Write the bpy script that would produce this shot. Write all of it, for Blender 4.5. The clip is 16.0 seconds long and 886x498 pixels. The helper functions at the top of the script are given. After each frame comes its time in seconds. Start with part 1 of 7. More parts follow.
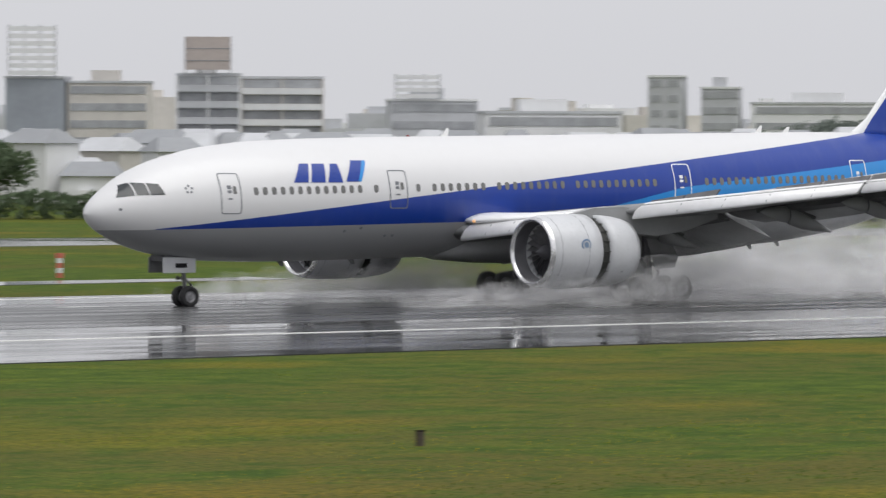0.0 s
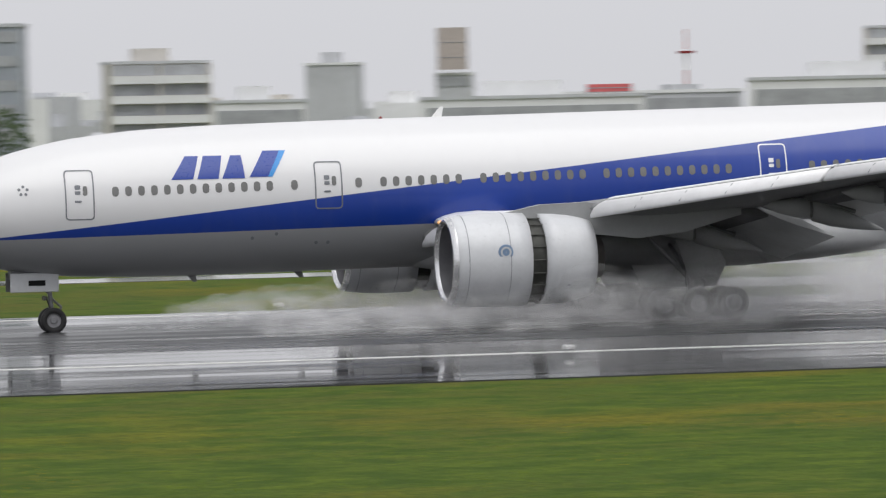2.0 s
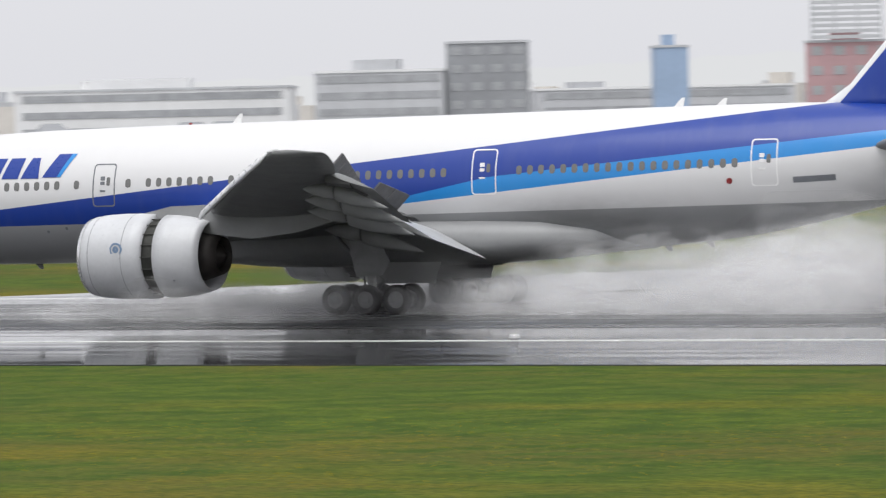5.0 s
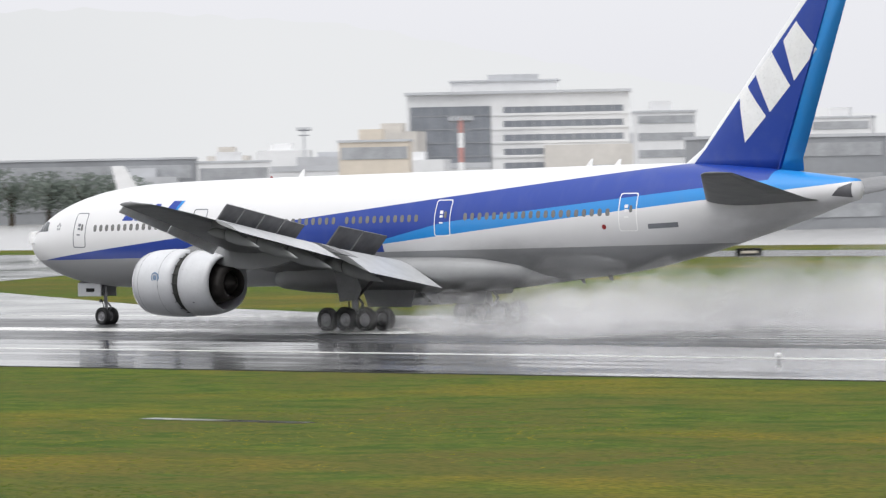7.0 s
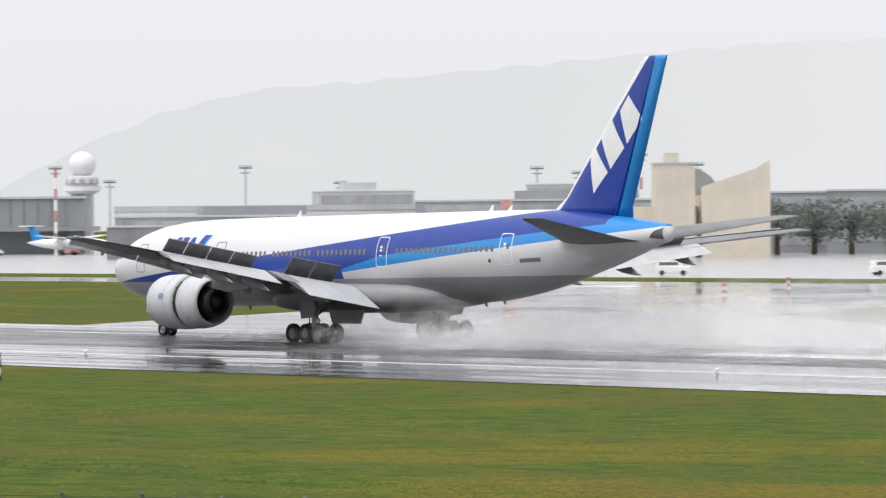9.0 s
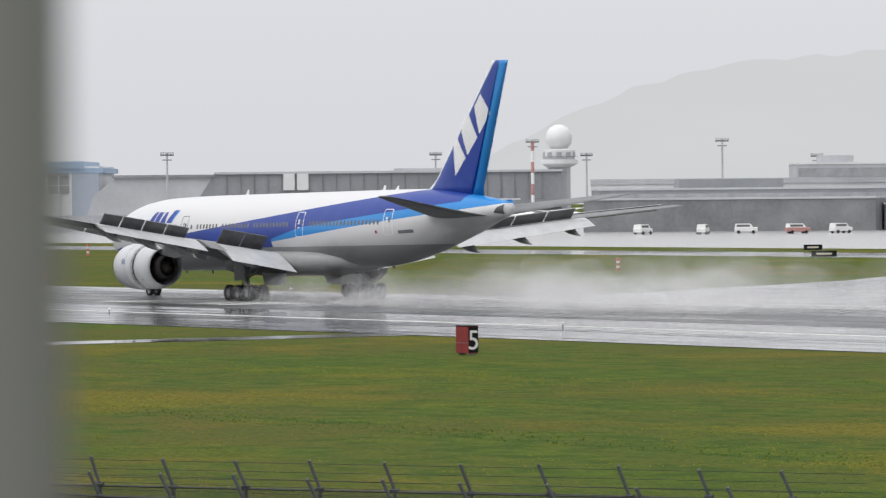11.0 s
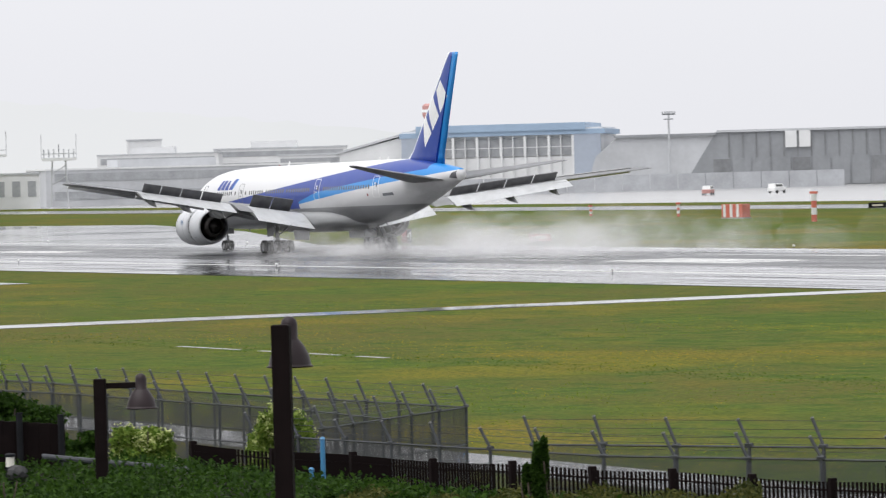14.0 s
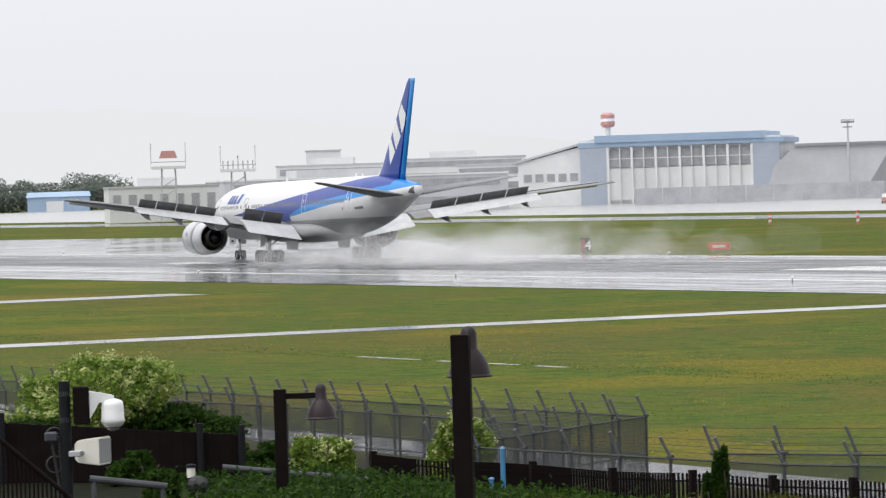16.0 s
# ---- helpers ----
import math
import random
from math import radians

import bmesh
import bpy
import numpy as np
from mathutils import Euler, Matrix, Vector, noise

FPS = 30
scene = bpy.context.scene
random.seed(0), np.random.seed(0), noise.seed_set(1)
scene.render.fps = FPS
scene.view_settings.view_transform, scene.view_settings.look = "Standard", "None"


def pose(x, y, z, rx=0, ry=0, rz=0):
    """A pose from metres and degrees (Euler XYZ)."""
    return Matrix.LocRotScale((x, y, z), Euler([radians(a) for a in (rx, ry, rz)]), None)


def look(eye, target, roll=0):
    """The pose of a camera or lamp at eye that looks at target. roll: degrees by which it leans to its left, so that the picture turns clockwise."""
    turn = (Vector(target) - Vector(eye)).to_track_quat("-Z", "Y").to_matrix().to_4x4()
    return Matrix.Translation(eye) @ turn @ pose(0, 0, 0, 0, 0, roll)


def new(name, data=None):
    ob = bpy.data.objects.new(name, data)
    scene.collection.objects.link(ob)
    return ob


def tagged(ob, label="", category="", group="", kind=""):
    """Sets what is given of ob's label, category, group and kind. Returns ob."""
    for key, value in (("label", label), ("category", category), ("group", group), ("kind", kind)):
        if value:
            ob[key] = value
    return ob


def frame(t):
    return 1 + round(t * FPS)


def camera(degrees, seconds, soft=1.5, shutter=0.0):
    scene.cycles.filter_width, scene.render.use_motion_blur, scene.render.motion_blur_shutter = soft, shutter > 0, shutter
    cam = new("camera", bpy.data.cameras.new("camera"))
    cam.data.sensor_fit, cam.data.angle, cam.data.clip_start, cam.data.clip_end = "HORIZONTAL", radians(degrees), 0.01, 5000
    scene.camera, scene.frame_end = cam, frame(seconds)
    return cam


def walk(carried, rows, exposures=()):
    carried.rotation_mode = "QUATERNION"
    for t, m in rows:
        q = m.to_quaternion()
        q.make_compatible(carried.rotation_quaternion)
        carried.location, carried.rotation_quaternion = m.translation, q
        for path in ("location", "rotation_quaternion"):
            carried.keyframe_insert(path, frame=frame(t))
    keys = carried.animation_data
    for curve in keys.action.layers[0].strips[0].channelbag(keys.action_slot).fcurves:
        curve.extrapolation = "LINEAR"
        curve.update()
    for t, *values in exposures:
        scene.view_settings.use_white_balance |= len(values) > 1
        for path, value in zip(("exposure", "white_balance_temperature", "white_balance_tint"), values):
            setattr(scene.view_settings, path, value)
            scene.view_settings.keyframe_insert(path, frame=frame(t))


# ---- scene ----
# A landing airliner on a wet runway, seen from a terrace that looks down on the airfield.
# World: the camera stands over the origin, x runs along the runway, y across it, away from the terrace.
EYE = Vector((0.0, 0.0, 8.29))
TRACK_Y = 199.5          # centreline on which the aircraft rolls

# seconds, yaw to the left, pitch, roll (degrees), sideways step (metres)
CAMERA_ROWS = [
    (0.0, -38.317, -1.258, 0.177, 0.0),
    (0.5, -33.942, -1.457, -0.566, 0.0),
    (1.0, -27.623, -1.601, -0.503, 0.0),
    (1.5, -21.044, -1.661, -0.479, 0.0),
    (2.0, -13.673, -1.471, -1.2, 0.0),
    (2.5, -6.762, -1.668, 0.331, 0.0),
    (3.0, 0.65, -1.713, -0.154, 0.0),
    (3.5, 7.871, -1.954, -0.976, 0.0),
    (4.0, 14.059, -1.266, -1.256, 0.0),
    (4.5, 19.847, -1.352, -1.319, 0.0),
    (4.7, 21.942, -1.435, -1.323, 0.0),
    (6.8, 41.561, -0.834, -1.181, 0.0),
    (7.0, 42.906, -0.823, -1.148, 0.0),
    (7.5, 45.961, -0.792, -1.207, 0.0),
    (8.0, 48.509, -0.761, -1.177, 0.0),
    (8.5, 50.795, -0.392, -0.621, 0.0),
    (8.7, 51.541, -0.349, -0.578, 0.0),
    (10.8, 58.138, -0.645, -0.156, 0.0),
    (11.0, 58.234, -0.617, -0.513, 0.009),
    (11.5, 59.333, -0.67, -1.018, 0.033),
    (12.0, 60.555, -0.779, -1.162, 0.055),
    (12.5, 61.128, -1.201, -1.18, 0.076),
    (13.0, 62.127, -1.036, -1.594, 0.094),
    (13.5, 62.844, -1.031, -1.383, 0.094),
    (14.0, 64.113, -0.994, -1.559, 0.094),
    (14.5, 64.576, -0.869, -1.486, 0.094),
    (15.0, 65.27, -0.812, -1.596, 0.094),
    (15.5, 65.579, -0.784, -1.444, 0.094),
    (16.0, 66.197, -0.82, -1.856, 0.094),
]
# seconds, place of the nose along the runway, heading change (degrees)
ROLL_ROWS = [
    (0.0, 135.31, -0.0),
    (0.5, 107.75, -0.0),
    (1.0, 80.29, 0.0),
    (1.5, 52.98, -0.0),
    (2.0, 25.97, 0.0),
    (2.5, -0.61, -0.0),
    (3.0, -26.66, -0.0),
    (3.5, -52.13, -0.0),
    (4.0, -77.05, -0.0),
    (4.5, -101.56, 0.01),
    (4.7, -111.3, 0.0),
    (6.8, -209.95, 0.01),
    (7.0, -218.72, -0.01),
    (7.5, -240.16, -0.02),
    (8.0, -260.78, 0.0),
    (8.5, -280.84, 0.01),
    (8.7, -288.76, 0.0),
    (10.8, -368.08, 0.01),
    (11.0, -375.11, 0.02),
    (11.5, -392.28, 0.09),
    (12.0, -408.76, 0.02),
    (12.5, -424.56, -0.12),
    (13.0, -439.74, -0.25),
    (13.5, -454.24, -0.65),
    (14.0, -468.07, -0.88),
    (14.5, -481.29, -1.3),
    (15.0, -493.83, -1.69),
    (15.5, -505.56, -2.09),
    (16.0, -516.74, -2.69),
]

cam = camera(10.31, 16.0, soft=1.25, shutter=0.25)
cam.data.dof.use_dof = True
cam.data.dof.focus_distance = 260.0
cam.data.dof.aperture_fstop = 45.0


def aimed(yaw, pitch, roll, step):
    y, p = radians(yaw), radians(pitch)
    eye = EYE + Vector((0.5, 0.866, 0)) * step
    way = Vector((-math.sin(y) * math.cos(p), math.cos(y) * math.cos(p), math.sin(p)))
    return look(eye, eye + way, roll)


walk(cam, [(t, aimed(y, p, r, s)) for t, y, p, r, s in CAMERA_ROWS],
     exposures=[(0, 0.36), (2.0, 0.36), (3.5, 0.46), (4.7, 0.54), (7, 0.70), (8.7, 0.72), (11, 0.46), (12.5, 0.6), (13.0, 0.7), (14, 0.72), (16, 0.72)])

# ---------------------------------------------------------------- world, light
world = bpy.data.worlds.new("overcast")
scene.world = world
world.use_nodes = True
wn = world.node_tree
wn.nodes.clear()
sky = wn.nodes.new("ShaderNodeTexSky")
sky.sky_type = "NISHITA"
sky.sun_disc = False
sky.sun_elevation = radians(58)
sky.sun_rotation = radians(200)
sky.dust_density = 4.0
sky.air_density = 1.0
grey = wn.nodes.new("ShaderNodeHueSaturation")
grey.inputs["Saturation"].default_value = 0.10
flat = wn.nodes.new("ShaderNodeMixRGB")
flat.inputs[0].default_value = 0.72
flat.inputs[2].default_value = (7.45, 7.5, 7.9, 1)
bg = wn.nodes.new("ShaderNodeBackground")
bg.inputs["Strength"].default_value = 0.09
wo = wn.nodes.new("ShaderNodeOutputWorld")
wn.links.new(sky.outputs[0], grey.inputs["Color"])
wn.links.new(grey.outputs[0], flat.inputs[1])
wn.links.new(flat.outputs[0], bg.inputs["Color"])
wn.links.new(bg.outputs[0], wo.inputs[0])

sun = new("sun", bpy.data.lights.new("sun", "SUN"))
sun.data.energy = 1.5
sun.data.angle = radians(60)
sun.data.color = (1.0, 0.985, 0.96)
sun.matrix_world = look((0, 0, 50), (-6, 18, 0))


# ---------------------------------------------------------------- node helpers
def material(name):
    m = bpy.data.materials.new(name)
    m.use_nodes = True
    return m, m.node_tree, m.node_tree.nodes["Principled BSDF"]


def op(nt, kind, a, b=0.0, c=None):
    n = nt.nodes.new("ShaderNodeMath")
    n.operation = kind
    for i, v in enumerate((a, b) if c is None else (a, b, c)):
        if isinstance(v, (int, float)):
            n.inputs[i].default_value = v
        else:
            nt.links.new(v, n.inputs[i])
    return n.outputs[0]


def mix(nt, fac, a, b):
    n = nt.nodes.new("ShaderNodeMixRGB")
    for i, v in enumerate((fac, a, b)):
        if isinstance(v, (int, float)):
            n.inputs[i].default_value = v
        elif isinstance(v, tuple):
            n.inputs[i].default_value = (*v, 1)
        else:
            nt.links.new(v, n.inputs[i])
    return n.outputs[0]


def coords(nt, scale=(1, 1, 1), kind="Object"):
    tc = nt.nodes.new("ShaderNodeTexCoord")
    mp = nt.nodes.new("ShaderNodeMapping")
    mp.inputs["Scale"].default_value = scale
    nt.links.new(tc.outputs[kind], mp.inputs[0])
    return mp.outputs[0]


def grain(nt, scale, vec=None, detail=4.0, rough=0.55):
    n = nt.nodes.new("ShaderNodeTexNoise")
    n.inputs["Scale"].default_value = scale
    n.inputs["Detail"].default_value = detail
    n.inputs["Roughness"].default_value = rough
    nt.links.new(vec if vec is not None else coords(nt), n.inputs["Vector"])
    return n.outputs["Fac"]


def ramp(nt, v, a, b):
    n = nt.nodes.new("ShaderNodeMapRange")
    n.inputs[1].default_value, n.inputs[2].default_value = a, b
    nt.links.new(v, n.inputs[0])
    return n.outputs[0]


def bump(nt, bsdf, v, strength, dist=0.02):
    n = nt.nodes.new("ShaderNodeBump")
    n.inputs["Strength"].default_value = strength
    n.inputs["Distance"].default_value = dist
    nt.links.new(v, n.inputs["Height"])
    nt.links.new(n.outputs[0], bsdf.inputs["Normal"])


def plain(name, colour, rough=0.6, metal=0.0, vary=0.15, scale=1.5, bumpy=0.0, emit=0.0, spec=0.5):
    """A surface of one colour with grain and stains at two scales."""
    m, nt, b = material(name)
    v = coords(nt)
    a, g = grain(nt, scale, v), grain(nt, scale * 9, v)
    dark = tuple(x * (1 - vary) for x in colour)
    light = tuple(min(1, x * (1 + vary)) for x in colour)
    nt.links.new(mix(nt, ramp(nt, op(nt, "ADD", op(nt, "MULTIPLY", a, 0.7), op(nt, "MULTIPLY", g, 0.3)), 0.35, 0.65), dark, light), b.inputs["Base Color"])
    nt.links.new(ramp_to(nt, g, rough * 0.85, min(1, rough * 1.15)), b.inputs["Roughness"])
    b.inputs["Metallic"].default_value = metal
    b.inputs["Specular IOR Level"].default_value = spec
    if bumpy:
        bump(nt, b, g, bumpy)
    if emit:
        b.inputs["Emission Color"].default_value = (*colour, 1)
        b.inputs["Emission Strength"].default_value = emit
    return m


def ramp_to(nt, v, lo, hi):
    n = nt.nodes.new("ShaderNodeMapRange")
    n.inputs[1].default_value, n.inputs[2].default_value = 0.3, 0.7
    n.inputs[3].default_value, n.inputs[4].default_value = lo, hi
    nt.links.new(v, n.inputs[0])
    return n.outputs[0]


# ---------------------------------------------------------------- materials
WHITE, BLUE, CYAN, BELLY = (0.65, 0.65, 0.66), (0.004, 0.036, 0.27), (0.016, 0.225, 0.59), (0.29, 0.295, 0.305)


def livery():
    m, nt, b = material("livery_paint")
    v = coords(nt)
    s = nt.nodes.new("ShaderNodeSeparateXYZ")
    nt.links.new(v, s.inputs[0])
    a, z = s.outputs[0], s.outputs[2]
    line = lambda z0, k, a0: op(nt, "MULTIPLY_ADD", op(nt, "SUBTRACT", a, a0), k, z0)
    above = op(nt, "GREATER_THAN", z, line(3.93, 0.1004, 2.9))
    under = op(nt, "LESS_THAN", z, line(3.9, 0.0137, 2.9))
    aft = op(nt, "GREATER_THAN", a, 31.5)
    in_cyan = op(nt, "MULTIPLY", aft, op(nt, "LESS_THAN", z, line(5.5, 0.0935, 32.0)))
    in_cyan = op(nt, "MULTIPLY", in_cyan, op(nt, "LESS_THAN", z, line(5.05, 0.2, 32.0)))
    in_cyan = op(nt, "MAXIMUM", in_cyan, op(nt, "GREATER_THAN", a, 57.5))
    in_white = op(nt, "MULTIPLY", aft, op(nt, "LESS_THAN", z, line(4.78, 0.0965, 32.0)))
    in_white = op(nt, "MAXIMUM", in_white, op(nt, "LESS_THAN", a, 2.9))
    col = mix(nt, in_cyan, BLUE, CYAN)
    col = mix(nt, in_white, col, WHITE)
    col = mix(nt, above, col, WHITE)
    col = mix(nt, under, col, BELLY)
    # rain streaks and grime in the paint
    streak = grain(nt, 1.0, coords(nt, (1.2, 1.0, 0.2)), 2)
    fine = grain(nt, 7.0, v, 3)
    col = mix(nt, op(nt, "MULTIPLY", ramp(nt, streak, 0.5, 0.9), 0.05), col, (0.38, 0.37, 0.36))
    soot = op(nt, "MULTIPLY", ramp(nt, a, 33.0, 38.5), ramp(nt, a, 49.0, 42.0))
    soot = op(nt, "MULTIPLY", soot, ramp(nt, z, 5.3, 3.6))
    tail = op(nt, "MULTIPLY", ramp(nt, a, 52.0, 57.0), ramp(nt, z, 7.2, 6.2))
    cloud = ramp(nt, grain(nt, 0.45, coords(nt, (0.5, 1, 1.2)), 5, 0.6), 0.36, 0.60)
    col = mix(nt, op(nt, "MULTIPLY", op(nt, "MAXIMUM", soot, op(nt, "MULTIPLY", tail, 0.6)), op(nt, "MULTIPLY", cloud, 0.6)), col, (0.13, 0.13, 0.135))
    nt.links.new(col, b.inputs["Base Color"])
    nt.links.new(ramp_to(nt, fine, 0.34, 0.36), b.inputs["Roughness"])
    b.inputs["Coat Weight"].default_value = 0.2
    return m


def fin_paint():
    m, nt, b = material("fin_paint")
    v = coords(nt)
    s = nt.nodes.new("ShaderNodeSeparateXYZ")
    nt.links.new(v, s.inputs[0])
    a, z = s.outputs[0], s.outputs[2]
    rudder = op(nt, "GREATER_THAN", a, op(nt, "MULTIPLY_ADD", op(nt, "SUBTRACT", z, 8.37), 0.3745, 57.55))
    edge = op(nt, "LESS_THAN", a, op(nt, "MULTIPLY_ADD", op(nt, "SUBTRACT", z, 9.4), 0.918, 52.35))
    col = mix(nt, edge, mix(nt, rudder, BLUE, CYAN), (0.72, 0.73, 0.74))
    col = mix(nt, op(nt, "MULTIPLY", ramp(nt, grain(nt, 0.7, v, 5), 0.5, 0.8), 0.12), col, (0.2, 0.22, 0.3))
    nt.links.new(col, b.inputs["Base Color"])
    b.inputs["Roughness"].default_value = 0.3
    return m


M_LIVERY, M_FIN = livery(), fin_paint()
M_WHITE = plain("white_paint", (0.78, 0.78, 0.78), 0.3, vary=0.06, scale=0.8)
M_NACELLE = plain("nacelle_paint", (0.53, 0.54, 0.56), 0.32, vary=0.07, scale=0.7)
M_WING = plain("wing_grey", (0.20, 0.203, 0.208), 0.5, vary=0.16, scale=0.7, spec=0.3)
M_FAIRING = plain("fairing_grey", (0.28, 0.285, 0.29), 0.5, vary=0.08, scale=0.5)
M_FLAP = plain("flap_pale_grey", (0.45, 0.46, 0.47), 0.4, vary=0.12, scale=0.9)
M_WINGLE = plain("bare_leading_edge", (0.78, 0.78, 0.79), 0.38, metal=0.1, vary=0.06)
# dark grey holding shade on spoilers, coves, slots and gaps; also hinge arms
M_DARKPANEL = plain("shaded_panel_grey", (0.13, 0.13, 0.135), 0.6, vary=0.25, scale=1.2)
M_CASCADE = plain("cascade_vane_metal", (0.035, 0.036, 0.032), 0.55, metal=0.3, vary=0.3, scale=4)
M_HOT = plain("heat_stained_titanium", (0.036, 0.031, 0.029), 0.55, metal=0.2, vary=0.3, scale=2)
M_INLET = plain("inlet_lining", (0.10, 0.10, 0.11), 0.55, vary=0.2)
M_LIP = plain("polished_lip", (0.75, 0.75, 0.76), 0.25, metal=0.9, vary=0.05)
M_BLUEMARK = plain("blue_mark", BLUE, 0.3, vary=0.05)
M_CYANMARK = plain("light_blue_mark", CYAN, 0.3, vary=0.05)
M_GLASS = plain("dark_window", (0.15, 0.15, 0.148), 0.15, vary=0.1)
M_COCKPIT = plain("cockpit_glass", (0.035, 0.04, 0.043), 0.12, vary=0.1)
M_LINEGREY = plain("door_seam_grey", (0.16, 0.17, 0.19), 0.5)
M_BLACK = plain("black_rubber", (0.018, 0.018, 0.019), 0.7, vary=0.3, scale=6, bumpy=0.2)
M_STEEL = plain("gear_steel", (0.20, 0.20, 0.21), 0.4, metal=0.5, vary=0.2, scale=4)
M_RIM = plain("wheel_rim", (0.24, 0.24, 0.25), 0.4, metal=0.4)
M_RED = plain("signal_red", (0.21, 0.013, 0.014), 0.5, vary=0.22, scale=2.5)
M_ORANGE = plain("signal_orange", (0.50, 0.13, 0.09), 0.55)
M_SIGNBLACK = plain("sign_black", (0.010, 0.010, 0.011), 0.6, spec=0.12)
M_LAMPGLOW = plain("landing_lamp", (0.9, 0.50, 0.22), 0.3, emit=0.35)
M_EMBLEM = plain("emblem_grey_blue", (0.17, 0.25, 0.38), 0.4)
M_NAVRED = plain("nav_lamp", (1.0, 0.16, 0.05), 0.3, emit=2.5)
M_BROWN = plain("dark_brown_metal", (0.009, 0.006, 0.006), 0.75, vary=0.25, scale=3, spec=0.06)
M_SHADE = plain("bronze_lampshade", (0.024, 0.016, 0.018), 0.45, vary=0.2, scale=3, spec=0.22)
M_GALV = plain("galvanised_steel", (0.056, 0.060, 0.068), 0.6, vary=0.25, scale=5, spec=0.25)
M_POLE = plain("dark_grey_pole", (0.012, 0.013, 0.015), 0.65, vary=0.2, scale=4, spec=0.1)
M_IVORY = plain("ivory_housing", (0.74, 0.72, 0.64), 0.4, vary=0.05)
M_BIRDBLUE = plain("blue_plastic", (0.05, 0.20, 0.38), 0.4)
M_CONCRETE = plain("wet_concrete", (0.34, 0.34, 0.335), 0.22, vary=0.2, scale=0.15)
M_PAINTLINE = plain("line_paint", (0.62, 0.62, 0.60), 0.25, vary=0.25, scale=0.7)
M_POST = plain("grey_window_post", (0.20, 0.20, 0.19), 0.6, vary=0.08)


def wet_asphalt(name, smooth, dry, base, streak=(0.02, 0.5, 1)):
    m, nt, b = material(name)
    v = coords(nt)
    lanes = grain(nt, 1.0, coords(nt, streak), 5, 0.6)
    spots = grain(nt, 0.12, v, 5, 0.6)
    fine = grain(nt, 6.0, v, 3)
    wet = ramp(nt, op(nt, "ADD", op(nt, "MULTIPLY", lanes, 0.65), op(nt, "MULTIPLY", spots, 0.35)), 0.42, 0.58)
    nt.links.new(mix(nt, fine, tuple(x * 0.75 for x in base), tuple(x * 1.3 for x in base)), b.inputs["Base Color"])
    n = nt.nodes.new("ShaderNodeMapRange")
    n.inputs[3].default_value, n.inputs[4].default_value = smooth, dry
    nt.links.new(wet, n.inputs[0])
    nt.links.new(n.outputs[0], b.inputs["Roughness"])
    b.inputs["IOR"].default_value = 1.4
    bump(nt, b, op(nt, "MULTIPLY", fine, wet), 0.08, 0.01)
    return m


M_RUNWAY = wet_asphalt("grooved_wet_asphalt", 0.22, 0.42, (0.045, 0.046, 0.048))
M_SHOULDER = wet_asphalt("smooth_wet_asphalt", 0.035, 0.17, (0.050, 0.051, 0.054))
M_TAXI = wet_asphalt("wet_taxiway", 0.03, 0.15, (0.085, 0.085, 0.086), (0.03, 0.03, 1))


def grass_material():
    """Damp mown grass: green and straw swaths drawn out along the runway, tufts, flower drifts."""
    m, nt, b = material("mown_grass")
    v = coords(nt)
    big = grain(nt, 1.0, coords(nt, (0.018, 0.034, 1)), 6, 0.6)
    lane = grain(nt, 1.0, coords(nt, (0.11, 0.19, 1)), 6, 0.65)
    mid = grain(nt, 0.6, coords(nt, (0.8, 0.9, 1)), 4, 0.6)
    fine = grain(nt, 4.0, v, 4, 0.7)
    swath = op(nt, "ADD", op(nt, "MULTIPLY", big, 0.45), op(nt, "ADD", op(nt, "MULTIPLY", lane, 0.3), op(nt, "MULTIPLY", mid, 0.25)))
    col = mix(nt, ramp(nt, mid, 0.38, 0.62), (0.040, 0.076, 0.007), (0.092, 0.130, 0.012))
    # straw-coloured swaths, more of them on the drier western field
    p = nt.nodes.new("ShaderNodeSeparateXYZ")
    nt.links.new(v, p.inputs[0])
    dry = op(nt, "MULTIPLY", ramp(nt, p.outputs[0], 0.0, -130.0), 0.022)
    col = mix(nt, op(nt, "MULTIPLY", ramp(nt, op(nt, "ADD", swath, dry), 0.485, 0.565), 0.8), col, (0.114, 0.090, 0.022))
    lush = ramp(nt, op(nt, "ADD", op(nt, "MULTIPLY", lane, 0.55), op(nt, "MULTIPLY", mid, 0.45)), 0.53, 0.60)
    col = mix(nt, op(nt, "MULTIPLY", lush, 0.75), col, (0.046, 0.098, 0.009))
    bloom = op(nt, "MULTIPLY", ramp(nt, grain(nt, 0.06, coords(nt, (0.8, 1.1, 1)), 3, 0.6), 0.52, 0.64), ramp(nt, fine, 0.30, 0.60))
    col = mix(nt, op(nt, "MULTIPLY", bloom, 0.42), col, (0.29, 0.18, 0.012))
    tuft = grain(nt, 1.0, coords(nt, (0.9, 1.6, 1)), 3, 0.6)
    col = mix(nt, op(nt, "MULTIPLY", ramp(nt, tuft, 0.56, 0.70), 0.6), col, (0.034, 0.070, 0.010))
    col = mix(nt, op(nt, "MULTIPLY", ramp(nt, fine, 0.56, 0.38), 0.75), col, (0.026, 0.042, 0.006))
    nt.links.new(col, b.inputs["Base Color"])
    b.inputs["Roughness"].default_value = 0.85
    b.inputs["Specular IOR Level"].default_value = 0.06
    bump(nt, b, op(nt, "ADD", fine, mid), 0.6, 0.08)
    return m


M_GRASS = grass_material()


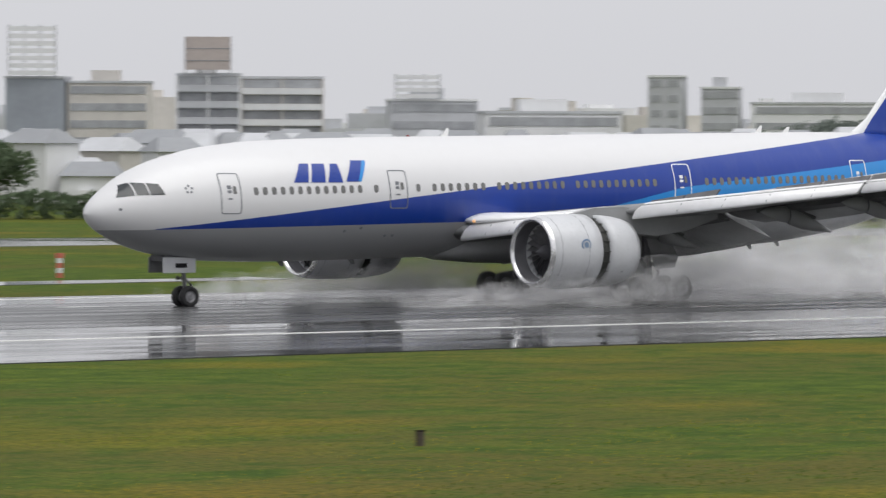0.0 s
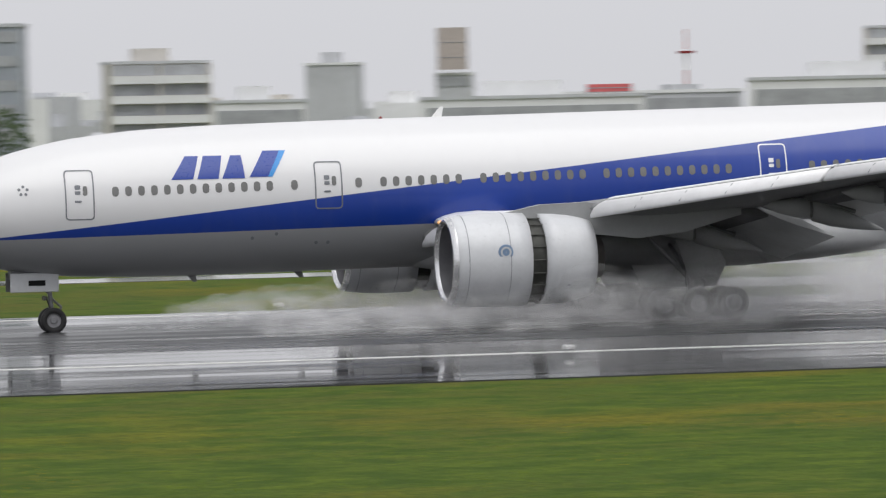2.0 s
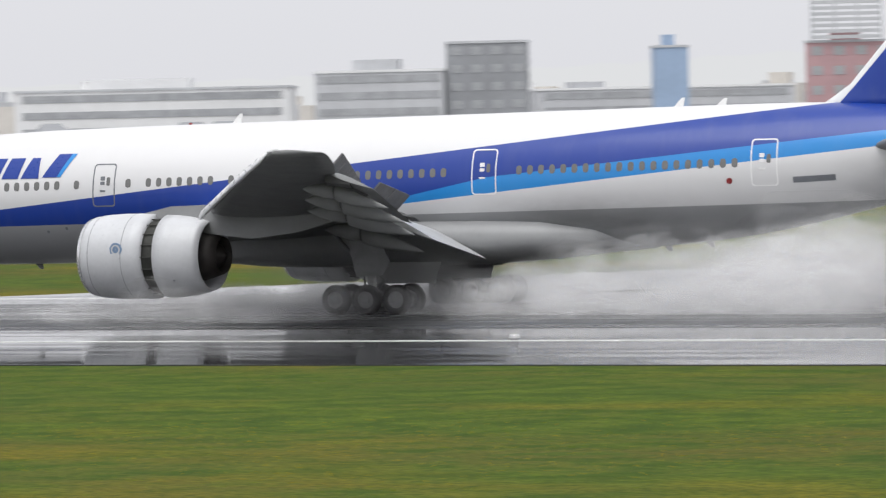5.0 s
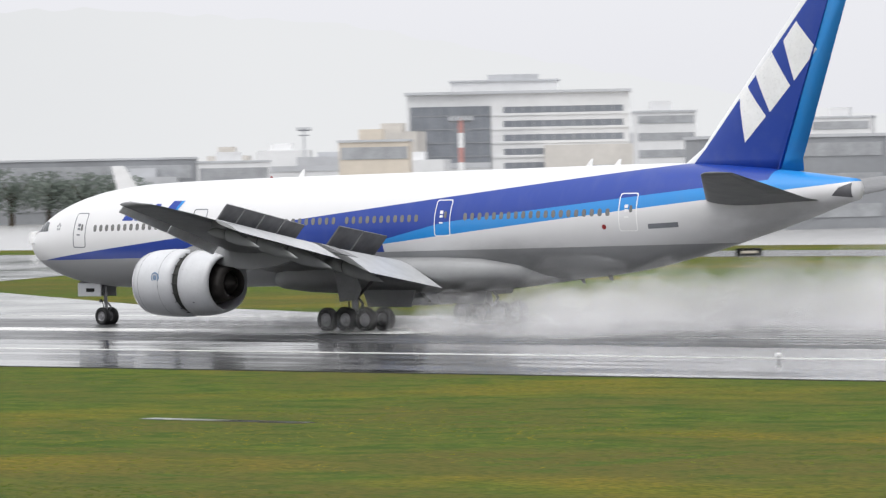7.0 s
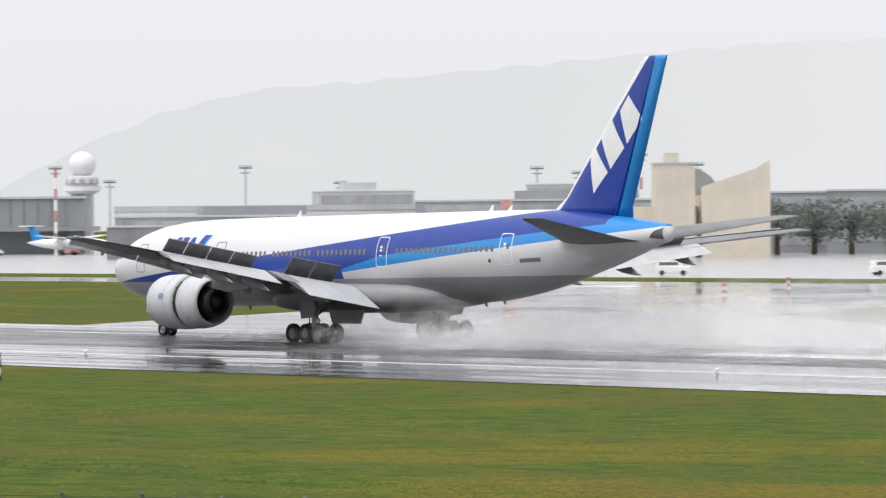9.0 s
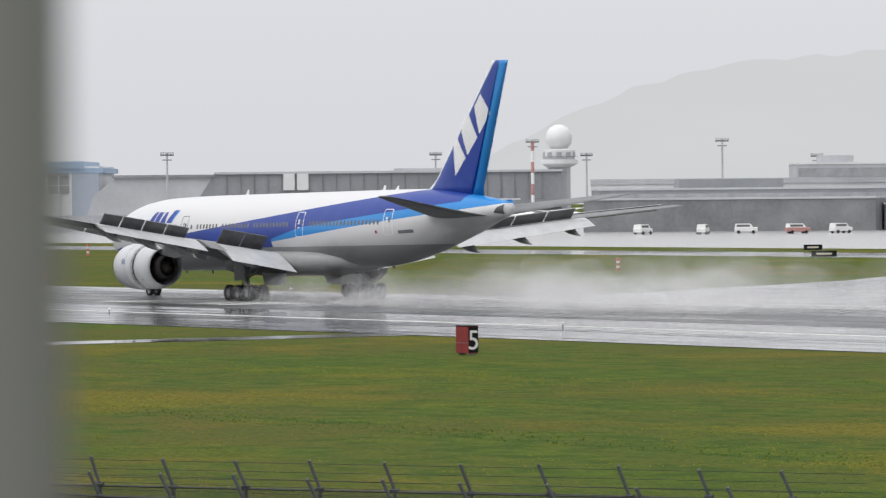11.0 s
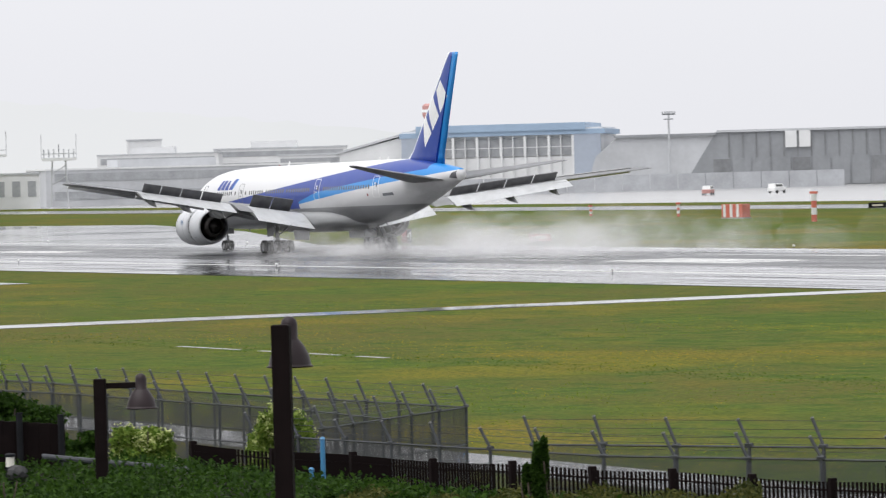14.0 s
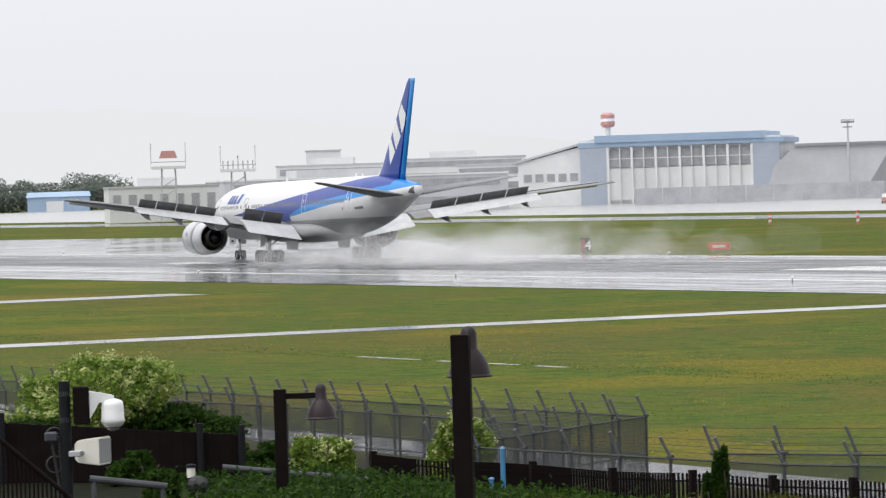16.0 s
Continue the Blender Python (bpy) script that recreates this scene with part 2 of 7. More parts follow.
def leaf_material(name, dark, light):
    m, nt, b = material(name)
    g = nt.nodes.new("ShaderNodeNewGeometry")
    col = mix(nt, g.outputs["Random Per Island"], dark, light)
    col = mix(nt, op(nt, "MULTIPLY", grain(nt, 0.8), 0.5), col, dark)
    nt.links.new(col, b.inputs["Base Color"])
    b.inputs["Roughness"].default_value = 0.7
    b.inputs["Specular IOR Level"].default_value = 0.12
    tl = nt.nodes.new("ShaderNodeBsdfTranslucent")
    nt.links.new(col, tl.inputs["Color"])
    mx = nt.nodes.new("ShaderNodeMixShader")
    mx.inputs[0].default_value = 0.35
    nt.links.new(b.outputs[0], mx.inputs[1])
    nt.links.new(tl.outputs[0], mx.inputs[2])
    nt.links.new(mx.outputs[0], nt.nodes["Material Output"].inputs["Surface"])
    return m


M_LEAF = leaf_material("hedge_leaf", (0.010, 0.028, 0.004), (0.050, 0.105, 0.012))
M_PALELEAF = leaf_material("pale_shrub_leaf", (0.055, 0.115, 0.012), (0.30, 0.39, 0.08))
M_BLOSSOM = leaf_material("pale_blossom", (0.34, 0.40, 0.13), (0.62, 0.64, 0.32))
M_OLIVELEAF = leaf_material("olive_hedge_leaf", (0.018, 0.030, 0.006), (0.120, 0.115, 0.030))
# far leaf colours paled for distance haze, the second one more
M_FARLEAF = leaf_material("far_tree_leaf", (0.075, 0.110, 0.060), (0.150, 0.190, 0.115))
M_HAZELEAF = leaf_material("haze_paled_leaf", (0.15, 0.18, 0.155), (0.22, 0.25, 0.22))
M_BARK = plain("bark", (0.07, 0.055, 0.04), 0.85, vary=0.3, scale=4, bumpy=0.3)
M_SOIL = plain("planted_soil", (0.009, 0.011, 0.005), 0.95, vary=0.35, scale=0.8, bumpy=0.3, spec=0.05)


# ---------------------------------------------------------------- mesh helpers
def to_mesh(name, bm, mat, smooth=False):
    me = bpy.data.meshes.new(name)
    bm.to_mesh(me)
    bm.free()
    me.materials.append(mat)
    if smooth:
        me.shade_smooth()
    return me


def part(name, bm, mat, parent, label="", smooth=False, at=(0, 0, 0)):
    ob = new(name, to_mesh(name, bm, mat, smooth))
    ob.parent = parent
    ob.location = at
    return tagged(ob, label)


def thing(name, label, category, at=(0, 0, 0), rz=0.0, group="", kind=""):
    ob = new(name)
    ob.matrix_world = pose(*at, 0, 0, rz)
    return tagged(ob, label, category, group, kind)


def single(name, bm, mat, label, category, at=(0, 0, 0), rz=0.0, group="", kind="", smooth=False):
    ob = new(name, to_mesh(name, bm, mat, smooth))
    ob.matrix_world = pose(*at, 0, 0, rz)
    return tagged(ob, label, category, group, kind)


def box(bm, x0, x1, y0, y1, z0, z1, bev=0.0):
    vs = [bm.verts.new(p) for p in ((x0, y0, z0), (x1, y0, z0), (x1, y1, z0), (x0, y1, z0), (x0, y0, z1), (x1, y0, z1), (x1, y1, z1), (x0, y1, z1))]
    fs = [bm.faces.new([vs[i] for i in f]) for f in ((3, 2, 1, 0), (4, 5, 6, 7), (0, 1, 5, 4), (1, 2, 6, 5), (2, 3, 7, 6), (3, 0, 4, 7))]
    if bev:
        es = list({e for f in fs for e in f.edges})
        bmesh.ops.bevel(bm, geom=es, offset=bev, segments=1, affect="EDGES")
    return bm


def boxed(*a, **k):
    return box(bmesh.new(), *a, **k)


def prism(bm, pts, z0, z1):
    """An upright prism over a plan outline."""
    lo = [bm.verts.new((x, y, z0)) for x, y in pts]
    hi = [bm.verts.new((x, y, z1)) for x, y in pts]
    n = len(pts)
    bm.faces.new(lo[::-1])
    bm.faces.new(hi)
    for i in range(n):
        bm.faces.new((lo[i], lo[(i + 1) % n], hi[(i + 1) % n], hi[i]))
    bmesh.ops.recalc_face_normals(bm, faces=bm.faces)
    return bm


def loft(rings, caps=True, bm=None):
    bm = bm or bmesh.new()
    vr = [[bm.verts.new(p) for p in r] for r in rings]
    n = len(vr[0])
    for r0, r1 in zip(vr, vr[1:]):
        for i in range(n):
            bm.faces.new((r0[i], r0[(i + 1) % n], r1[(i + 1) % n], r1[i]))
    if caps:
        bm.faces.new(vr[0][::-1])
        bm.faces.new(vr[-1])
    bmesh.ops.recalc_face_normals(bm, faces=bm.faces)
    return bm


def turned(profile, cx=0.0, cy=0.0, cz=0.0, n=40, axis="x", caps=False, bm=None):
    """A body of revolution: profile of (place along the axis, radius)."""
    rings = []
    for u, r in profile:
        ring = []
        for i in range(n):
            p = 2 * math.pi * i / n
            q = (r * math.cos(p), r * math.sin(p))
            ring.append({"x": (cx + u, cy + q[0], cz + q[1]), "y": (cx + q[0], cy + u, cz + q[1]), "z": (cx + q[0], cy + q[1], cz + u)}[axis])
        rings.append(ring)
    return loft(rings, caps, bm)


def tube(p0, p1, r, n=10, r1=None, bm=None):
    p0, p1 = Vector(p0), Vector(p1)
    d = (p1 - p0).normalized()
    u = d.orthogonal().normalized()
    w = d.cross(u)
    rings = []
    for p, rr in ((p0, r), (p1, r if r1 is None else r1)):
        rings.append([p + rr * (u * math.cos(2 * math.pi * i / n) + w * math.sin(2 * math.pi * i / n)) for i in range(n)])
    return loft(rings, True, bm)


def spread(az, dist, z=0.0):
    """A place at an azimuth (degrees to the left of y) and a distance from the terrace."""
    return Vector((-math.sin(radians(az)) * dist, math.cos(radians(az)) * dist, z))


# ---------------------------------------------------------------- ground, runway, taxiways
def slab(name, pts, z, mat, label, category, kind="structure"):
    return single(name, prism(bmesh.new(), pts, z - 0.3, z), mat, label, category, kind=kind)


def ground_sheet():
    bm = bmesh.new()
    xs = [-4800, -2400, -1200, -600, -300, 0, 300, 700, 1500, 4800]
    ys = [-600, 0, 60, 152, 300, 600, 1200, 2400, 4800]
    g = [[bm.verts.new((x, y, 0)) for x in xs] for y in ys]
    for j in range(len(ys) - 1):
        for i in range(len(xs) - 1):
            bm.faces.new((g[j][i], g[j][i + 1], g[j + 1][i + 1], g[j + 1][i]))
    single("ground", bm, M_GRASS, "mown airfield grass with yellow flower patches", "grass", kind="structure")


ground_sheet()
rect = lambda x0, x1, y0, y1: [(x0, y0), (x1, y0), (x1, y1), (x0, y1)]
slab("runway", rect(-1600, 900, 179, 206), 0.05, M_RUNWAY, "dark grooved wet asphalt runway", "runway")
slab("runway_shoulder", rect(-1600, 900, 152.2, 179), 0.045, M_SHOULDER, "mirror-wet asphalt shoulder beside the runway", "runway")
slab("runway_shoulder", rect(-1600, 900, 206, 215.6), 0.045, M_SHOULDER, "mirror-wet asphalt shoulder beside the runway", "runway")
slab("road", rect(-70, 160, 263, 270), 0.03, M_TAXI, "narrow wet service road across the grass", "road")
slab("taxiway", rect(40, 700, 320, 345), 0.03, M_TAXI, "wet pale taxiway", "taxiway")
slab("taxiway", [(60, 228), (175, 236), (175, 240), (60, 241)], 0.035, M_TAXI, "wet pale taxiway", "taxiway")
slab("taxiway", [(-128, 214), (-98, 214), (-72, 243), (-20, 262), (-66, 272), (-95, 258)], 0.035, M_TAXI, "wet pale taxiway", "taxiway")
slab("taxiway", [(-200, 214), (-330, 214), (-372, 275), (-470, 380), (-380, 380), (-312, 273), (-245, 233)], 0.035, M_TAXI, "wet pale taxiway", "taxiway")
slab("taxiway", [(-470, 214), (-900, 214), (-900, 265), (-705, 292), (-600, 262)], 0.035, M_TAXI, "wet pale taxiway", "taxiway")
slab("taxiway", rect(-1500, -225, 374, 402), 0.03, M_TAXI, "wet pale taxiway", "taxiway")
slab("apron", rect(-1900, -180, 432, 1500), 0.03, M_CONCRETE, "wet pale concrete apron", "apron")
slab("road", rect(-254.6, -249.4, 62, 153), 0.03, M_TAXI, "wet service road across the grass", "road")
slab("road", rect(-358, -350, 96, 135), 0.03, M_TAXI, "wet service road across the grass", "road")


def runway_marks():
    def mark(name, x0, x1, y0, y1, label):
        single(name, boxed(x0, x1, y0, y1, 0.045, 0.056), M_PAINTLINE, label, "marking", kind="structure")
    mark("edge_line", -1600, 900, 168.4, 169.3, "white painted runway edge line")
    mark("edge_line", -1600, 900, 212.2, 213.0, "white painted runway edge line")
    for i in range(26):
        x = 215 - 50 * i
        mark("centre_dash", x - 30, x, 200.9, 201.8, "white painted centreline dash")
    for k, x in ((3, -330), (2, -480)):
        for j in range(k):
            mark("touchdown_mark", x - 22.5, x, 190.5 - 2.6 * j, 192.3 - 2.6 * j, "white painted touchdown bar")
    for x in (-600, -780, -180, 20):
        mark("aiming_mark", x - 45, x, 190, 194, "broad white painted runway bar")


runway_marks()


def shoulder_joints():
    """Dark sealed cracks wandering along the wet western shoulder."""
    r = random.Random(4)
    for k in range(26):
        x, y = r.uniform(-560, -230), r.uniform(153.5, 167.0)
        n, dx, dy = r.randint(2, 5), r.uniform(7, 13), r.uniform(-0.9, -0.25)
        bm = bmesh.new()
        for i in range(n):
            y1 = y + dy * r.uniform(0.5, 1.5)
            prism(bm, [(x, y - 0.05), (x + dx, y1 - 0.05), (x + dx, y1 + 0.05), (x, y + 0.05)], 0.03, 0.051)
            x, y = x + dx, y1
        single("sealed_crack", bm, M_SEAL, "dark sealed crack in the wet shoulder", "crack", kind="structure")


M_SEAL = plain("bitumen_joint", (0.018, 0.018, 0.02), 0.55, vary=0.3, scale=0.4)
shoulder_joints()


# ---------------------------------------------------------------- the airliner
def lerp(table, a, k):
    return float(np.interp(a, [r[0] for r in table], [r[k] for r in table]))


# place aft of the nose, top, bottom, half width
HULL = [(0.0, 4.67, 4.65, 0.02), (0.12, 5.0, 4.36, 0.38), (0.4, 5.33, 4.06, 0.75), (0.9, 5.74, 3.71, 1.14), (1.6, 6.2, 3.38, 1.58), (2.3, 6.62, 3.1, 1.92), (3.2, 7.02, 2.82, 2.22),
        (4.6, 7.48, 2.52, 2.55), (6.7, 7.94, 2.3, 2.87), (9.5, 8.25, 2.2, 3.05), (12.7, 8.39, 2.2, 3.1), (18, 8.5, 2.27, 3.1), (27, 8.61, 2.4, 3.1), (39, 8.75, 2.58, 3.1),
        (43, 8.8, 2.66, 3.08), (46.4, 8.84, 2.93, 2.95), (49.5, 8.86, 3.4, 2.74), (52.4, 8.83, 4.02, 2.4), (55.2, 8.66, 4.73, 1.95), (58.1, 8.37, 5.47, 1.4), (60.2, 8.13, 6.12, 0.98), (61.9, 7.93, 6.62, 0.62), (62.5, 7.86, 6.74, 0.5)]
SMOOTH_A = np.concatenate([np.linspace(0, 1, 14) ** 2 * 3.0, np.linspace(3.5, 12, 18), np.linspace(13, 44, 32), np.linspace(45, 62.5, 36)])


def hull(a):
    """Top, bottom and half width of the hull, rounded between the stations."""
    out = []
    for k in (1, 2, 3):
        w = 0.35 + 0.02 * min(a, 60)
        w = min(w, a * 0.45 + 1e-3, (62.5 - a) * 0.45 + 1e-3)
        out.append(sum(lerp(HULL, a + d * w, k) for d in (-1, -0.5, 0, 0.5, 1)) / 5)
    return out


def skin(a, z, off=0.0, side=-1):
    """A point of the hull's skin at a station and a height."""
    t, b, w = hull(a)
    zc, h = (t + b) / 2, (t - b) / 2
    k = max(-0.98, min(0.98, (z - zc) / h))
    y = w * math.sqrt(1 - k * k)
    n = Vector((0, y / (w * w), (z - zc) / (h * h))).normalized() * off
    return Vector((a, side * (y + n.y), z + n.z))


def skin_quad(q, off, n=9):
    """A thin four-sided panel, bottom pair then top pair of corners, bent to the skin."""
    bm = bmesh.new()
    rows = []
    for d in (off + 0.012, off - 0.02):
        rr = []
        for i in range(n + 1):
            v = i / n
            l = [q[0][k] + (q[3][k] - q[0][k]) * v for k in (0, 1)]
            r = [q[1][k] + (q[2][k] - q[1][k]) * v for k in (0, 1)]
            rr.append([bm.verts.new(skin(l[0] + (r[0] - l[0]) * u, l[1] + (r[1] - l[1]) * u, d)) for u in (0, 0.5, 1)])
        rows.append(rr)
    for rr in rows:
        for r0, r1 in zip(rr, rr[1:]):
            for k in (0, 1):
                bm.faces.new((r0[k], r0[k + 1], r1[k + 1], r1[k]))
    bmesh.ops.recalc_face_normals(bm, faces=bm.faces)
    return bm


def skin_patch(outline, off, thick=0.012):
    """A thin panel that follows the skin inside an outline of (station, height)."""
    if len(outline) == 4:
        return skin_quad(outline, off)
    bm = bmesh.new()
    hi = [bm.verts.new(skin(a, z, off + thick)) for a, z in outline]
    lo = [bm.verts.new(skin(a, z, off - 0.02)) for a, z in outline]
    n = len(outline)
    bm.faces.new(hi)
    for i in range(n):
        bm.faces.new((hi[i], lo[i], lo[(i + 1) % n], hi[(i + 1) % n]))
    bmesh.ops.recalc_face_normals(bm, faces=bm.faces)
    return bm


def skin_ring(outer, inner, off):
    bm = bmesh.new()
    o = [bm.verts.new(skin(a, z, off)) for a, z in outer]
    i_ = [bm.verts.new(skin(a, z, off)) for a, z in inner]
    n = len(outer)
    for k in range(n):
        bm.faces.new((o[k], o[(k + 1) % n], i_[(k + 1) % n], i_[k]))
    r = bmesh.ops.extrude_face_region(bm, geom=bm.faces[:])
    bmesh.ops.translate(bm, vec=(0, 0.03, 0), verts=[v for v in r["geom"] if isinstance(v, bmesh.types.BMVert)])
    bmesh.ops.recalc_face_normals(bm, faces=bm.faces)
    return bm


def rounded(a0, a1, z0, z1, r, n=4):
    pts = []
    for cx, cz, p0 in ((a1 - r, z1 - r, 0), (a0 + r, z1 - r, 90), (a0 + r, z0 + r, 180), (a1 - r, z0 + r, 270)):
        for i in range(n + 1):
            p = radians(p0 + 90 * i / n)
            pts.append((cx + r * math.cos(p), cz + r * math.sin(p)))
    if z1 - z0 < 1:
        return pts
    out = []
    for i, p in enumerate(pts):
        q = pts[(i + 1) % len(pts)]
        out.append(p)
        if abs(q[1] - p[1]) > 0.5:
            out += [(p[0] + (q[0] - p[0]) * k / 10, p[1] + (q[1] - p[1]) * k / 10) for k in range(1, 10)]
    return out


FOIL = [(1.0, 0.0), (0.75, 0.035), (0.5, 0.065), (0.3, 0.078), (0.15, 0.068), (0.06, 0.045), (0.015, 0.022), (0.0, 0.0), (0.015, -0.016), (0.06, -0.03), (0.15, -0.042), (0.3, -0.05), (0.5, -0.042), (0.75, -0.02)]


def foil_ring(le, chord, b, z, thick, droop=0.0, cut=(0.0, 1.0)):
    ring = []
    for u, h in FOIL:
        u = cut[0] + u * (cut[1] - cut[0])
        ring.append((le + u * chord, b, z + h * thick * chord - droop * u * chord))
    return ring


def wing_le(b):
    return 21.7 + 0.657 * (b - 3.2) if b > 3.2 else 21.7 - 0.95 * (3.2 - b)


def wing_te(b):
    return 36.2 - 0.05 * (b - 2) if b < 10 else 35.8 + (41.85 - 35.8) * (b - 10) / 20.4


def wing_z(b):
    return 3.76 + 0.146 * (b - 3.2) - 0.0006 * (b - 3.2) ** 2


def wing(root, side):
    rings = []
    for b in (1.5, 3.2, 6, 9.8, 14, 18, 22, 26, 29.4, 30.5):
        le, te = wing_le(b), wing_te(b)
        k = 0.78 if b < 24 else (1.0 if b > 26.5 else 0.9)
        thick = 0.98 - 0.25 * min(1, b / 20)
        rings.append(foil_ring(le, (te - le) * k, side * b, wing_z(b), thick))
    w = part("wing", loft(rings), M_WING, root, "grey swept wing with flaps and spoilers deployed", True, (-31, 0, 0))
    # bright slat along the leading edge: a thick nose and a thin tail lip over a dark bar for the slot's shade
    for b0, b1 in ((3.3, 8.6), (10.8, 20.4), (20.6, 29.6)):
        rr, lips, slots = [], [], []
        for b in (b0, b1):
            le, c = wing_le(b), wing_te(b) - wing_le(b)
            k = 0.45 + 0.05 * c
            at = lambda pts: [(le + u * k, side * b, wing_z(b) + h * k) for u, h in pts]
            rr.append(at(((-0.75, -0.50), (-0.76, -0.36), (-0.60, -0.08), (-0.36, 0.12), (-0.06, 0.25), (0.0, 0.18), (-0.35, -0.22), (-0.6, -0.5))))
            slots.append(at(((-0.10, 0.12), (0.10, 0.12), (0.10, 0.30), (-0.10, 0.23))))
            lips.append(at(((0.06, 0.30), (0.10, 0.36), (0.42, 0.43), (0.80, 0.47), (0.80, 0.40), (0.2, 0.24))))
        sl = part("slat", loft(rr), M_WINGLE, w, "bare metal leading-edge slat", True)
        part("slat_slot_shade", loft(slots), M_DARKPANEL, sl)
        part("slat_lip", loft(lips), M_WINGLE, sl)
        for k in range(1, 5):
            q = [Vector(a).lerp(Vector(c), k / 5) for a, c in zip(rr[0], rr[1])]
            part("slat_joint", tube(q[1] + Vector((-0.012, 0, 0)), q[3] + Vector((-0.012, 0, 0.012)), 0.016, 4), M_LINEGREY, sl)
    # flaps: inner, outer, and the drooped aileron
    for name, b0, b1, c0, c1, dz in (("flap", 3.4, 9.4, 3.4, 3.0, 1.0), ("flap", 11.6, 22.6, 2.3, 1.6, 0.9), ("flaperon", 9.6, 11.4, 2.4, 2.4, 0.55)):
        rr = []
        for b, c in ((b0, c0), (b1, c1)):
            te = wing_le(b) + (wing_te(b) - wing_le(b)) * 0.76
            rr.append(foil_ring(te, c + 0.25, side * b, wing_z(b) + 0.02, 1.0, (0.41 if b0 < 5 else 0.34) if name == "flap" else 0.22))
        part(name, loft(rr), M_FLAP if name == "flap" else M_WING, w, "drooped light grey flap")
    # raised spoilers, the shade of their undersides put into the colour
    for b0, b1 in ((4.2, 6.4), (6.5, 8.7), (12.2, 14.6), (14.75, 17.1), (17.25, 19.6), (19.75, 21.8)):
        bm = bmesh.new()
        lo, hi = [], []
        for b in (b0, b1):
            x = wing_le(b) + (wing_te(b) - wing_le(b)) * 0.69
            z = wing_z(b) + 0.16
            c = 1.6 if b < 10 else 1.1
            lo.append((x, side * b, z)), hi.append((x + c * 0.72, side * b, z + c * 0.72))
        q = [lo[0], lo[1], hi[1], hi[0]]
        f = [bm.verts.new(p) for p in q]
        g = [bm.verts.new((p[0] + 0.07, p[1], p[2] - 0.05)) for p in q]
        bm.faces.new(f), bm.faces.new(g[::-1])
        for i in range(4):
            bm.faces.new((f[i], g[i], g[(i + 1) % 4], f[(i + 1) % 4]))
        bmesh.ops.recalc_face_normals(bm, faces=bm.faces)
        part("spoiler", bm, M_DARKPANEL, w, "raised spoiler panel, darkened like a shaded underside")
    # dark bars for the shade in the flap coves, and hinge brackets under the trailing edge
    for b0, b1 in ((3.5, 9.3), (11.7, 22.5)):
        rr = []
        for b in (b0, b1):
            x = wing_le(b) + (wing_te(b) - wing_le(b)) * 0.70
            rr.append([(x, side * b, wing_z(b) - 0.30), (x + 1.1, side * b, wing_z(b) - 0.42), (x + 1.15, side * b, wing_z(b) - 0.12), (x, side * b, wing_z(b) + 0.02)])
        part("flap_cove_shade", loft(rr), M_DARKPANEL, w, "dark bar for the shade in the flap cove")
    # flap track fairings: a fixed front and a drooped tail, with a dark collar for the shaded gap between them
    for b, size in ((6.2, 1.0), (13.2, 1.05), (17.2, 0.95), (21.2, 0.8)):
        x = wing_le(b) + (wing_te(b) - wing_le(b)) * 0.5
        z = wing_z(b) - 0.42
        rings = lambda prof, drop: [[(x + u * size, side * b + r * size * 0.72 * math.cos(p), z - drop(u) * size + r * size * 1.2 * math.sin(p)) for p in np.linspace(0, 2 * math.pi, 12, endpoint=False)] for u, r in prof]
        f = part("track_fairing", loft(rings([(0, 0.02), (0.5, 0.2), (1.2, 0.31), (1.75, 0.33)], lambda u: 0.08 * u)), M_FAIRING, w, "grey flap track fairing", True)
        part("fairing_gap_shade", loft(rings([(1.7, 0.26), (1.95, 0.26)], lambda u: 0.1 * u)), M_DARKPANEL, f)
        part("fairing_tail", loft(rings([(1.88, 0.34), (2.6, 0.35), (3.5, 0.25), (4.2, 0.13), (4.75, 0.02)], lambda u: 0.12 * u + 0.16 * (u - 1.88))), M_FAIRING, f, "drooped tail of the fairing", True)
        part("hinge_arm", tube((x + 2.3 * size, side * b, z + 0.1), (x + 3.6 * size, side * b, wing_z(b) - 0.75), 0.09, 6), M_DARKPANEL, f)
    # tip lamp
    part("nav_lamp", turned([(-0.12, 0.01), (0, 0.09), (0.14, 0.01)], 39.85, side * 30.35, wing_z(30.4) + 0.02, 10), M_NAVRED if side < 0 else M_WHITE, w, "glowing red tip lamp" if side < 0 else "white tip lamp")
    return w


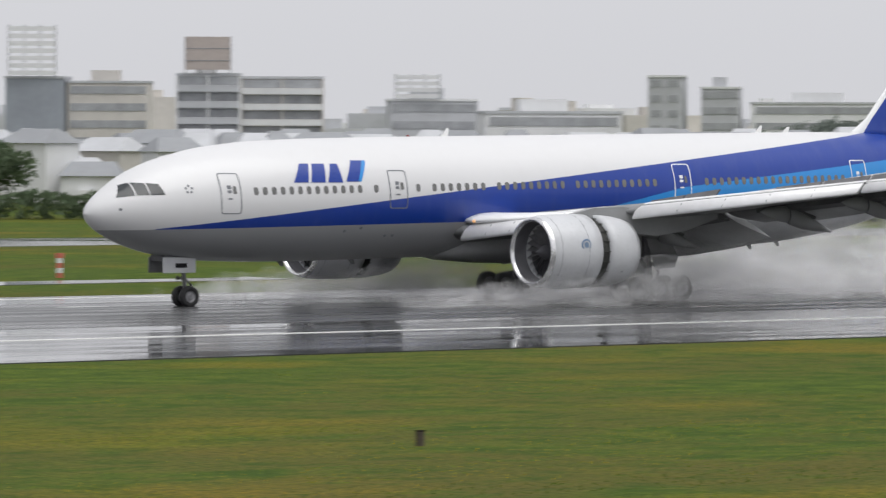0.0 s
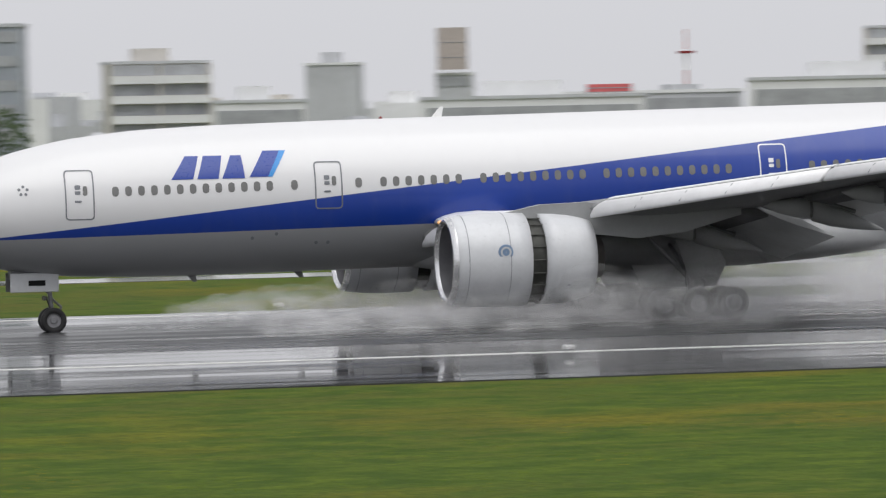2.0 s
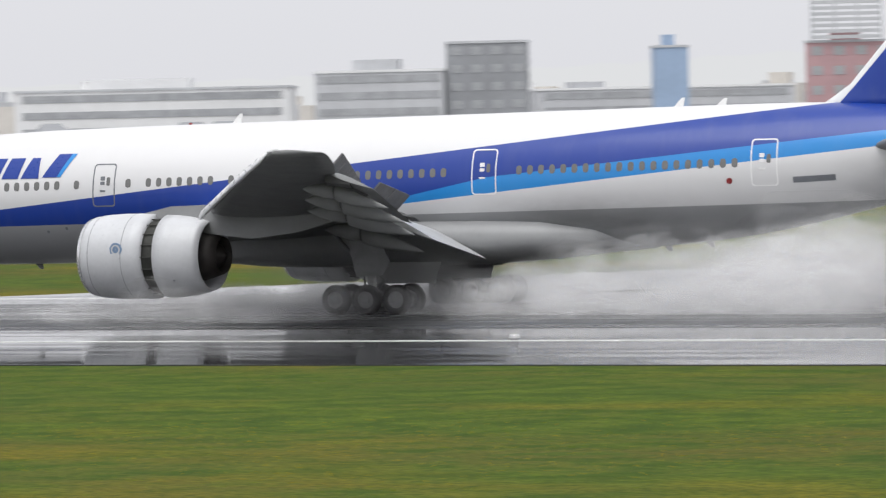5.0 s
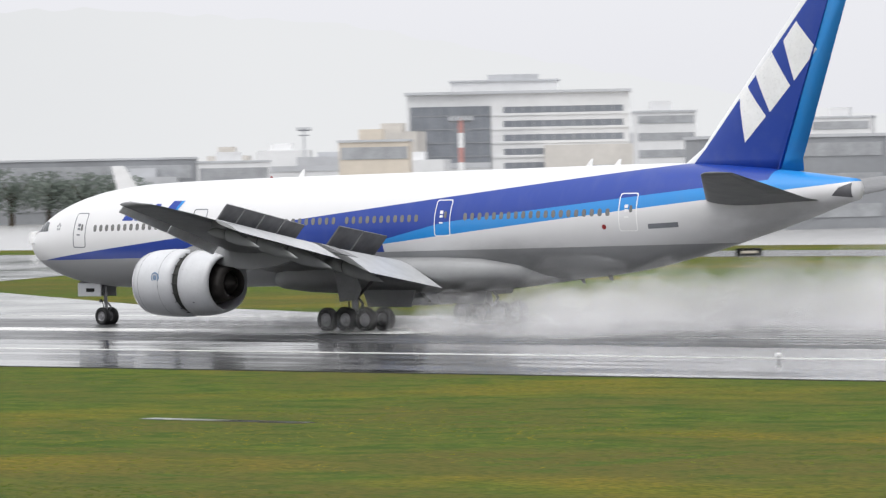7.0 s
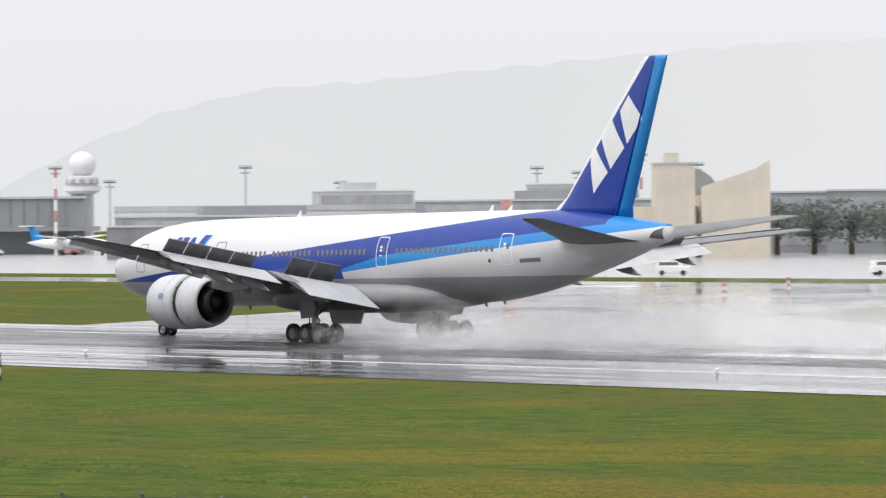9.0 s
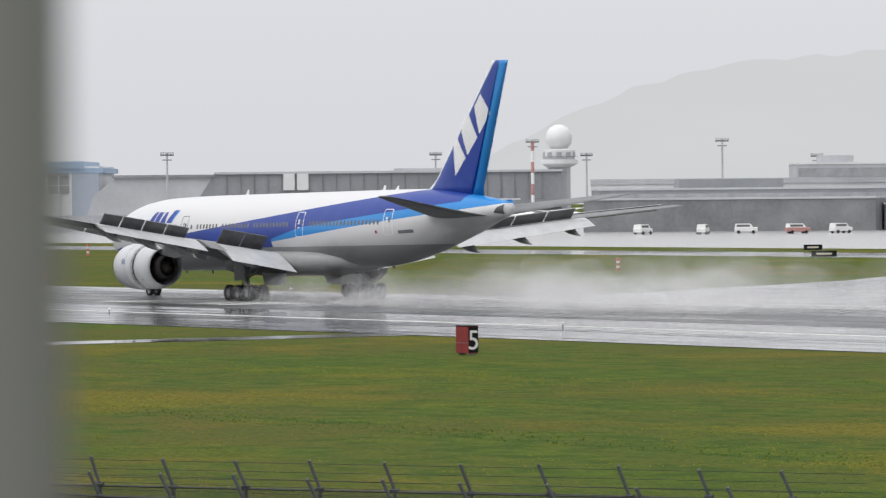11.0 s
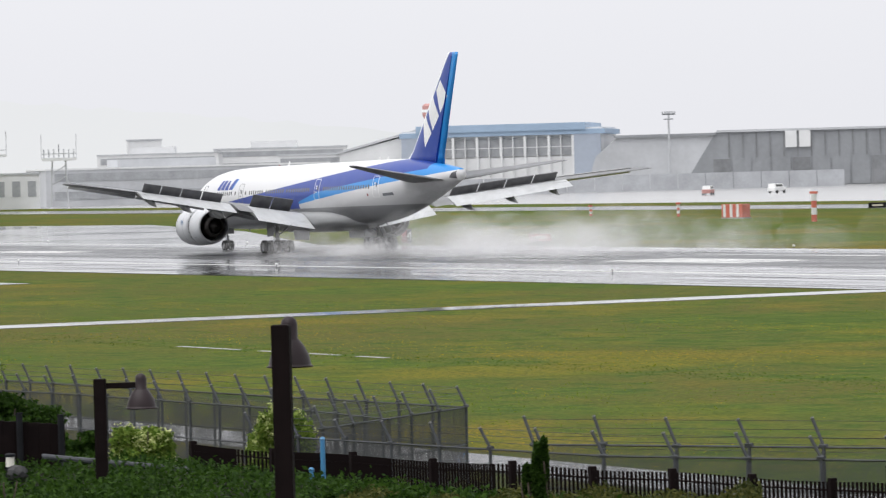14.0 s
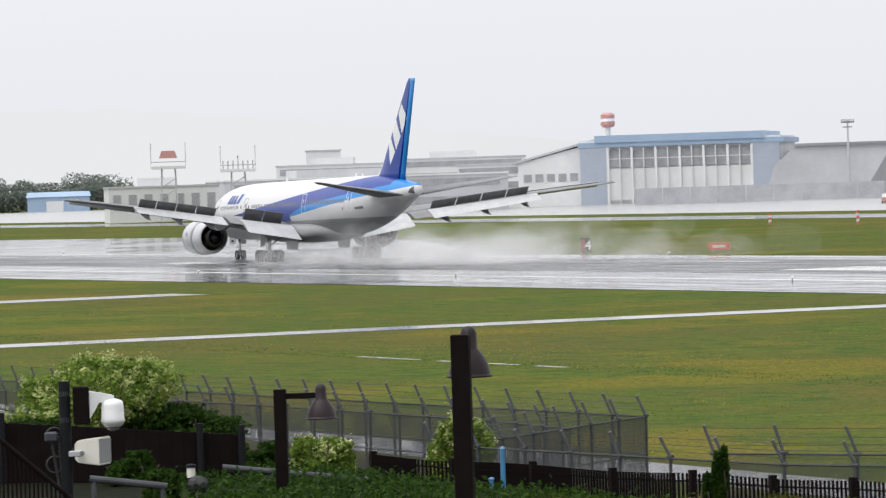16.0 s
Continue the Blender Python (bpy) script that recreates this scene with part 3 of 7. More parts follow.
def engine(root, side):
    cy, cz, n = side * 9.75, 2.78, 56
    e = part("engine_nacelle", turned([(1.15, 1.36), (0.45, 1.43), (0.12, 1.5), (0.0, 1.6), (0.06, 1.68), (0.35, 1.77), (0.9, 1.84), (1.7, 1.88), (2.6, 1.88), (3.2, 1.86), (3.2, 1.6)], 20.22, cy, cz, n), M_NACELLE, root, "large pale grey engine nacelle with open reverser", True, (-31, 0, 0))
    part("inlet_lip", turned([(0.16, 1.485), (0.05, 1.53), (-0.012, 1.6), (0.05, 1.685), (0.22, 1.748)], 20.21, cy, cz, n), M_LIP, e, "polished metal inlet lip", True)
    part("inlet_duct", turned([(0.14, 1.49), (0.5, 1.42), (1.2, 1.36), (1.25, 0.4)], 20.22, cy, cz, n), M_INLET, e, smooth=True)
    for i in range(22):
        p = 2 * math.pi * i / 22
        q = p + 0.16
        edge = [(21.15, 0.42, p), (21.05, 1.36, p), (21.35, 1.36, q), (21.3, 0.42, q)]
        part("fan_blade", loft([[(u + d, cy + r * math.cos(a), cz + r * math.sin(a)) for u, r, a in edge] for d in (0, 0.03)]), M_STEEL, e)
    part("spinner", turned([(-0.55, 0.01), (-0.3, 0.2), (0, 0.36), (0.25, 0.44)], 21.1, cy, cz, 24), M_INLET, e, smooth=True)
    part("reverser_cascade", turned([(0.0, 1.62), (0.25, 1.66), (0.62, 1.62)], 23.42, cy, cz, n), M_CASCADE, e, "dark open reverser cascade", True)
    for i in range(20):
        p = 2 * math.pi * i / 20
        part("cascade_rib", tube((23.4, cy + 1.7 * math.cos(p), cz + 1.7 * math.sin(p)), (24.08, cy + 1.7 * math.cos(p), cz + 1.7 * math.sin(p)), 0.03, 5), M_CASCADE, e)
    part("reverser_sleeve", turned([(0.0, 1.58), (0.0, 1.83), (0.5, 1.82), (1.2, 1.75), (1.75, 1.64), (2.12, 1.52), (2.1, 1.46), (1.4, 1.42), (0.3, 1.4)], 24.04, cy, cz, n), M_NACELLE, e, "translated rear reverser sleeve", True)
    part("core_cowl", turned([(-0.9, 1.3), (0.2, 1.16), (0.9, 0.98), (1.45, 0.8), (1.42, 0.74), (0.9, 0.7)], 25.2, cy, cz, 36), M_HOT, e, "heat-stained core cowl", True)
    part("exhaust_plug", turned([(0, 0.62), (0.3, 0.45), (0.6, 0.06)], 26.2, cy, cz, 24), M_HOT, e, smooth=True)
    # dark ring closes the duct in place of the shade inside it
    part("duct_shade_ring", turned([(0, 1.42), (0.05, 1.0)], 24.6, cy, cz, 36), M_INLET, e)
    if side < 0:
        part("round_emblem", turned([(0, 0.02), (0, 0.3), (0.02, 0.31)], 22.3, cy - 1.87, cz + 0.35, 24, "y"), M_EMBLEM, e, "round grey-blue emblem")
        part("round_emblem_ring", turned([(-0.008, 0.15), (-0.008, 0.22)], 22.3, cy - 1.875, cz + 0.35, 20, "y"), M_NACELLE, e)
    for u, r in ((0.62, 1.812), (2.3, 1.886)):
        part("cowl_seam", turned([(u - 0.012, r), (u, r + 0.006), (u + 0.012, r)], 20.22, cy, cz, n), M_LINEGREY, e)
    for p in (-35, -145):
        q = radians(p)
        part("sleeve_latch", tube((24.9, cy + 1.8 * math.cos(q), cz + 1.8 * math.sin(q)), (25.0, cy + 1.8 * math.cos(q), cz + 1.8 * math.sin(q)), 0.035, 6), M_LINEGREY, e)
    # pylon
    rr = []
    for u, z0, z1, w in ((22.6, 4.45, 4.62, 0.08), (24.2, 4.3, 4.95, 0.26), (26.0, 3.75, 5.0, 0.3), (28.2, 3.5, 4.75, 0.3), (30.2, 3.72, 4.7, 0.26), (32.6, 4.35, 4.62, 0.08)):
        rr.append([(u, cy - w, z0), (u, cy + w, z0), (u, cy + w, z1), (u, cy - w, z1)])
    part("pylon", loft(rr), M_FAIRING, e, "grey engine pylon")
    return e


def wheel(parent, x, y, r, w, side):
    t = part("wheel", turned([(-w * 0.3, r * 0.55), (-w * 0.5, r * 0.72), (-w * 0.48, r * 0.9), (-w * 0.3, r), (w * 0.3, r), (w * 0.48, r * 0.9), (w * 0.5, r * 0.72), (w * 0.3, r * 0.55)], x, y, r, 28, "y"), M_BLACK, parent, "wet black aircraft tyre on a metal rim", True)
    rim = turned([(-w * 0.32, 0.02), (-w * 0.32, r * 0.2), (-w * 0.2, r * 0.3), (-w * 0.2, r * 0.46), (-w * 0.34, r * 0.56), (w * 0.34, r * 0.56), (w * 0.2, r * 0.46), (w * 0.2, r * 0.3), (w * 0.32, r * 0.2), (w * 0.32, 0.02)], x, y, r, 20, "y")
    part("rim", rim, M_RIM, t, "pale metal wheel rim")


def nose_gear(root):
    g = part("nose_gear", tube((6.0, 0, 0.55), (5.85, 0, 2.6), 0.1, 14), M_STEEL, root, "nose gear leg with twin wheels", at=(-31, 0, 0))
    for y in (-0.34, 0.34):
        wheel(g, 6.0, y, 0.53, 0.36, -1)
    part("axle", tube((6.0, -0.4, 0.53), (6.0, 0.4, 0.53), 0.07), M_STEEL, g)
    part("torque_link", tube((6.08, 0, 0.7), (6.4, 0, 1.05), 0.05), M_STEEL, g)
    part("torque_link", tube((6.4, 0, 1.05), (6.02, 0, 1.4), 0.05), M_STEEL, g)
    part("drag_brace", tube((5.92, 0, 1.6), (5.0, 0, 2.55), 0.06), M_STEEL, g)
    part("taxi_lamp", turned([(0, 0.02), (0.0, 0.1), (0.12, 0.09)], 5.62, -0.18, 1.45, 12), M_GLASS, g)
    part("taxi_lamp", turned([(0, 0.02), (0.0, 0.1), (0.12, 0.09)], 5.62, 0.18, 1.45, 12), M_GLASS, g)
    part("hose", tube((5.98, -0.12, 0.7), (5.75, -0.14, 1.5), 0.025), M_BLACK, g)
    for y in (-0.62, 0.62):
        part("gear_door", boxed(4.2, 6.2, y - 0.03, y + 0.03, 1.72, 2.5, bev=0.02), M_NACELLE if y < 0 else M_WING, g, "open nose gear door with a dark number bar")
    part("number_bar", boxed(4.95, 5.65, -0.665, -0.648, 1.98, 2.2), M_SIGNBLACK, g)
    part("gear_bay", boxed(4.3, 6.1, -0.6, 0.6, 2.3, 2.6), M_INLET, g)


def main_gear(root, side):
    y = side * 5.5
    g = part("main_gear", tube((31.75, y, 0.75), (31.55, y * 0.96, 3.9), 0.2, 16), M_STEEL, root, "six-wheel main gear in spray", at=(-31, 0, 0))
    part("bogie_beam", boxed(30.2, 33.4, y - 0.14, y + 0.14, 0.52, 0.84, bev=0.04), M_STEEL, g)
    for x in (30.32, 31.8, 33.27):
        part("axle", tube((x, y - 0.8, 0.66), (x, y + 0.8, 0.66), 0.09), M_STEEL, g)
        for d in (-0.7, 0.7):
            wheel(g, x, y + d, 0.66, 0.5, side)
    part("side_brace", tube((31.7, y, 1.7), (31.4, side * 2.9, 3.3), 0.09), M_STEEL, g)
    part("drag_brace", tube((31.7, y, 1.6), (29.6, y * 0.95, 3.8), 0.09), M_STEEL, g)
    part("torque_link", tube((31.95, y, 0.95), (32.35, y, 1.5), 0.07), M_STEEL, g)
    part("torque_link", tube((32.35, y, 1.5), (31.85, y, 2.0), 0.07), M_STEEL, g)
    part("hose", tube((31.5, y - 0.2, 0.9), (31.4, y - 0.16, 2.3), 0.04), M_BLACK, g)
    yd = y + side * 0.55
    door = [(30.75, 3.75), (32.2, 3.85), (33.0, 2.3), (32.7, 1.75), (31.4, 1.65)]
    part("gear_door", loft([[(u, yd + side * (0.12 * (3.8 - h)), h) for u, h in door], [(u, yd + side * (0.12 * (3.8 - h) + 0.06), h) for u, h in door]]), M_WING, g, "grey main gear leg door")
    part("door_strut", tube((31.6, yd, 2.6), (31.65, y, 2.5), 0.05, 6), M_STEEL, g)
    part("bay_door", loft([[(u, side * (2.9 + d), z) for u, z in ((29.9, 2.2), (33.9, 2.2), (33.6, 1.25), (30.3, 1.25))] for d in (0, 0.07)]), M_FAIRING, g, "grey belly gear bay door")
    part("brake_rod", tube((30.4, y - side * 0.2, 0.98), (33.2, y - side * 0.2, 0.98), 0.05, 6), M_STEEL, g)


def airliner():
    root = thing("airliner", "white and blue wide-body jet rolling on the wet runway", "airplane", (0, TRACK_Y, 0))
    rings = []
    for a in SMOOTH_A:
        t, b, w = hull(a)
        zc, h = (t + b) / 2, (t - b) / 2
        rings.append([(a, w * math.cos(p), zc + h * math.sin(p)) for p in np.linspace(0, 2 * math.pi, 72, endpoint=False)])
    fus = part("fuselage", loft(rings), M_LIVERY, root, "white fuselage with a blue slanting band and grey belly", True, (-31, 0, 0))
    # wing-to-body fairing
    rr = []
    for a, w, z0, z1 in ((21.0, 0.9, 2.36, 2.9), (22.4, 2.3, 2.12, 3.4), (24.2, 3.2, 1.98, 4.2), (26, 3.38, 1.92, 4.3), (31, 3.38, 1.92, 4.3), (35.5, 3.3, 2.0, 4.3), (38.5, 3.1, 2.2, 4.2), (41, 2.3, 2.45, 3.9), (43, 0.6, 2.62, 3.3)):
        zc, h = (z0 + z1) / 2, (z1 - z0) / 2
        rr.append([(a, w * math.copysign(abs(math.cos(p)) ** 0.75, math.cos(p)), zc + h * math.copysign(abs(math.sin(p)) ** 0.8, math.sin(p))) for p in np.linspace(0, 2 * math.pi, 40, endpoint=False)])
    part("belly_fairing", loft(rr), M_FAIRING, root, "grey wing-to-body fairing", True, (-31, 0, 0))
    # cabin windows
    rows = [(8.24, 13), (15.63, 1), (18.32, 1), (19.37, 7), (23.6, 9), (28.87, 11), (37.82, 20)]
    for a0, n in rows:
        for i in range(n):
            a = a0 + 0.53 * i
            z = 5.78 + 0.0137 * (a - 8.24)
            part("cabin_window", skin_patch(rounded(a - 0.135, a + 0.135, z - 0.2, z + 0.2, 0.12, 3), 0.0), M_GLASS, fus)
    # cockpit panes
    for q in (((2.62, 5.6), (3.32, 5.62), (3.12, 6.14), (2.58, 6.18)), ((1.98, 5.58), (2.56, 5.6), (2.51, 6.18), (1.98, 6.2)), ((1.12, 5.46), (1.92, 5.57), (1.92, 6.2), (1.52, 6.06))):
        part("cockpit_window", skin_patch(q, 0.004), M_COCKPIT, fus, "dark cockpit pane")
    # doors
    for a0, a1, z0, z1, m in ((6.2, 7.38, 4.65, 6.68, M_LINEGREY), (16.48, 17.64, 4.87, 6.82, M_LINEGREY), (35.53, 36.73, 5.13, 7.13, M_WHITE), (48.6, 49.8, 5.3, 7.33, M_WHITE)):
        d = part("cabin_door", skin_ring(rounded(a0, a1, z0, z1, 0.16), rounded(a0 + 0.055, a1 - 0.055, z0 + 0.055, z1 - 0.055, 0.12), 0.012), m, fus, "outlined cabin door")
        zc = (z0 + z1) / 2
        part("door_window", skin_patch(rounded(a0 + 0.72, a0 + 0.9, zc - 0.02, zc + 0.36, 0.07, 3), 0.006), M_GLASS, d)
        part("door_placard", skin_patch(rounded(a0 + 0.4, a0 + 0.62, zc + 0.02, zc + 0.16, 0.03, 2), 0.006), M_LINEGREY if m is M_LINEGREY else M_WHITE, d)
        part("door_placard", skin_patch(rounded(a0 + 0.4, a0 + 0.62, zc + 0.22, zc + 0.4, 0.03, 2), 0.006), M_LINEGREY if m is M_LINEGREY else M_WHITE, d)
        part("door_handle", skin_patch(rounded(a0 + 0.38, a0 + 0.66, zc - 0.3, zc - 0.22, 0.03, 2), 0.006), M_LINEGREY if m is M_LINEGREY else M_WHITE, d)
    # plain slanting shapes in place of the name on the side
    for q in (((10.55, 6.2), (11.45, 6.2), (11.75, 7.14), (11.2, 7.14)), ((11.62, 6.2), (12.5, 6.2), (12.72, 7.14), (11.95, 7.14)), ((12.65, 6.2), (13.6, 6.2), (13.52, 7.14), (13.08, 7.14))):
        part("name_mark", skin_patch(q, 0.003), M_BLUEMARK, fus, "plain blue slanting mark")
    part("slash_mark", skin_patch(((13.78, 6.24), (14.55, 6.24), (15.14, 7.3), (14.45, 7.3)), 0.003), M_BLUEMARK, fus, "dark blue slash")
    part("slash_mark", skin_patch(((14.55, 6.24), (14.75, 6.24), (15.4, 7.3), (15.14, 7.3)), 0.003), M_CYANMARK, fus, "light blue slash")
    for i in range(5):
        p = radians(90 + 72 * i)
        part("emblem_petal", skin_patch(rounded(4.55 + 0.17 * math.cos(p) - 0.06, 4.55 + 0.17 * math.cos(p) + 0.06, 5.88 + 0.17 * math.sin(p) - 0.06, 5.88 + 0.17 * math.sin(p) + 0.06, 0.055, 2), 0.003), M_LINEGREY, fus)
    part("red_disc", skin_patch(rounded(47.5, 47.76, 5.42, 5.68, 0.125, 4), 0.004), M_RED, fus, "red disc")
    part("registration_bar", skin_patch(((50.45, 5.42), (52.3, 5.5), (52.3, 5.76), (50.45, 5.68)), 0.003), M_LINEGREY, fus)
    for a, z in ((13.9, 3.75), (14.9, 3.9), (16.6, 3.5), (17.1, 3.5), (1.2, 4.9)):
        part("drain_port", skin_patch(rounded(a - 0.07, a + 0.07, z - 0.07, z + 0.07, 0.06, 2), 0.002), M_LINEGREY, fus)
    # aerials
    for a, h in ((22.4, 0.42), (44.2, 0.38), (46.2, 0.3)):
        t = hull(a)[0]
        part("blade_aerial", loft([[(a - 0.25, -0.04, t - 0.05), (a + 0.2, -0.04, t - 0.05), (a + 0.2, 0.04, t - 0.05), (a - 0.25, 0.04, t - 0.05)], [(a + 0.15, -0.015, t + h), (a + 0.3, -0.015, t + h), (a + 0.3, 0.015, t + h), (a + 0.15, 0.015, t + h)]]), M_WHITE, fus)
    for a in (11.8, 16.3, 43.5, 45.5):
        b = hull(a)[1]
        part("belly_aerial", loft([[(a - 0.2, -0.03, b + 0.06), (a + 0.2, -0.03, b + 0.06), (a + 0.2, 0.03, b + 0.06), (a - 0.2, 0.03, b + 0.06)], [(a + 0.1, -0.015, b - 0.25), (a + 0.28, -0.015, b - 0.25), (a + 0.28, 0.015, b - 0.25), (a + 0.1, 0.015, b - 0.25)]]), M_WING, fus)
    part("beacon", turned([(0, 0.09), (0.07, 0.08), (0.11, 0.02)], 20.0, 0, hull(20)[0] - 0.02, 12, "z"), M_RED, fus, "red beacon")
    # no notch is cut: its inner shade is a flat dark patch
    part("tail_exhaust", skin_patch(((61.35, 7.0), (62.47, 6.9), (62.47, 7.66), (61.75, 7.42)), 0.004), M_INLET, fus, "dark patch for the auxiliary exhaust opening")
    # wing root gloves and landing lamps
    for s in (-1, 1):
        part("root_glove", loft([foil_ring(21.45 + k, 6.0 - k, s * b, z, 0.95) for b, k, z in ((2.4, 0, 4.22), (3.6, 0.15, 4.2), (5.2, 1.3, 4.3), (8.2, 3.3, 4.6))]), M_WINGLE, root, "pale wing root leading edge", True, (-31, 0, 0))
    for s in (-1, 1):
        part("root_lamp", turned([(-0.1, 0.02), (-0.05, 0.08), (0.2, 0.1)], 21.6, s * 3.5, 4.2, 14), M_LAMPGLOW, fus, "glowing amber landing lamp")
    # fin
    rr = []
    for le, te, z, th in ((50.2, 59.0, 8.3, 1.0), (51.3, 58.95, 9.0, 0.95), (52.2, 59.2, 9.6, 0.9), (60.0, 62.42, 18.3, 0.75), (60.35, 62.5, 18.55, 0.4)):
        c = te - le
        ring = [(le + u * c, h * th * c * 0.62, z) for u, h in FOIL[:8]] + [(le + u * c, -h * th * c * 0.62, z) for u, h in FOIL[6:0:-1]]
        rr.append(ring)
    fin = part("fin", loft(rr), M_FIN, root, "blue tail fin with light blue rudder edge", True, (-31, 0, 0))

    stations = ((50.2, 59.0, 8.3, 1.0), (51.3, 58.95, 9.0, 0.95), (52.2, 59.2, 9.6, 0.9), (60.0, 62.42, 18.3, 0.75))

    def fin_side(a, z, off):
        zs = [q[2] for q in stations]
        le, te, th = (float(np.interp(z, zs, [q[k] for q in stations])) for k in (0, 1, 3))
        u = (a - le) / (te - le)
        h = float(np.interp(u, [f[0] for f in FOIL[7::-1]], [f[1] for f in FOIL[7::-1]]))
        return Vector((a, -(h * th * (te - le) * 0.62 + off), z))

    def fin_mark(q):
        bm = bmesh.new()
        n = 8
        for off in (0.014, -0.02):
            g = []
            for i in range(n + 1):
                l = Vector(q[0]).lerp(Vector(q[3]), i / n)
                r = Vector(q[1]).lerp(Vector(q[2]), i / n)
                g.append([bm.verts.new(fin_side(*l.lerp(r, k / n), off)) for k in range(n + 1)])
            for i in range(n):
                for k in range(n):
                    bm.faces.new((g[i][k], g[i][k + 1], g[i + 1][k + 1], g[i + 1][k]))
        bmesh.ops.recalc_face_normals(bm, faces=bm.faces)
        part("fin_mark", bm, M_WHITE, fin, "plain white slanting shape")
    fin_mark(((55.3, 9.85), (56.7, 11.2), (55.3, 12.95), (54.85, 12.4)))
    fin_mark(((56.95, 11.4), (58.3, 12.75), (57.1, 14.55), (56.0, 13.4)))
    fin_mark(((58.55, 13.0), (60.05, 14.6), (58.75, 16.1), (57.9, 15.1)))
    part("rudder_seam", loft([[(57.5, -0.34, 8.4), (57.56, -0.34, 8.4), (57.56, 0.34, 8.4), (57.5, 0.34, 8.4)], [(61.2, -0.1, 18.2), (61.25, -0.1, 18.2), (61.25, 0.1, 18.2), (61.2, 0.1, 18.2)]]), M_BLUEMARK, fin)
    # stabilisers
    for s in (-1, 1):
        rr = [foil_ring(le, te - le, s * b, z, th) for le, te, b, z, th in ((53.0, 60.6, 0.6, 6.75, 0.9), (53.9, 60.7, 1.9, 6.9, 0.9), (60.6, 62.9, 10.3, 8.22, 0.8), (61.2, 63.0, 10.75, 8.3, 0.4))]
        part("stabiliser", loft(rr), M_WING, root, "grey horizontal stabiliser", True, (-31, 0, 0))
        wing(root, s)
        engine(root, s)
        main_gear(root, s)
    nose_gear(root)
    return root


AIRLINER = airliner()


# ---------------------------------------------------------------- scattered small pieces
def pieces(name, centres, size, leaf=False, seed=1):
    """A mesh of many small pieces: droplets (tetrahedra) or folded leaves."""
    r = np.random.RandomState(seed)
    n = len(centres)
    size = np.broadcast_to(np.asarray(size, float), (n,))
    if leaf:
        base = np.array([(0, -1, 0), (0.5, 0, 0.14), (0, 1, 0), (-0.5, 0, 0.14)])
        tri = np.array([(0, 1, 2), (0, 2, 3)])
    else:
        base = np.array([(1, 1, 1), (1, -1, -1), (-1, 1, -1), (-1, -1, 1)]) * 0.6
        tri = np.array([(0, 1, 2), (0, 3, 1), (0, 2, 3), (1, 3, 2)])
    q = r.normal(size=(n, 4))
    q /= np.linalg.norm(q, axis=1)[:, None]
    w, x, y, z = q.T
    rot = np.stack([1 - 2 * (y * y + z * z), 2 * (x * y - z * w), 2 * (x * z + y * w), 2 * (x * y + z * w), 1 - 2 * (x * x + z * z), 2 * (y * z - x * w), 2 * (x * z - y * w), 2 * (y * z + x * w), 1 - 2 * (x * x + y * y)], 1).reshape(n, 3, 3)
    v = np.einsum("nij,kj->nki", rot, base) * size[:, None, None] + np.asarray(centres)[:, None, :]
    f = tri[None] + 4 * np.arange(n)[:, None, None]
    nf = n * len(tri)
    me = bpy.data.meshes.new(name)
    me.vertices.add(4 * n)
    me.vertices.foreach_set("co", v.reshape(-1))
    me.loops.add(3 * nf)
    me.loops.foreach_set("vertex_index", f.reshape(-1).astype(np.int32))
    me.polygons.add(nf)
    me.polygons.foreach_set("loop_start", np.arange(0, 3 * nf, 3, dtype=np.int32))
    me.update(calc_edges=True)
    return me


def foliage(name, centres, size, mat, parent, seed=1, label=""):
    me = pieces(name, centres, size, True, seed)
    me.materials.append(mat)
    ob = new(name, me)
    ob.parent = parent
    return tagged(ob, label)


def blob_points(r, n, centre, radii):
    """Points near the surface of a lumpy rounded crown."""
    d = r.normal(size=(n, 3))
    d /= np.linalg.norm(d, axis=1)[:, None]
    k = 0.62 + 0.38 * r.rand(n) ** 0.5
    lump = 1 + 0.22 * np.sin(d[:, 0] * 7 + centre[0]) * np.sin(d[:, 1] * 6 + centre[1]) + 0.12 * np.sin(d[:, 2] * 11)
    return np.asarray(centre) + d * np.asarray(radii) * (k * lump)[:, None]


def tree(az, dist, height, width, seed, mat=None, leaves=900, group="far trees", size=0.32, ground_z=0.0, label="broadleaf tree, its dark green paled for rain haze"):
    r = np.random.RandomState(seed)
    t = thing("tree", label, "tree", spread(az, dist, ground_z), az, group)
    part("trunk", tube((0, 0, 0), (0.1, 0, height * 0.55), width * 0.05, 8, width * 0.025), M_BARK, t)
    for i in range(4):
        p = 2 * math.pi * i / 4 + seed
        part("limb", tube((0.05, 0, height * 0.35), (math.cos(p) * width * 0.3, math.sin(p) * width * 0.3, height * 0.7), width * 0.022, 6, width * 0.01), M_BARK, t)
    pts = [blob_points(r, leaves // 6, (r.uniform(-0.28, 0.28) * width, r.uniform(-0.28, 0.28) * width, height * r.uniform(0.42, 0.74)), (width * 0.3, width * 0.3, height * 0.25)) for _ in range(6)]
    foliage("crown", np.concatenate(pts), size * r.uniform(0.7, 1.3, len(np.concatenate(pts))), mat or M_FARLEAF, t, seed)


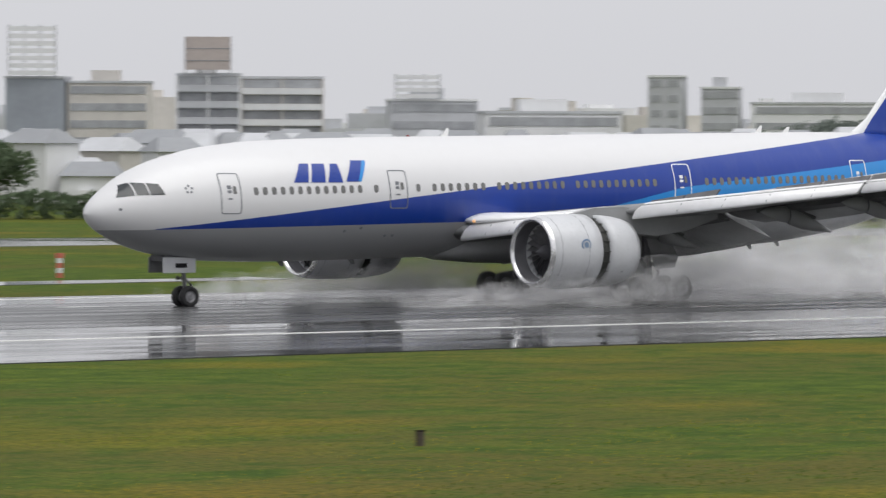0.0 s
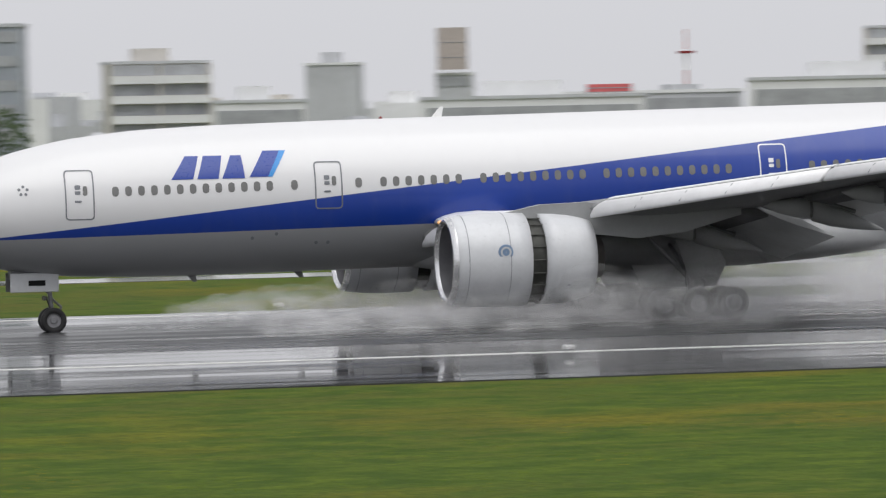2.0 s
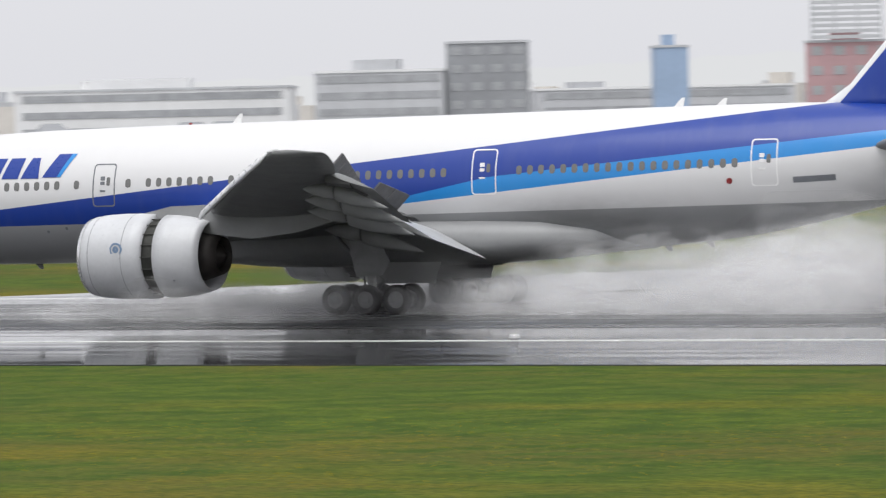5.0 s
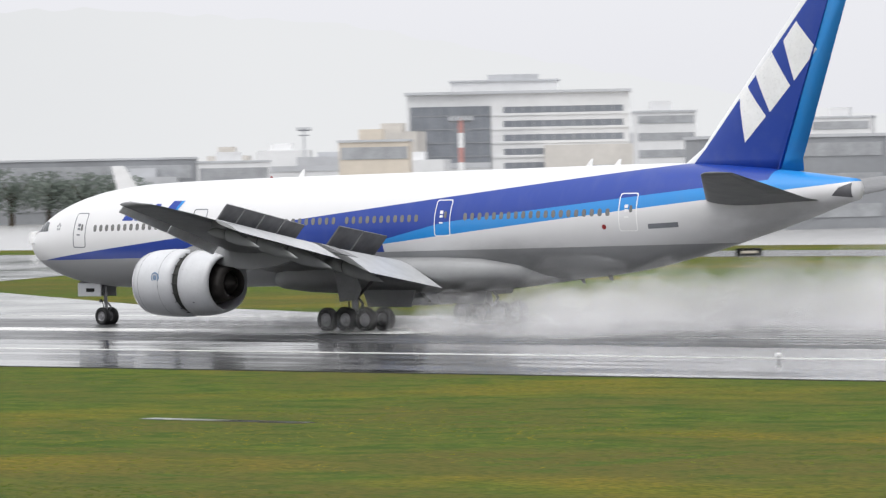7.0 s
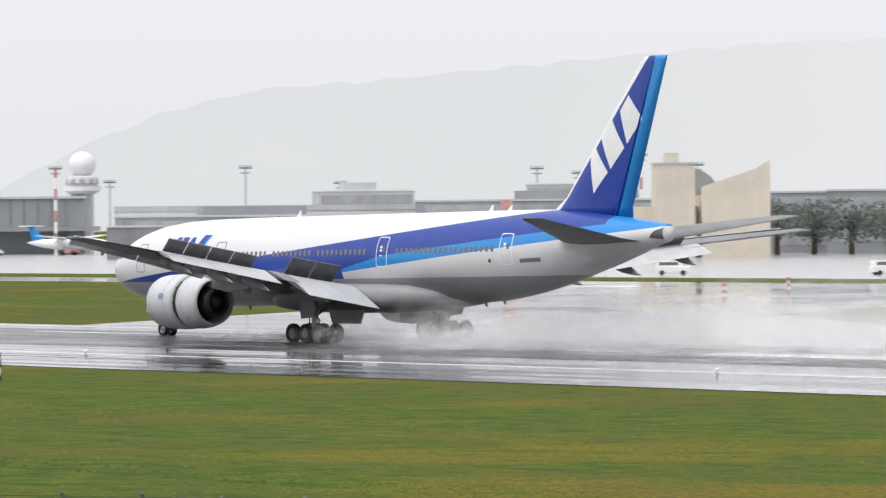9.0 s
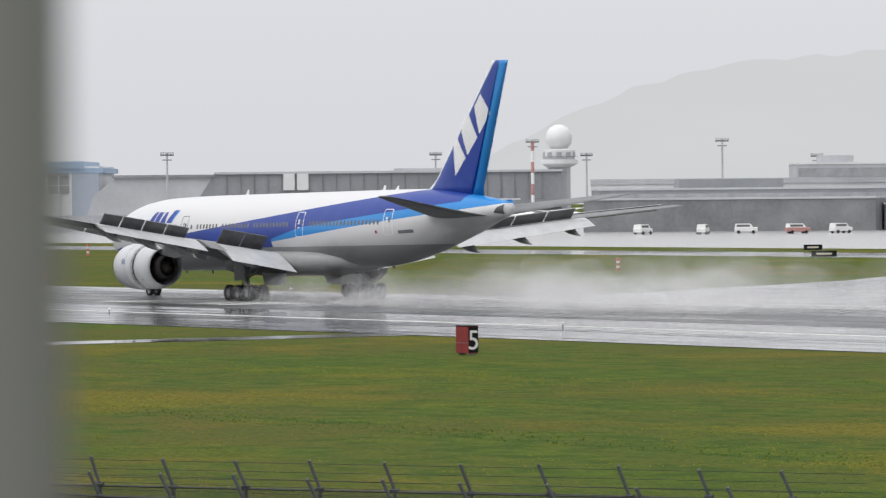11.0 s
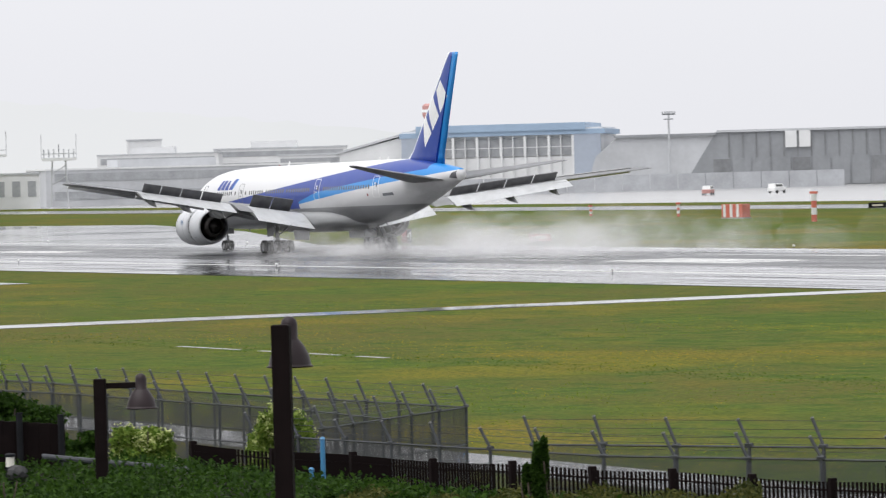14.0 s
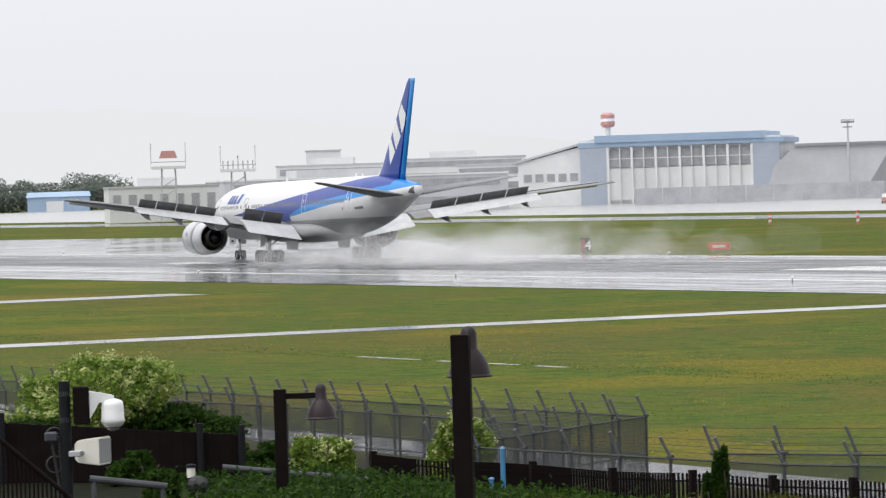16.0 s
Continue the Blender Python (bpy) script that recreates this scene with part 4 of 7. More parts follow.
def hedge_row(name, az0, az1, dist, depth, z0, z1, n, size, mat, label, seed):
    r = np.random.RandomState(seed)
    az = np.radians(r.uniform(az1, az0, n))
    rr = dist + r.uniform(-depth, depth, n)
    top = z1 - (z1 - z0) * (0.16 + 0.13 * np.sin(az * 57.3 * 5.1 + seed) * np.sin(az * 57.3 * 2.3) + 0.1 * r.rand(n))
    z = z0 + (top - z0) * r.rand(n) ** 0.6
    pts = np.stack([-np.sin(az) * rr, np.cos(az) * rr, z], 1)
    me = pieces(name, pts, size * r.uniform(0.6, 1.3, n), True, seed)
    me.materials.append(mat)
    tagged(new(name, me), label, "hedge", kind="stuff")


# ---------------------------------------------------------------- city and airport buildings
# distance haze is mixed into most of these wall and glass colours
M_B = {
    "under": plain("dark_gate_front", (0.20, 0.205, 0.215), 0.5, vary=0.25, scale=0.12),
    "slate": plain("slate_blue_fascia", (0.095, 0.112, 0.14), 0.5, vary=0.1, scale=0.3),
    "sheet": plain("off_white_sheet", (0.80, 0.79, 0.775), 0.6, vary=0.08, scale=0.3),
    "beige": plain("beige_render", (0.56, 0.535, 0.50), 0.8, vary=0.12, scale=0.08),
    "pale": plain("pale_render", (0.68, 0.685, 0.69), 0.8, vary=0.08, scale=0.08),
    "grey": plain("grey_concrete_wall", (0.47, 0.48, 0.50), 0.8, vary=0.12, scale=0.08),
    "dark": plain("dark_cladding", (0.26, 0.27, 0.285), 0.6, vary=0.15, scale=0.1),
    "glass": plain("blue_grey_glass_wall", (0.29, 0.315, 0.35), 0.4, vary=0.12, scale=0.1),
    "brown": plain("brown_tile_wall", (0.42, 0.37, 0.345), 0.75, vary=0.12, scale=0.1),
    "pink": plain("dull_red_wall", (0.42, 0.27, 0.28), 0.75, vary=0.12, scale=0.1),
    "blue": plain("blue_steel_wall", (0.29, 0.385, 0.53), 0.6, vary=0.1, scale=0.1),
    "teal": plain("teal_roof_sheet", (0.34, 0.46, 0.48), 0.5, vary=0.1, scale=0.2),
    "sand": plain("sand_wall", (0.60, 0.54, 0.46), 0.8, vary=0.1, scale=0.1),
    "roof": plain("blue_grey_roof_sheet", (0.15, 0.195, 0.265), 0.45, vary=0.12, scale=0.15),
    "pane": plain("window_band_glass", (0.33, 0.34, 0.355), 0.35, vary=0.2, scale=0.3),
    "curtain": plain("dark_curtain_glass", (0.20, 0.215, 0.24), 0.35, vary=0.15, scale=0.2),
    # far hangar blues, paled to put rain haze into the colour
    "pier": plain("hazed_blue_grey_cladding", (0.36, 0.40, 0.47), 0.65, vary=0.08, scale=0.1),
    "eaves": plain("pale_blue_eaves_sheet", (0.30, 0.40, 0.53), 0.6, vary=0.08, scale=0.1),
    "fence": plain("dark_blast_fence", (0.33, 0.34, 0.36), 0.6, vary=0.15, scale=0.2),
    "redsign": plain("red_sign", (0.50, 0.10, 0.10), 0.5),
    "pinksign": plain("pink_sign", (0.60, 0.30, 0.33), 0.5),
}


def building(az0, az1, dist, top, wall="grey", floors=6, style="bands", skew=0.0, depth=None, name="apartment_building", label="", roof_box=True, roof=""):
    mid = (az0 + az1) / 2
    w = radians(az0 - az1) * dist / max(0.5, math.cos(radians(skew)))
    d = depth or max(8.0, w * 0.5)
    b = thing(name, label or "distant %s city building with window bands" % wall, "building", spread(mid, dist), mid + skew, "city buildings")
    h = w / 2
    part("wall", boxed(-h, h, 0, d, 0, top), M_B[wall], b)
    part("roof", boxed(-h - 0.2, h + 0.2, -0.2, d + 0.2, top, top + 0.45), M_B[roof or ("grey" if wall != "grey" else "pale")], b)
    if roof_box:
        part("plant_room", boxed(-h * 0.45, h * 0.25, d * 0.3, d * 0.8, top + 0.45, top + 2.4), M_B[wall], b)
    if not floors:
        return b
    fh = top / floors
    if style == "bands":
        for i in range(floors):
            part("window_band", boxed(-h * 0.94, h * 0.94, -0.12, 0.3, i * fh + fh * 0.38, i * fh + fh * 0.82), M_B["pane"], b)
    elif style == "balcony":
        for i in range(floors):
            part("window_band", boxed(-h * 0.96, h * 0.96, -0.1, 0.3, i * fh + fh * 0.42, i * fh + fh * 0.95), M_B["pane"], b)
            part("balcony", boxed(-h * 0.98, h * 0.98, -1.3, 0, i * fh, i * fh + fh * 0.4), M_B["pale"] if wall != "pale" else M_B["grey"], b)
        n = max(2, int(w / 6))
        for k in range(n + 1):
            x = -h + w * k / n
            part("party_wall", boxed(x - 0.15, x + 0.15, -1.25, 0, 0, top), M_B[wall], b)
    else:
        n = max(2, int(w / 3.4))
        mesh = None
        for i in range(floors):
            for k in range(n):
                x = -h + w * (k + 0.5) / n
                if mesh is None:
                    mesh = to_mesh("window", boxed(-1.0, 1.0, -0.1, 0.25, 0, fh * 0.45), M_B["pane"])
                o = new("window", mesh)
                o.parent = b
                o.location = (x, 0, i * fh + fh * 0.36)
    return b


def billboard(az0, az1, dist, z0, z1, mat="pale", panels=7, solid=False):
    mid = (az0 + az1) / 2
    w = radians(az0 - az1) * dist
    b = thing("rooftop_billboard", "pale framed rooftop billboard on steel posts", "billboard", spread(mid, dist - 1, z0), mid, "rooftop signs")
    hgt = z1 - z0
    for k in range(4):
        x = -w / 2 + w * k / 3
        part("frame_post", boxed(x - 0.12, x + 0.12, 0, 0.25, 0, hgt), M_B["dark"], b)
    if solid:
        part("panel", boxed(-w / 2, w / 2, -0.2, 0, 0.6, hgt), M_B[mat], b)
        for k in range(1, 3):
            part("panel_joint", boxed(-w / 2, w / 2, -0.26, -0.2, hgt * k / 3, hgt * k / 3 + 0.12), M_B["dark"], b)
    else:
        for k in range(panels):
            z = hgt * (k + 0.15) / panels
            part("slat", boxed(-w / 2, w / 2, -0.15, 0, z, z + hgt / panels * 0.62), M_B[mat], b)


def city():
    rows = [
        # azimuths, distance, height, wall, storeys, style
        (-33.22, -33.90, 900, 19.5, "glass", 0, ""), (-33.94, -34.88, 900, 18.7, "beige", 6, "bands"),
        (-35.21, -35.94, 850, 19.5, "pale", 7, "balcony"), (-35.96, -36.91, 860, 19.1, "beige", 7, "balcony"),
        (-37.69, -38.72, 900, 15.6, "grey", 5, "bands"), (-38.81, -40.40, 800, 12.8, "pale", 4, "bands"),
        (-40.70, -41.09, 1000, 21.4, "grey", 7, "window"), (-41.32, -41.76, 1000, 19.1, "grey", 6, "bands"),
        (-41.9, -43.6, 1000, 16.0, "pale", 5, "bands"), (-32.0, -32.95, 850, 16.5, "beige", 5, "window"),
        (-24.22, -27.68, 700, 16.0, "pale", 3, "bands"), (-25.2, -26.1, 698, 18.6, "grey", 0, ""),
        (-28.4, -31.05, 640, 10.5, "pale", 3, "bands"), (-30.2, -31.71, 803, 14.9, "beige", 5, "bands"), (-30.75, -31.4, 806, 18.4, "beige", 0, ""),
        (-23.82, -24.19, 900, 17.0, "sand", 0, ""), (-22.47, -24.21, 650, 10.9, "grey", 3, "bands"),
        (-20.81, -22.67, 750, 23.9, "dark", 8, "bands"), (-18.63, -20.61, 850, 23.1, "beige", 8, "balcony"),
        (-20.44, -22.49, 650, 15.1, "pale", 3, "bands"), (-17.27, -19.84, 650, 13.0, "pale", 2, "bands"),
        (-14.3, -17.2, 680, 11.8, "grey", 3, "bands"),
        (-9.83, -10.99, 750, 18.2, "beige", 6, "balcony"), (-12.11, -12.71, 900, 19.3, "grey", 0, ""),
        (-13.63, -14.03, 900, 17.0, "grey", 5, "bands"), (-13.45, -16.06, 650, 11.3, "pale", 2, "bands"), (-11.04, -12.10, 700, 11.7, "pale", 2, "bands"),
        (-2.89, -4.28, 700, 22.1, "brown", 7, "balcony"), (-5.74, -7.6, 620, 20.9, "dark", 7, "bands"), (-7.62, -8.8, 622, 21.5, "glass", 7, "bands"),
        (3.51, -1.51, 650, 24.5, "beige", 3, ""), (3.44, 1.13, 560, 14.8, "pale", 2, ""), (4.63, 3.48, 560, 14.8, "blue", 0, ""), (5.6, 3.55, 700, 22.3, "pale", 6, "window"),
        (1.13, -1.51, 560, 13.9, "pale", 3, "window"), 
        (19.42, 15.89, 1000, 26.6, "grey", 9, "bands"), (24.96, 24.01, 900, 22.9, "dark", 7, "window"), (20.77, 19.75, 900, 21.5, "pink", 6, "window"),
        (22.53, 22.14, 900, 21.3, "blue", 0, ""), (23.9, 20.9, 1000, 14.5, "grey", 5, "bands"), (26.5, 25.0, 900, 18.0, "grey", 6, "bands"),
        (30.0, 26.8, 950, 16.0, "pale", 5, "bands"), (33.5, 30.4, 1000, 18.5, "beige", 6, "balcony"), (37.5, 34.2, 900, 14.5, "grey", 5, "bands"),
        (40.62, 39.93, 1000, 20.8, "pale", 6, "bands"), (39.90, 37.71, 700, 13.1, "dark", 3, "bands"),
        (38.6, 37.9, 1100, 20.0, "pale", 5, "bands"),
        (44.10, 43.27, 900, 15.2, "sand", 3, ""), (48.2, 45.75, 1085, 13.7, "dark", 2, "bands"), (45.75, 44.9, 1085, 12.7, "pale", 2, "bands"),
        (50.18, 49.73, 1000, 19.0, "sand", 0, ""),
        (56.6, 53.2, 1080, 7.0, "under", 0, ""), (53.1, 49.2, 1080, 5.6, "under", 0, ""), (53.0, 48.9, 1105, 12.2, "dark", 3, "bands"), (48.9, 46.07, 1105, 13.5, "dark", 3, "bands"), (56.4, 52.9, 1105, 9.2, "dark", 2, "bands"),
        (54.12, 53.0, 1300, 15.8, "grey", 3, "bands"), (51.7, 50.7, 1200, 16.5, "grey", 4, "bands"),
        (68.11, 66.7, 1500, 13.4, "pale", 3, "bands"), (66.75, 65.2, 1520, 14.4, "pale", 4, "bands"), (67.75, 67.35, 1530, 18.0, "pale", 0, ""),
        (70.06, 68.78, 1200, 8.4, "pale", 1, "window"), (68.7, 65.4, 1250, 9.2, "grey", 2, "bands"), (66.0, 65.2, 1310, 11.5, "pale", 3, "bands"),
    ]
    for i, (a0, a1, d, h, wall, n, st) in enumerate(rows):
        building(a0, a1, d, h, wall, n, st or "bands", skew=(i * 37 % 17 - 8) * 1.2, roof_box=(i % 3 != 0), roof="teal" if h == 10.5 else "")
    billboard(-33.26, -33.80, 900, 19.9, 29.3)
    billboard(-35.31, -35.83, 850, 19.9, 26.2, "brown", solid=True)
    billboard(-37.76, -38.27, 900, 16.0, 20.6, "pale", 4)
    billboard(-25.31, -25.77, 700, 19.0, 23.0, "pale", solid=True)
    billboard(-30.33, -30.54, 800, 15.0, 19.4, "redsign", solid=True)
    billboard(-13.66, -14.0, 900, 17.4, 25.7, "brown", solid=True)
    billboard(-23.86, -24.17, 900, 17.4, 22.1, "teal", solid=True)
    billboard(-21.9, -22.3, 648, 15.5, 17.2, "pinksign", solid=True)
    billboard(-15.4, -15.9, 654, 11.3, 13.0, "redsign", solid=True)
    billboard(18.98, 18.72, 990, 15.0, 24.5, "pinksign", solid=True)
    billboard(20.7, 19.9, 900, 22.0, 29.4, "grey", 7)


city()


def event_hall():
    """A low dome and a hall whose roof rises to one end."""
    h = thing("event_hall", "sand-coloured hall with a rising roof and a grey dome", "hall", spread(49.2, 1000), 49.2)
    part("hall", loft([[(-8, y, 0), (6, y, 0), (6, y, 19.8), (3, y, 18.0), (-8, y, 14.4)] for y in (0, 26)]), M_B["sand"], h)
    part("dome", loft([[(-11.5 + 7 * math.cos(p), y, 13.0 + 5.6 * math.sin(p)) for p in np.linspace(0, math.pi, 14)] for y in (18, 40)]), M_B["dark"], h, "grey curved roof")
    part("dome_wall", boxed(-18.5, -4.5, 18.2, 40, 0, 13.0), M_B["sand"], h)
    part("annexe", boxed(-25, -9, 4, 20, 0, 10.5), M_B["sand"], h)


event_hall()


def office_block():
    """A long white office block with a dark curtain wall at one end and ribbon windows."""
    d = 1230.0
    b = thing("office_block", "white office block with ribbon windows and a dark glass end", "building", spread(42.0, d), 42.0, "city buildings")
    x = lambda az: radians(42.0 - az) * d
    l, m, r = x(43.29), x(42.31), x(40.70)
    part("wall", boxed(m, r, 0, 24, 0, 29.2), M_B["pale"], b)
    part("end_frame", boxed(l, m, 0.4, 24, 0, 29.2), M_B["pale"], b)
    g = part("curtain_wall", boxed(l + 0.8, m - 0.3, 0.1, 0.5, 0, 26.2), M_B["curtain"], b, "dark glass curtain wall")
    for i in range(9):
        u = l + 0.8 + (m - l - 1.1) * i / 8
        part("mullion", boxed(u - 0.08, u + 0.08, -0.05, 0.12, 0, 26.2), M_B["dark"], g)
    for i in range(8):
        part("transom", boxed(l + 0.8, m - 0.3, -0.03, 0.11, i * 3.4, i * 3.4 + 0.25), M_B["dark"], g)
    for i in range(7):
        w = part("ribbon_window", boxed(m + 3.0, r - 1.6, -0.02, 0.3, 24.3 - 3.5 * i, 25.9 - 3.5 * i), M_B["curtain"], b, "dark ribbon window")
        for k in range(1, 12):
            u = m + 3.0 + (r - m - 4.6) * k / 12
            part("window_post", boxed(u - 0.12, u + 0.12, -0.08, 0.0, 24.3 - 3.5 * i, 25.9 - 3.5 * i), M_B["pane"], w)
        part("sill_band", boxed(m, r, -0.25, 0.0, 23.7 - 3.5 * i, 24.2 - 3.5 * i), M_B["pale"], b)
    part("roof", boxed(l - 0.6, r + 0.6, -0.9, 24.5, 29.2, 29.9), M_B["grey"], b)
    part("penthouse", boxed(x(42.78), x(41.53), 6, 18, 29.9, 32.4), M_B["pale"], b)
    part("penthouse_roof", boxed(x(42.8), x(41.5), 5.5, 18.5, 32.4, 32.8), M_B["grey"], b)
    part("plant_room", boxed(x(42.35), x(41.75), 8, 16, 32.8, 34.2), M_B["grey"], b)
    part("low_wing", boxed(x(41.7), x(40.3), -18, 0, 0, 16.0), M_B["beige"], b)


office_block()


def distant_city():
    """Low roofs that fill the haze between the nearer buildings."""
    r = np.random.RandomState(5)
    for wall, seed in (("pale", 1), ("grey", 2), ("beige", 3)):
        bm = bmesh.new()
        for i in range(130):
            az, d = r.uniform(-50, 47), r.uniform(1050, 1500)
            w, h = r.uniform(8, 22), r.uniform(6, 17) * (1.25 if r.rand() < 0.15 else 1)
            p = spread(az, d)
            n0 = len(bm.verts)
            box(bm, -w / 2, w / 2, 0, 12, 0, h)
            box(bm, -w / 4, w / 6, 3, 8, h, h + r.uniform(1, 3))
            bm.verts.ensure_lookup_table()
            bmesh.ops.transform(bm, matrix=pose(p.x, p.y, 0, 0, 0, az + r.uniform(-25, 25)), verts=bm.verts[n0:])
        single("distant_roofs", bm, M_B[wall], "far low city roofs in colours paled for rain haze", "buildings", kind="stuff")


distant_city()


def low_houses():
    """Small houses with pitched roofs between the airfield's edge and the taller blocks."""
    r = np.random.RandomState(21)
    for wall, roof in (("pale", "dark"), ("beige", "grey"), ("grey", "dark")):
        bw, br = bmesh.new(), bmesh.new()
        for i in range(170):
            az, d = (r.uniform(-47, -32), r.uniform(640, 900)) if i < 110 else (r.uniform(-32, 42), r.uniform(660, 1000))
            w, dp, h = r.uniform(4, 9), r.uniform(5, 8), r.uniform(3.0, 8.5)
            m = pose(*spread(az, d), 0, 0, az + r.uniform(-40, 40))
            n0, n1 = len(bw.verts), len(br.verts)
            box(bw, -w / 2, w / 2, 0, dp, 0, h)
            box(bw, -w * 0.2, w * 0.1, -1.2, 0, 0, h * 0.5)
            loft([[(-w / 2 - 0.4, -0.5, h), (w / 2 + 0.4, -0.5, h), (w / 2 + 0.4, dp + 0.5, h), (-w / 2 - 0.4, dp + 0.5, h)],
                  [(-w / 2 + 1, dp * 0.45, h + 1.9), (w / 2 - 1, dp * 0.45, h + 1.9), (w / 2 - 1, dp * 0.55, h + 1.9), (-w / 2 + 1, dp * 0.55, h + 1.9)]], True, br)
            bw.verts.ensure_lookup_table(), br.verts.ensure_lookup_table()
            bmesh.ops.transform(bw, matrix=m, verts=bw.verts[n0:])
            bmesh.ops.transform(br, matrix=m, verts=br.verts[n1:])
        single("house_walls", bw, M_B[wall], "crowded low house walls beyond the airfield", "houses", kind="stuff")
        single("house_roofs", br, M_B[roof], "crowded pitched roofs beyond the airfield", "houses", kind="stuff")


low_houses()


def long_shed():
    t = thing("long_shed", "long pale shed with a scalloped blue roof", "shed", spread(-3.0, 548), -3.0)
    part("wall", boxed(-16, 15, 0, 14, 0, 11.0), M_B["pale"], t)
    for i in range(8):
        x = -16 + 31 * (i + 0.5) / 8
        part("roof_bay", loft([[(x - 1.95, y, 11.0), (x + 1.95, y, 11.0), (x + 0.8, y, 12.6), (x - 0.8, y, 12.6)] for y in (-0.6, 14.5)]), M_B["blue"], t)
    part("band", boxed(-16, 15, -0.15, 0.2, 8.2, 8.8), M_B["grey"], t)


long_shed()


def service_vehicles():
    k = 0
    for az, d in ((58.4, 1230), (57.9, 1245), (57.0, 1250), (55.2, 1000), (54.7, 1010), (54.1, 1000), (53.6, 1005), (60.2, 1060), (61.0, 1050), (50.0, 700), (47.5, 680), (52.6, 720), (55.9, 1010)):
        k += 1
        v = thing("service_van", "small red and white apron service van" if k % 3 == 0 else "small white apron service van", "van", tuple(spread(az, d)), az + 20 * (k % 5), "apron vehicles")
        part("body", boxed(-2.4, 2.4, -0.95, 0.95, 0.45, 1.3, bev=0.08), M_MASTRED if k % 3 == 0 else M_WHITE, v)
        part("cabin", loft([[(-2.3, -0.9, 1.3), (1.6, -0.9, 1.3), (1.6, 0.9, 1.3), (-2.3, 0.9, 1.3)], [(-2.2, -0.8, 2.1), (0.9, -0.8, 2.1), (0.9, 0.8, 2.1), (-2.2, 0.8, 2.1)]]), M_WHITE, v)
        part("side_glass", boxed(-1.9, 0.8, -0.9, 0.9, 1.45, 1.9), M_GLASS, v)
        for x in (-1.5, 1.5):
            for y in (-0.9, 0.9):
                part("wheel", turned([(-0.12, 0.36), (0.12, 0.36)], x, y, 0.38, 12, "y", caps=True), M_BLACK, v)


def gable_hangar():
    h = thing("gable_hangar", "broad hangar with a blue-grey standing-seam roof and gable front", "hangar", (0, 0, 0), 0, "hangars")
    up = lambda az, d, el: spread(az, d, EYE.z + d * math.tan(radians(el)))
    left, apex, right = up(12.9, 480, 0.56), up(9.15, 480, 1.02), up(5.5, 480, 0.45)
    back = [up(14.7, 512, 0.40), up(13.6, 536, 1.10), up(12.1, 542, 1.28), up(8.9, 548, 1.14), up(5.2, 545, 0.5)]
    bm = bmesh.new()
    v = [bm.verts.new(p) for p in (left, apex, right, *back)]
    for f in ((0, 5, 4, 3), (0, 1, 6, 5), (1, 2, 7, 6)):
        bm.faces.new([v[i] for i in f])
    r = bmesh.ops.extrude_face_region(bm, geom=bm.faces[:])
    bmesh.ops.translate(bm, vec=(0, 0, -0.6), verts=[q for q in r["geom"] if isinstance(q, bmesh.types.BMVert)])
    bmesh.ops.recalc_face_normals(bm, faces=bm.faces)
    part("roof", bm, M_B["roof"], h, "blue-grey sheet roof with raised seams")
    for k in range(15):
        u = (k + 0.5) / 15
        part("roof_seam", tube(left.lerp(apex, u) + Vector((0, 0, 0.1)), back[2].lerp(back[3], u) + Vector((0, 0, 0.1)), 0.16, 4), M_B["roof"], h)
    for k in range(5):
        u = (k + 0.5) / 5
        part("roof_seam", tube(left.lerp(back[0], u) + Vector((0, 0, 0.1)), back[2].lerp(back[1], u) + Vector((0, 0, 0.1)), 0.16, 4), M_B["roof"], h)
    drop = lambda p, z: Vector((p.x, p.y, p.z - z))
    step = Vector((0.2, -0.8, 0))
    ring = [left, apex, right, drop(right, 1.9), drop(apex, 4.4), drop(left, 1.9)]
    part("fascia", loft([[p + step for p in ring], [p + step * 0.2 for p in ring]]), M_B["slate"], h, "deep dark slate gable fascia")
    ring = [drop(left, 1.5), drop(apex, 3.5), drop(right, 1.5), Vector((right.x, right.y, 0)), Vector((left.x, left.y, 0))]
    part("front_wall", loft([[p + Vector((0, 2, 0)) for p in ring], [p + Vector((0, 40, 0)) for p in ring]]), M_B["sheet"], h, "off-white sheet wall")
    ring = [drop(left, 0.7), drop(back[0], 0.7), Vector((back[0].x, back[0].y, 0)), Vector((left.x, left.y, 0))]
    part("side_wall", loft([[p + Vector((1, 2, 0)) for p in ring], [p + Vector((8, 6, 0)) for p in ring]]), M_B["pale"], h)
    for k in range(7):
        p = left.lerp(right, (k + 0.35) / 6.7)
        part("column", boxed(p.x - 0.5, p.x + 0.5, p.y + 0.6, p.y + 1.6, 0, 11.5), M_B["dark"], h)


gable_hangar()


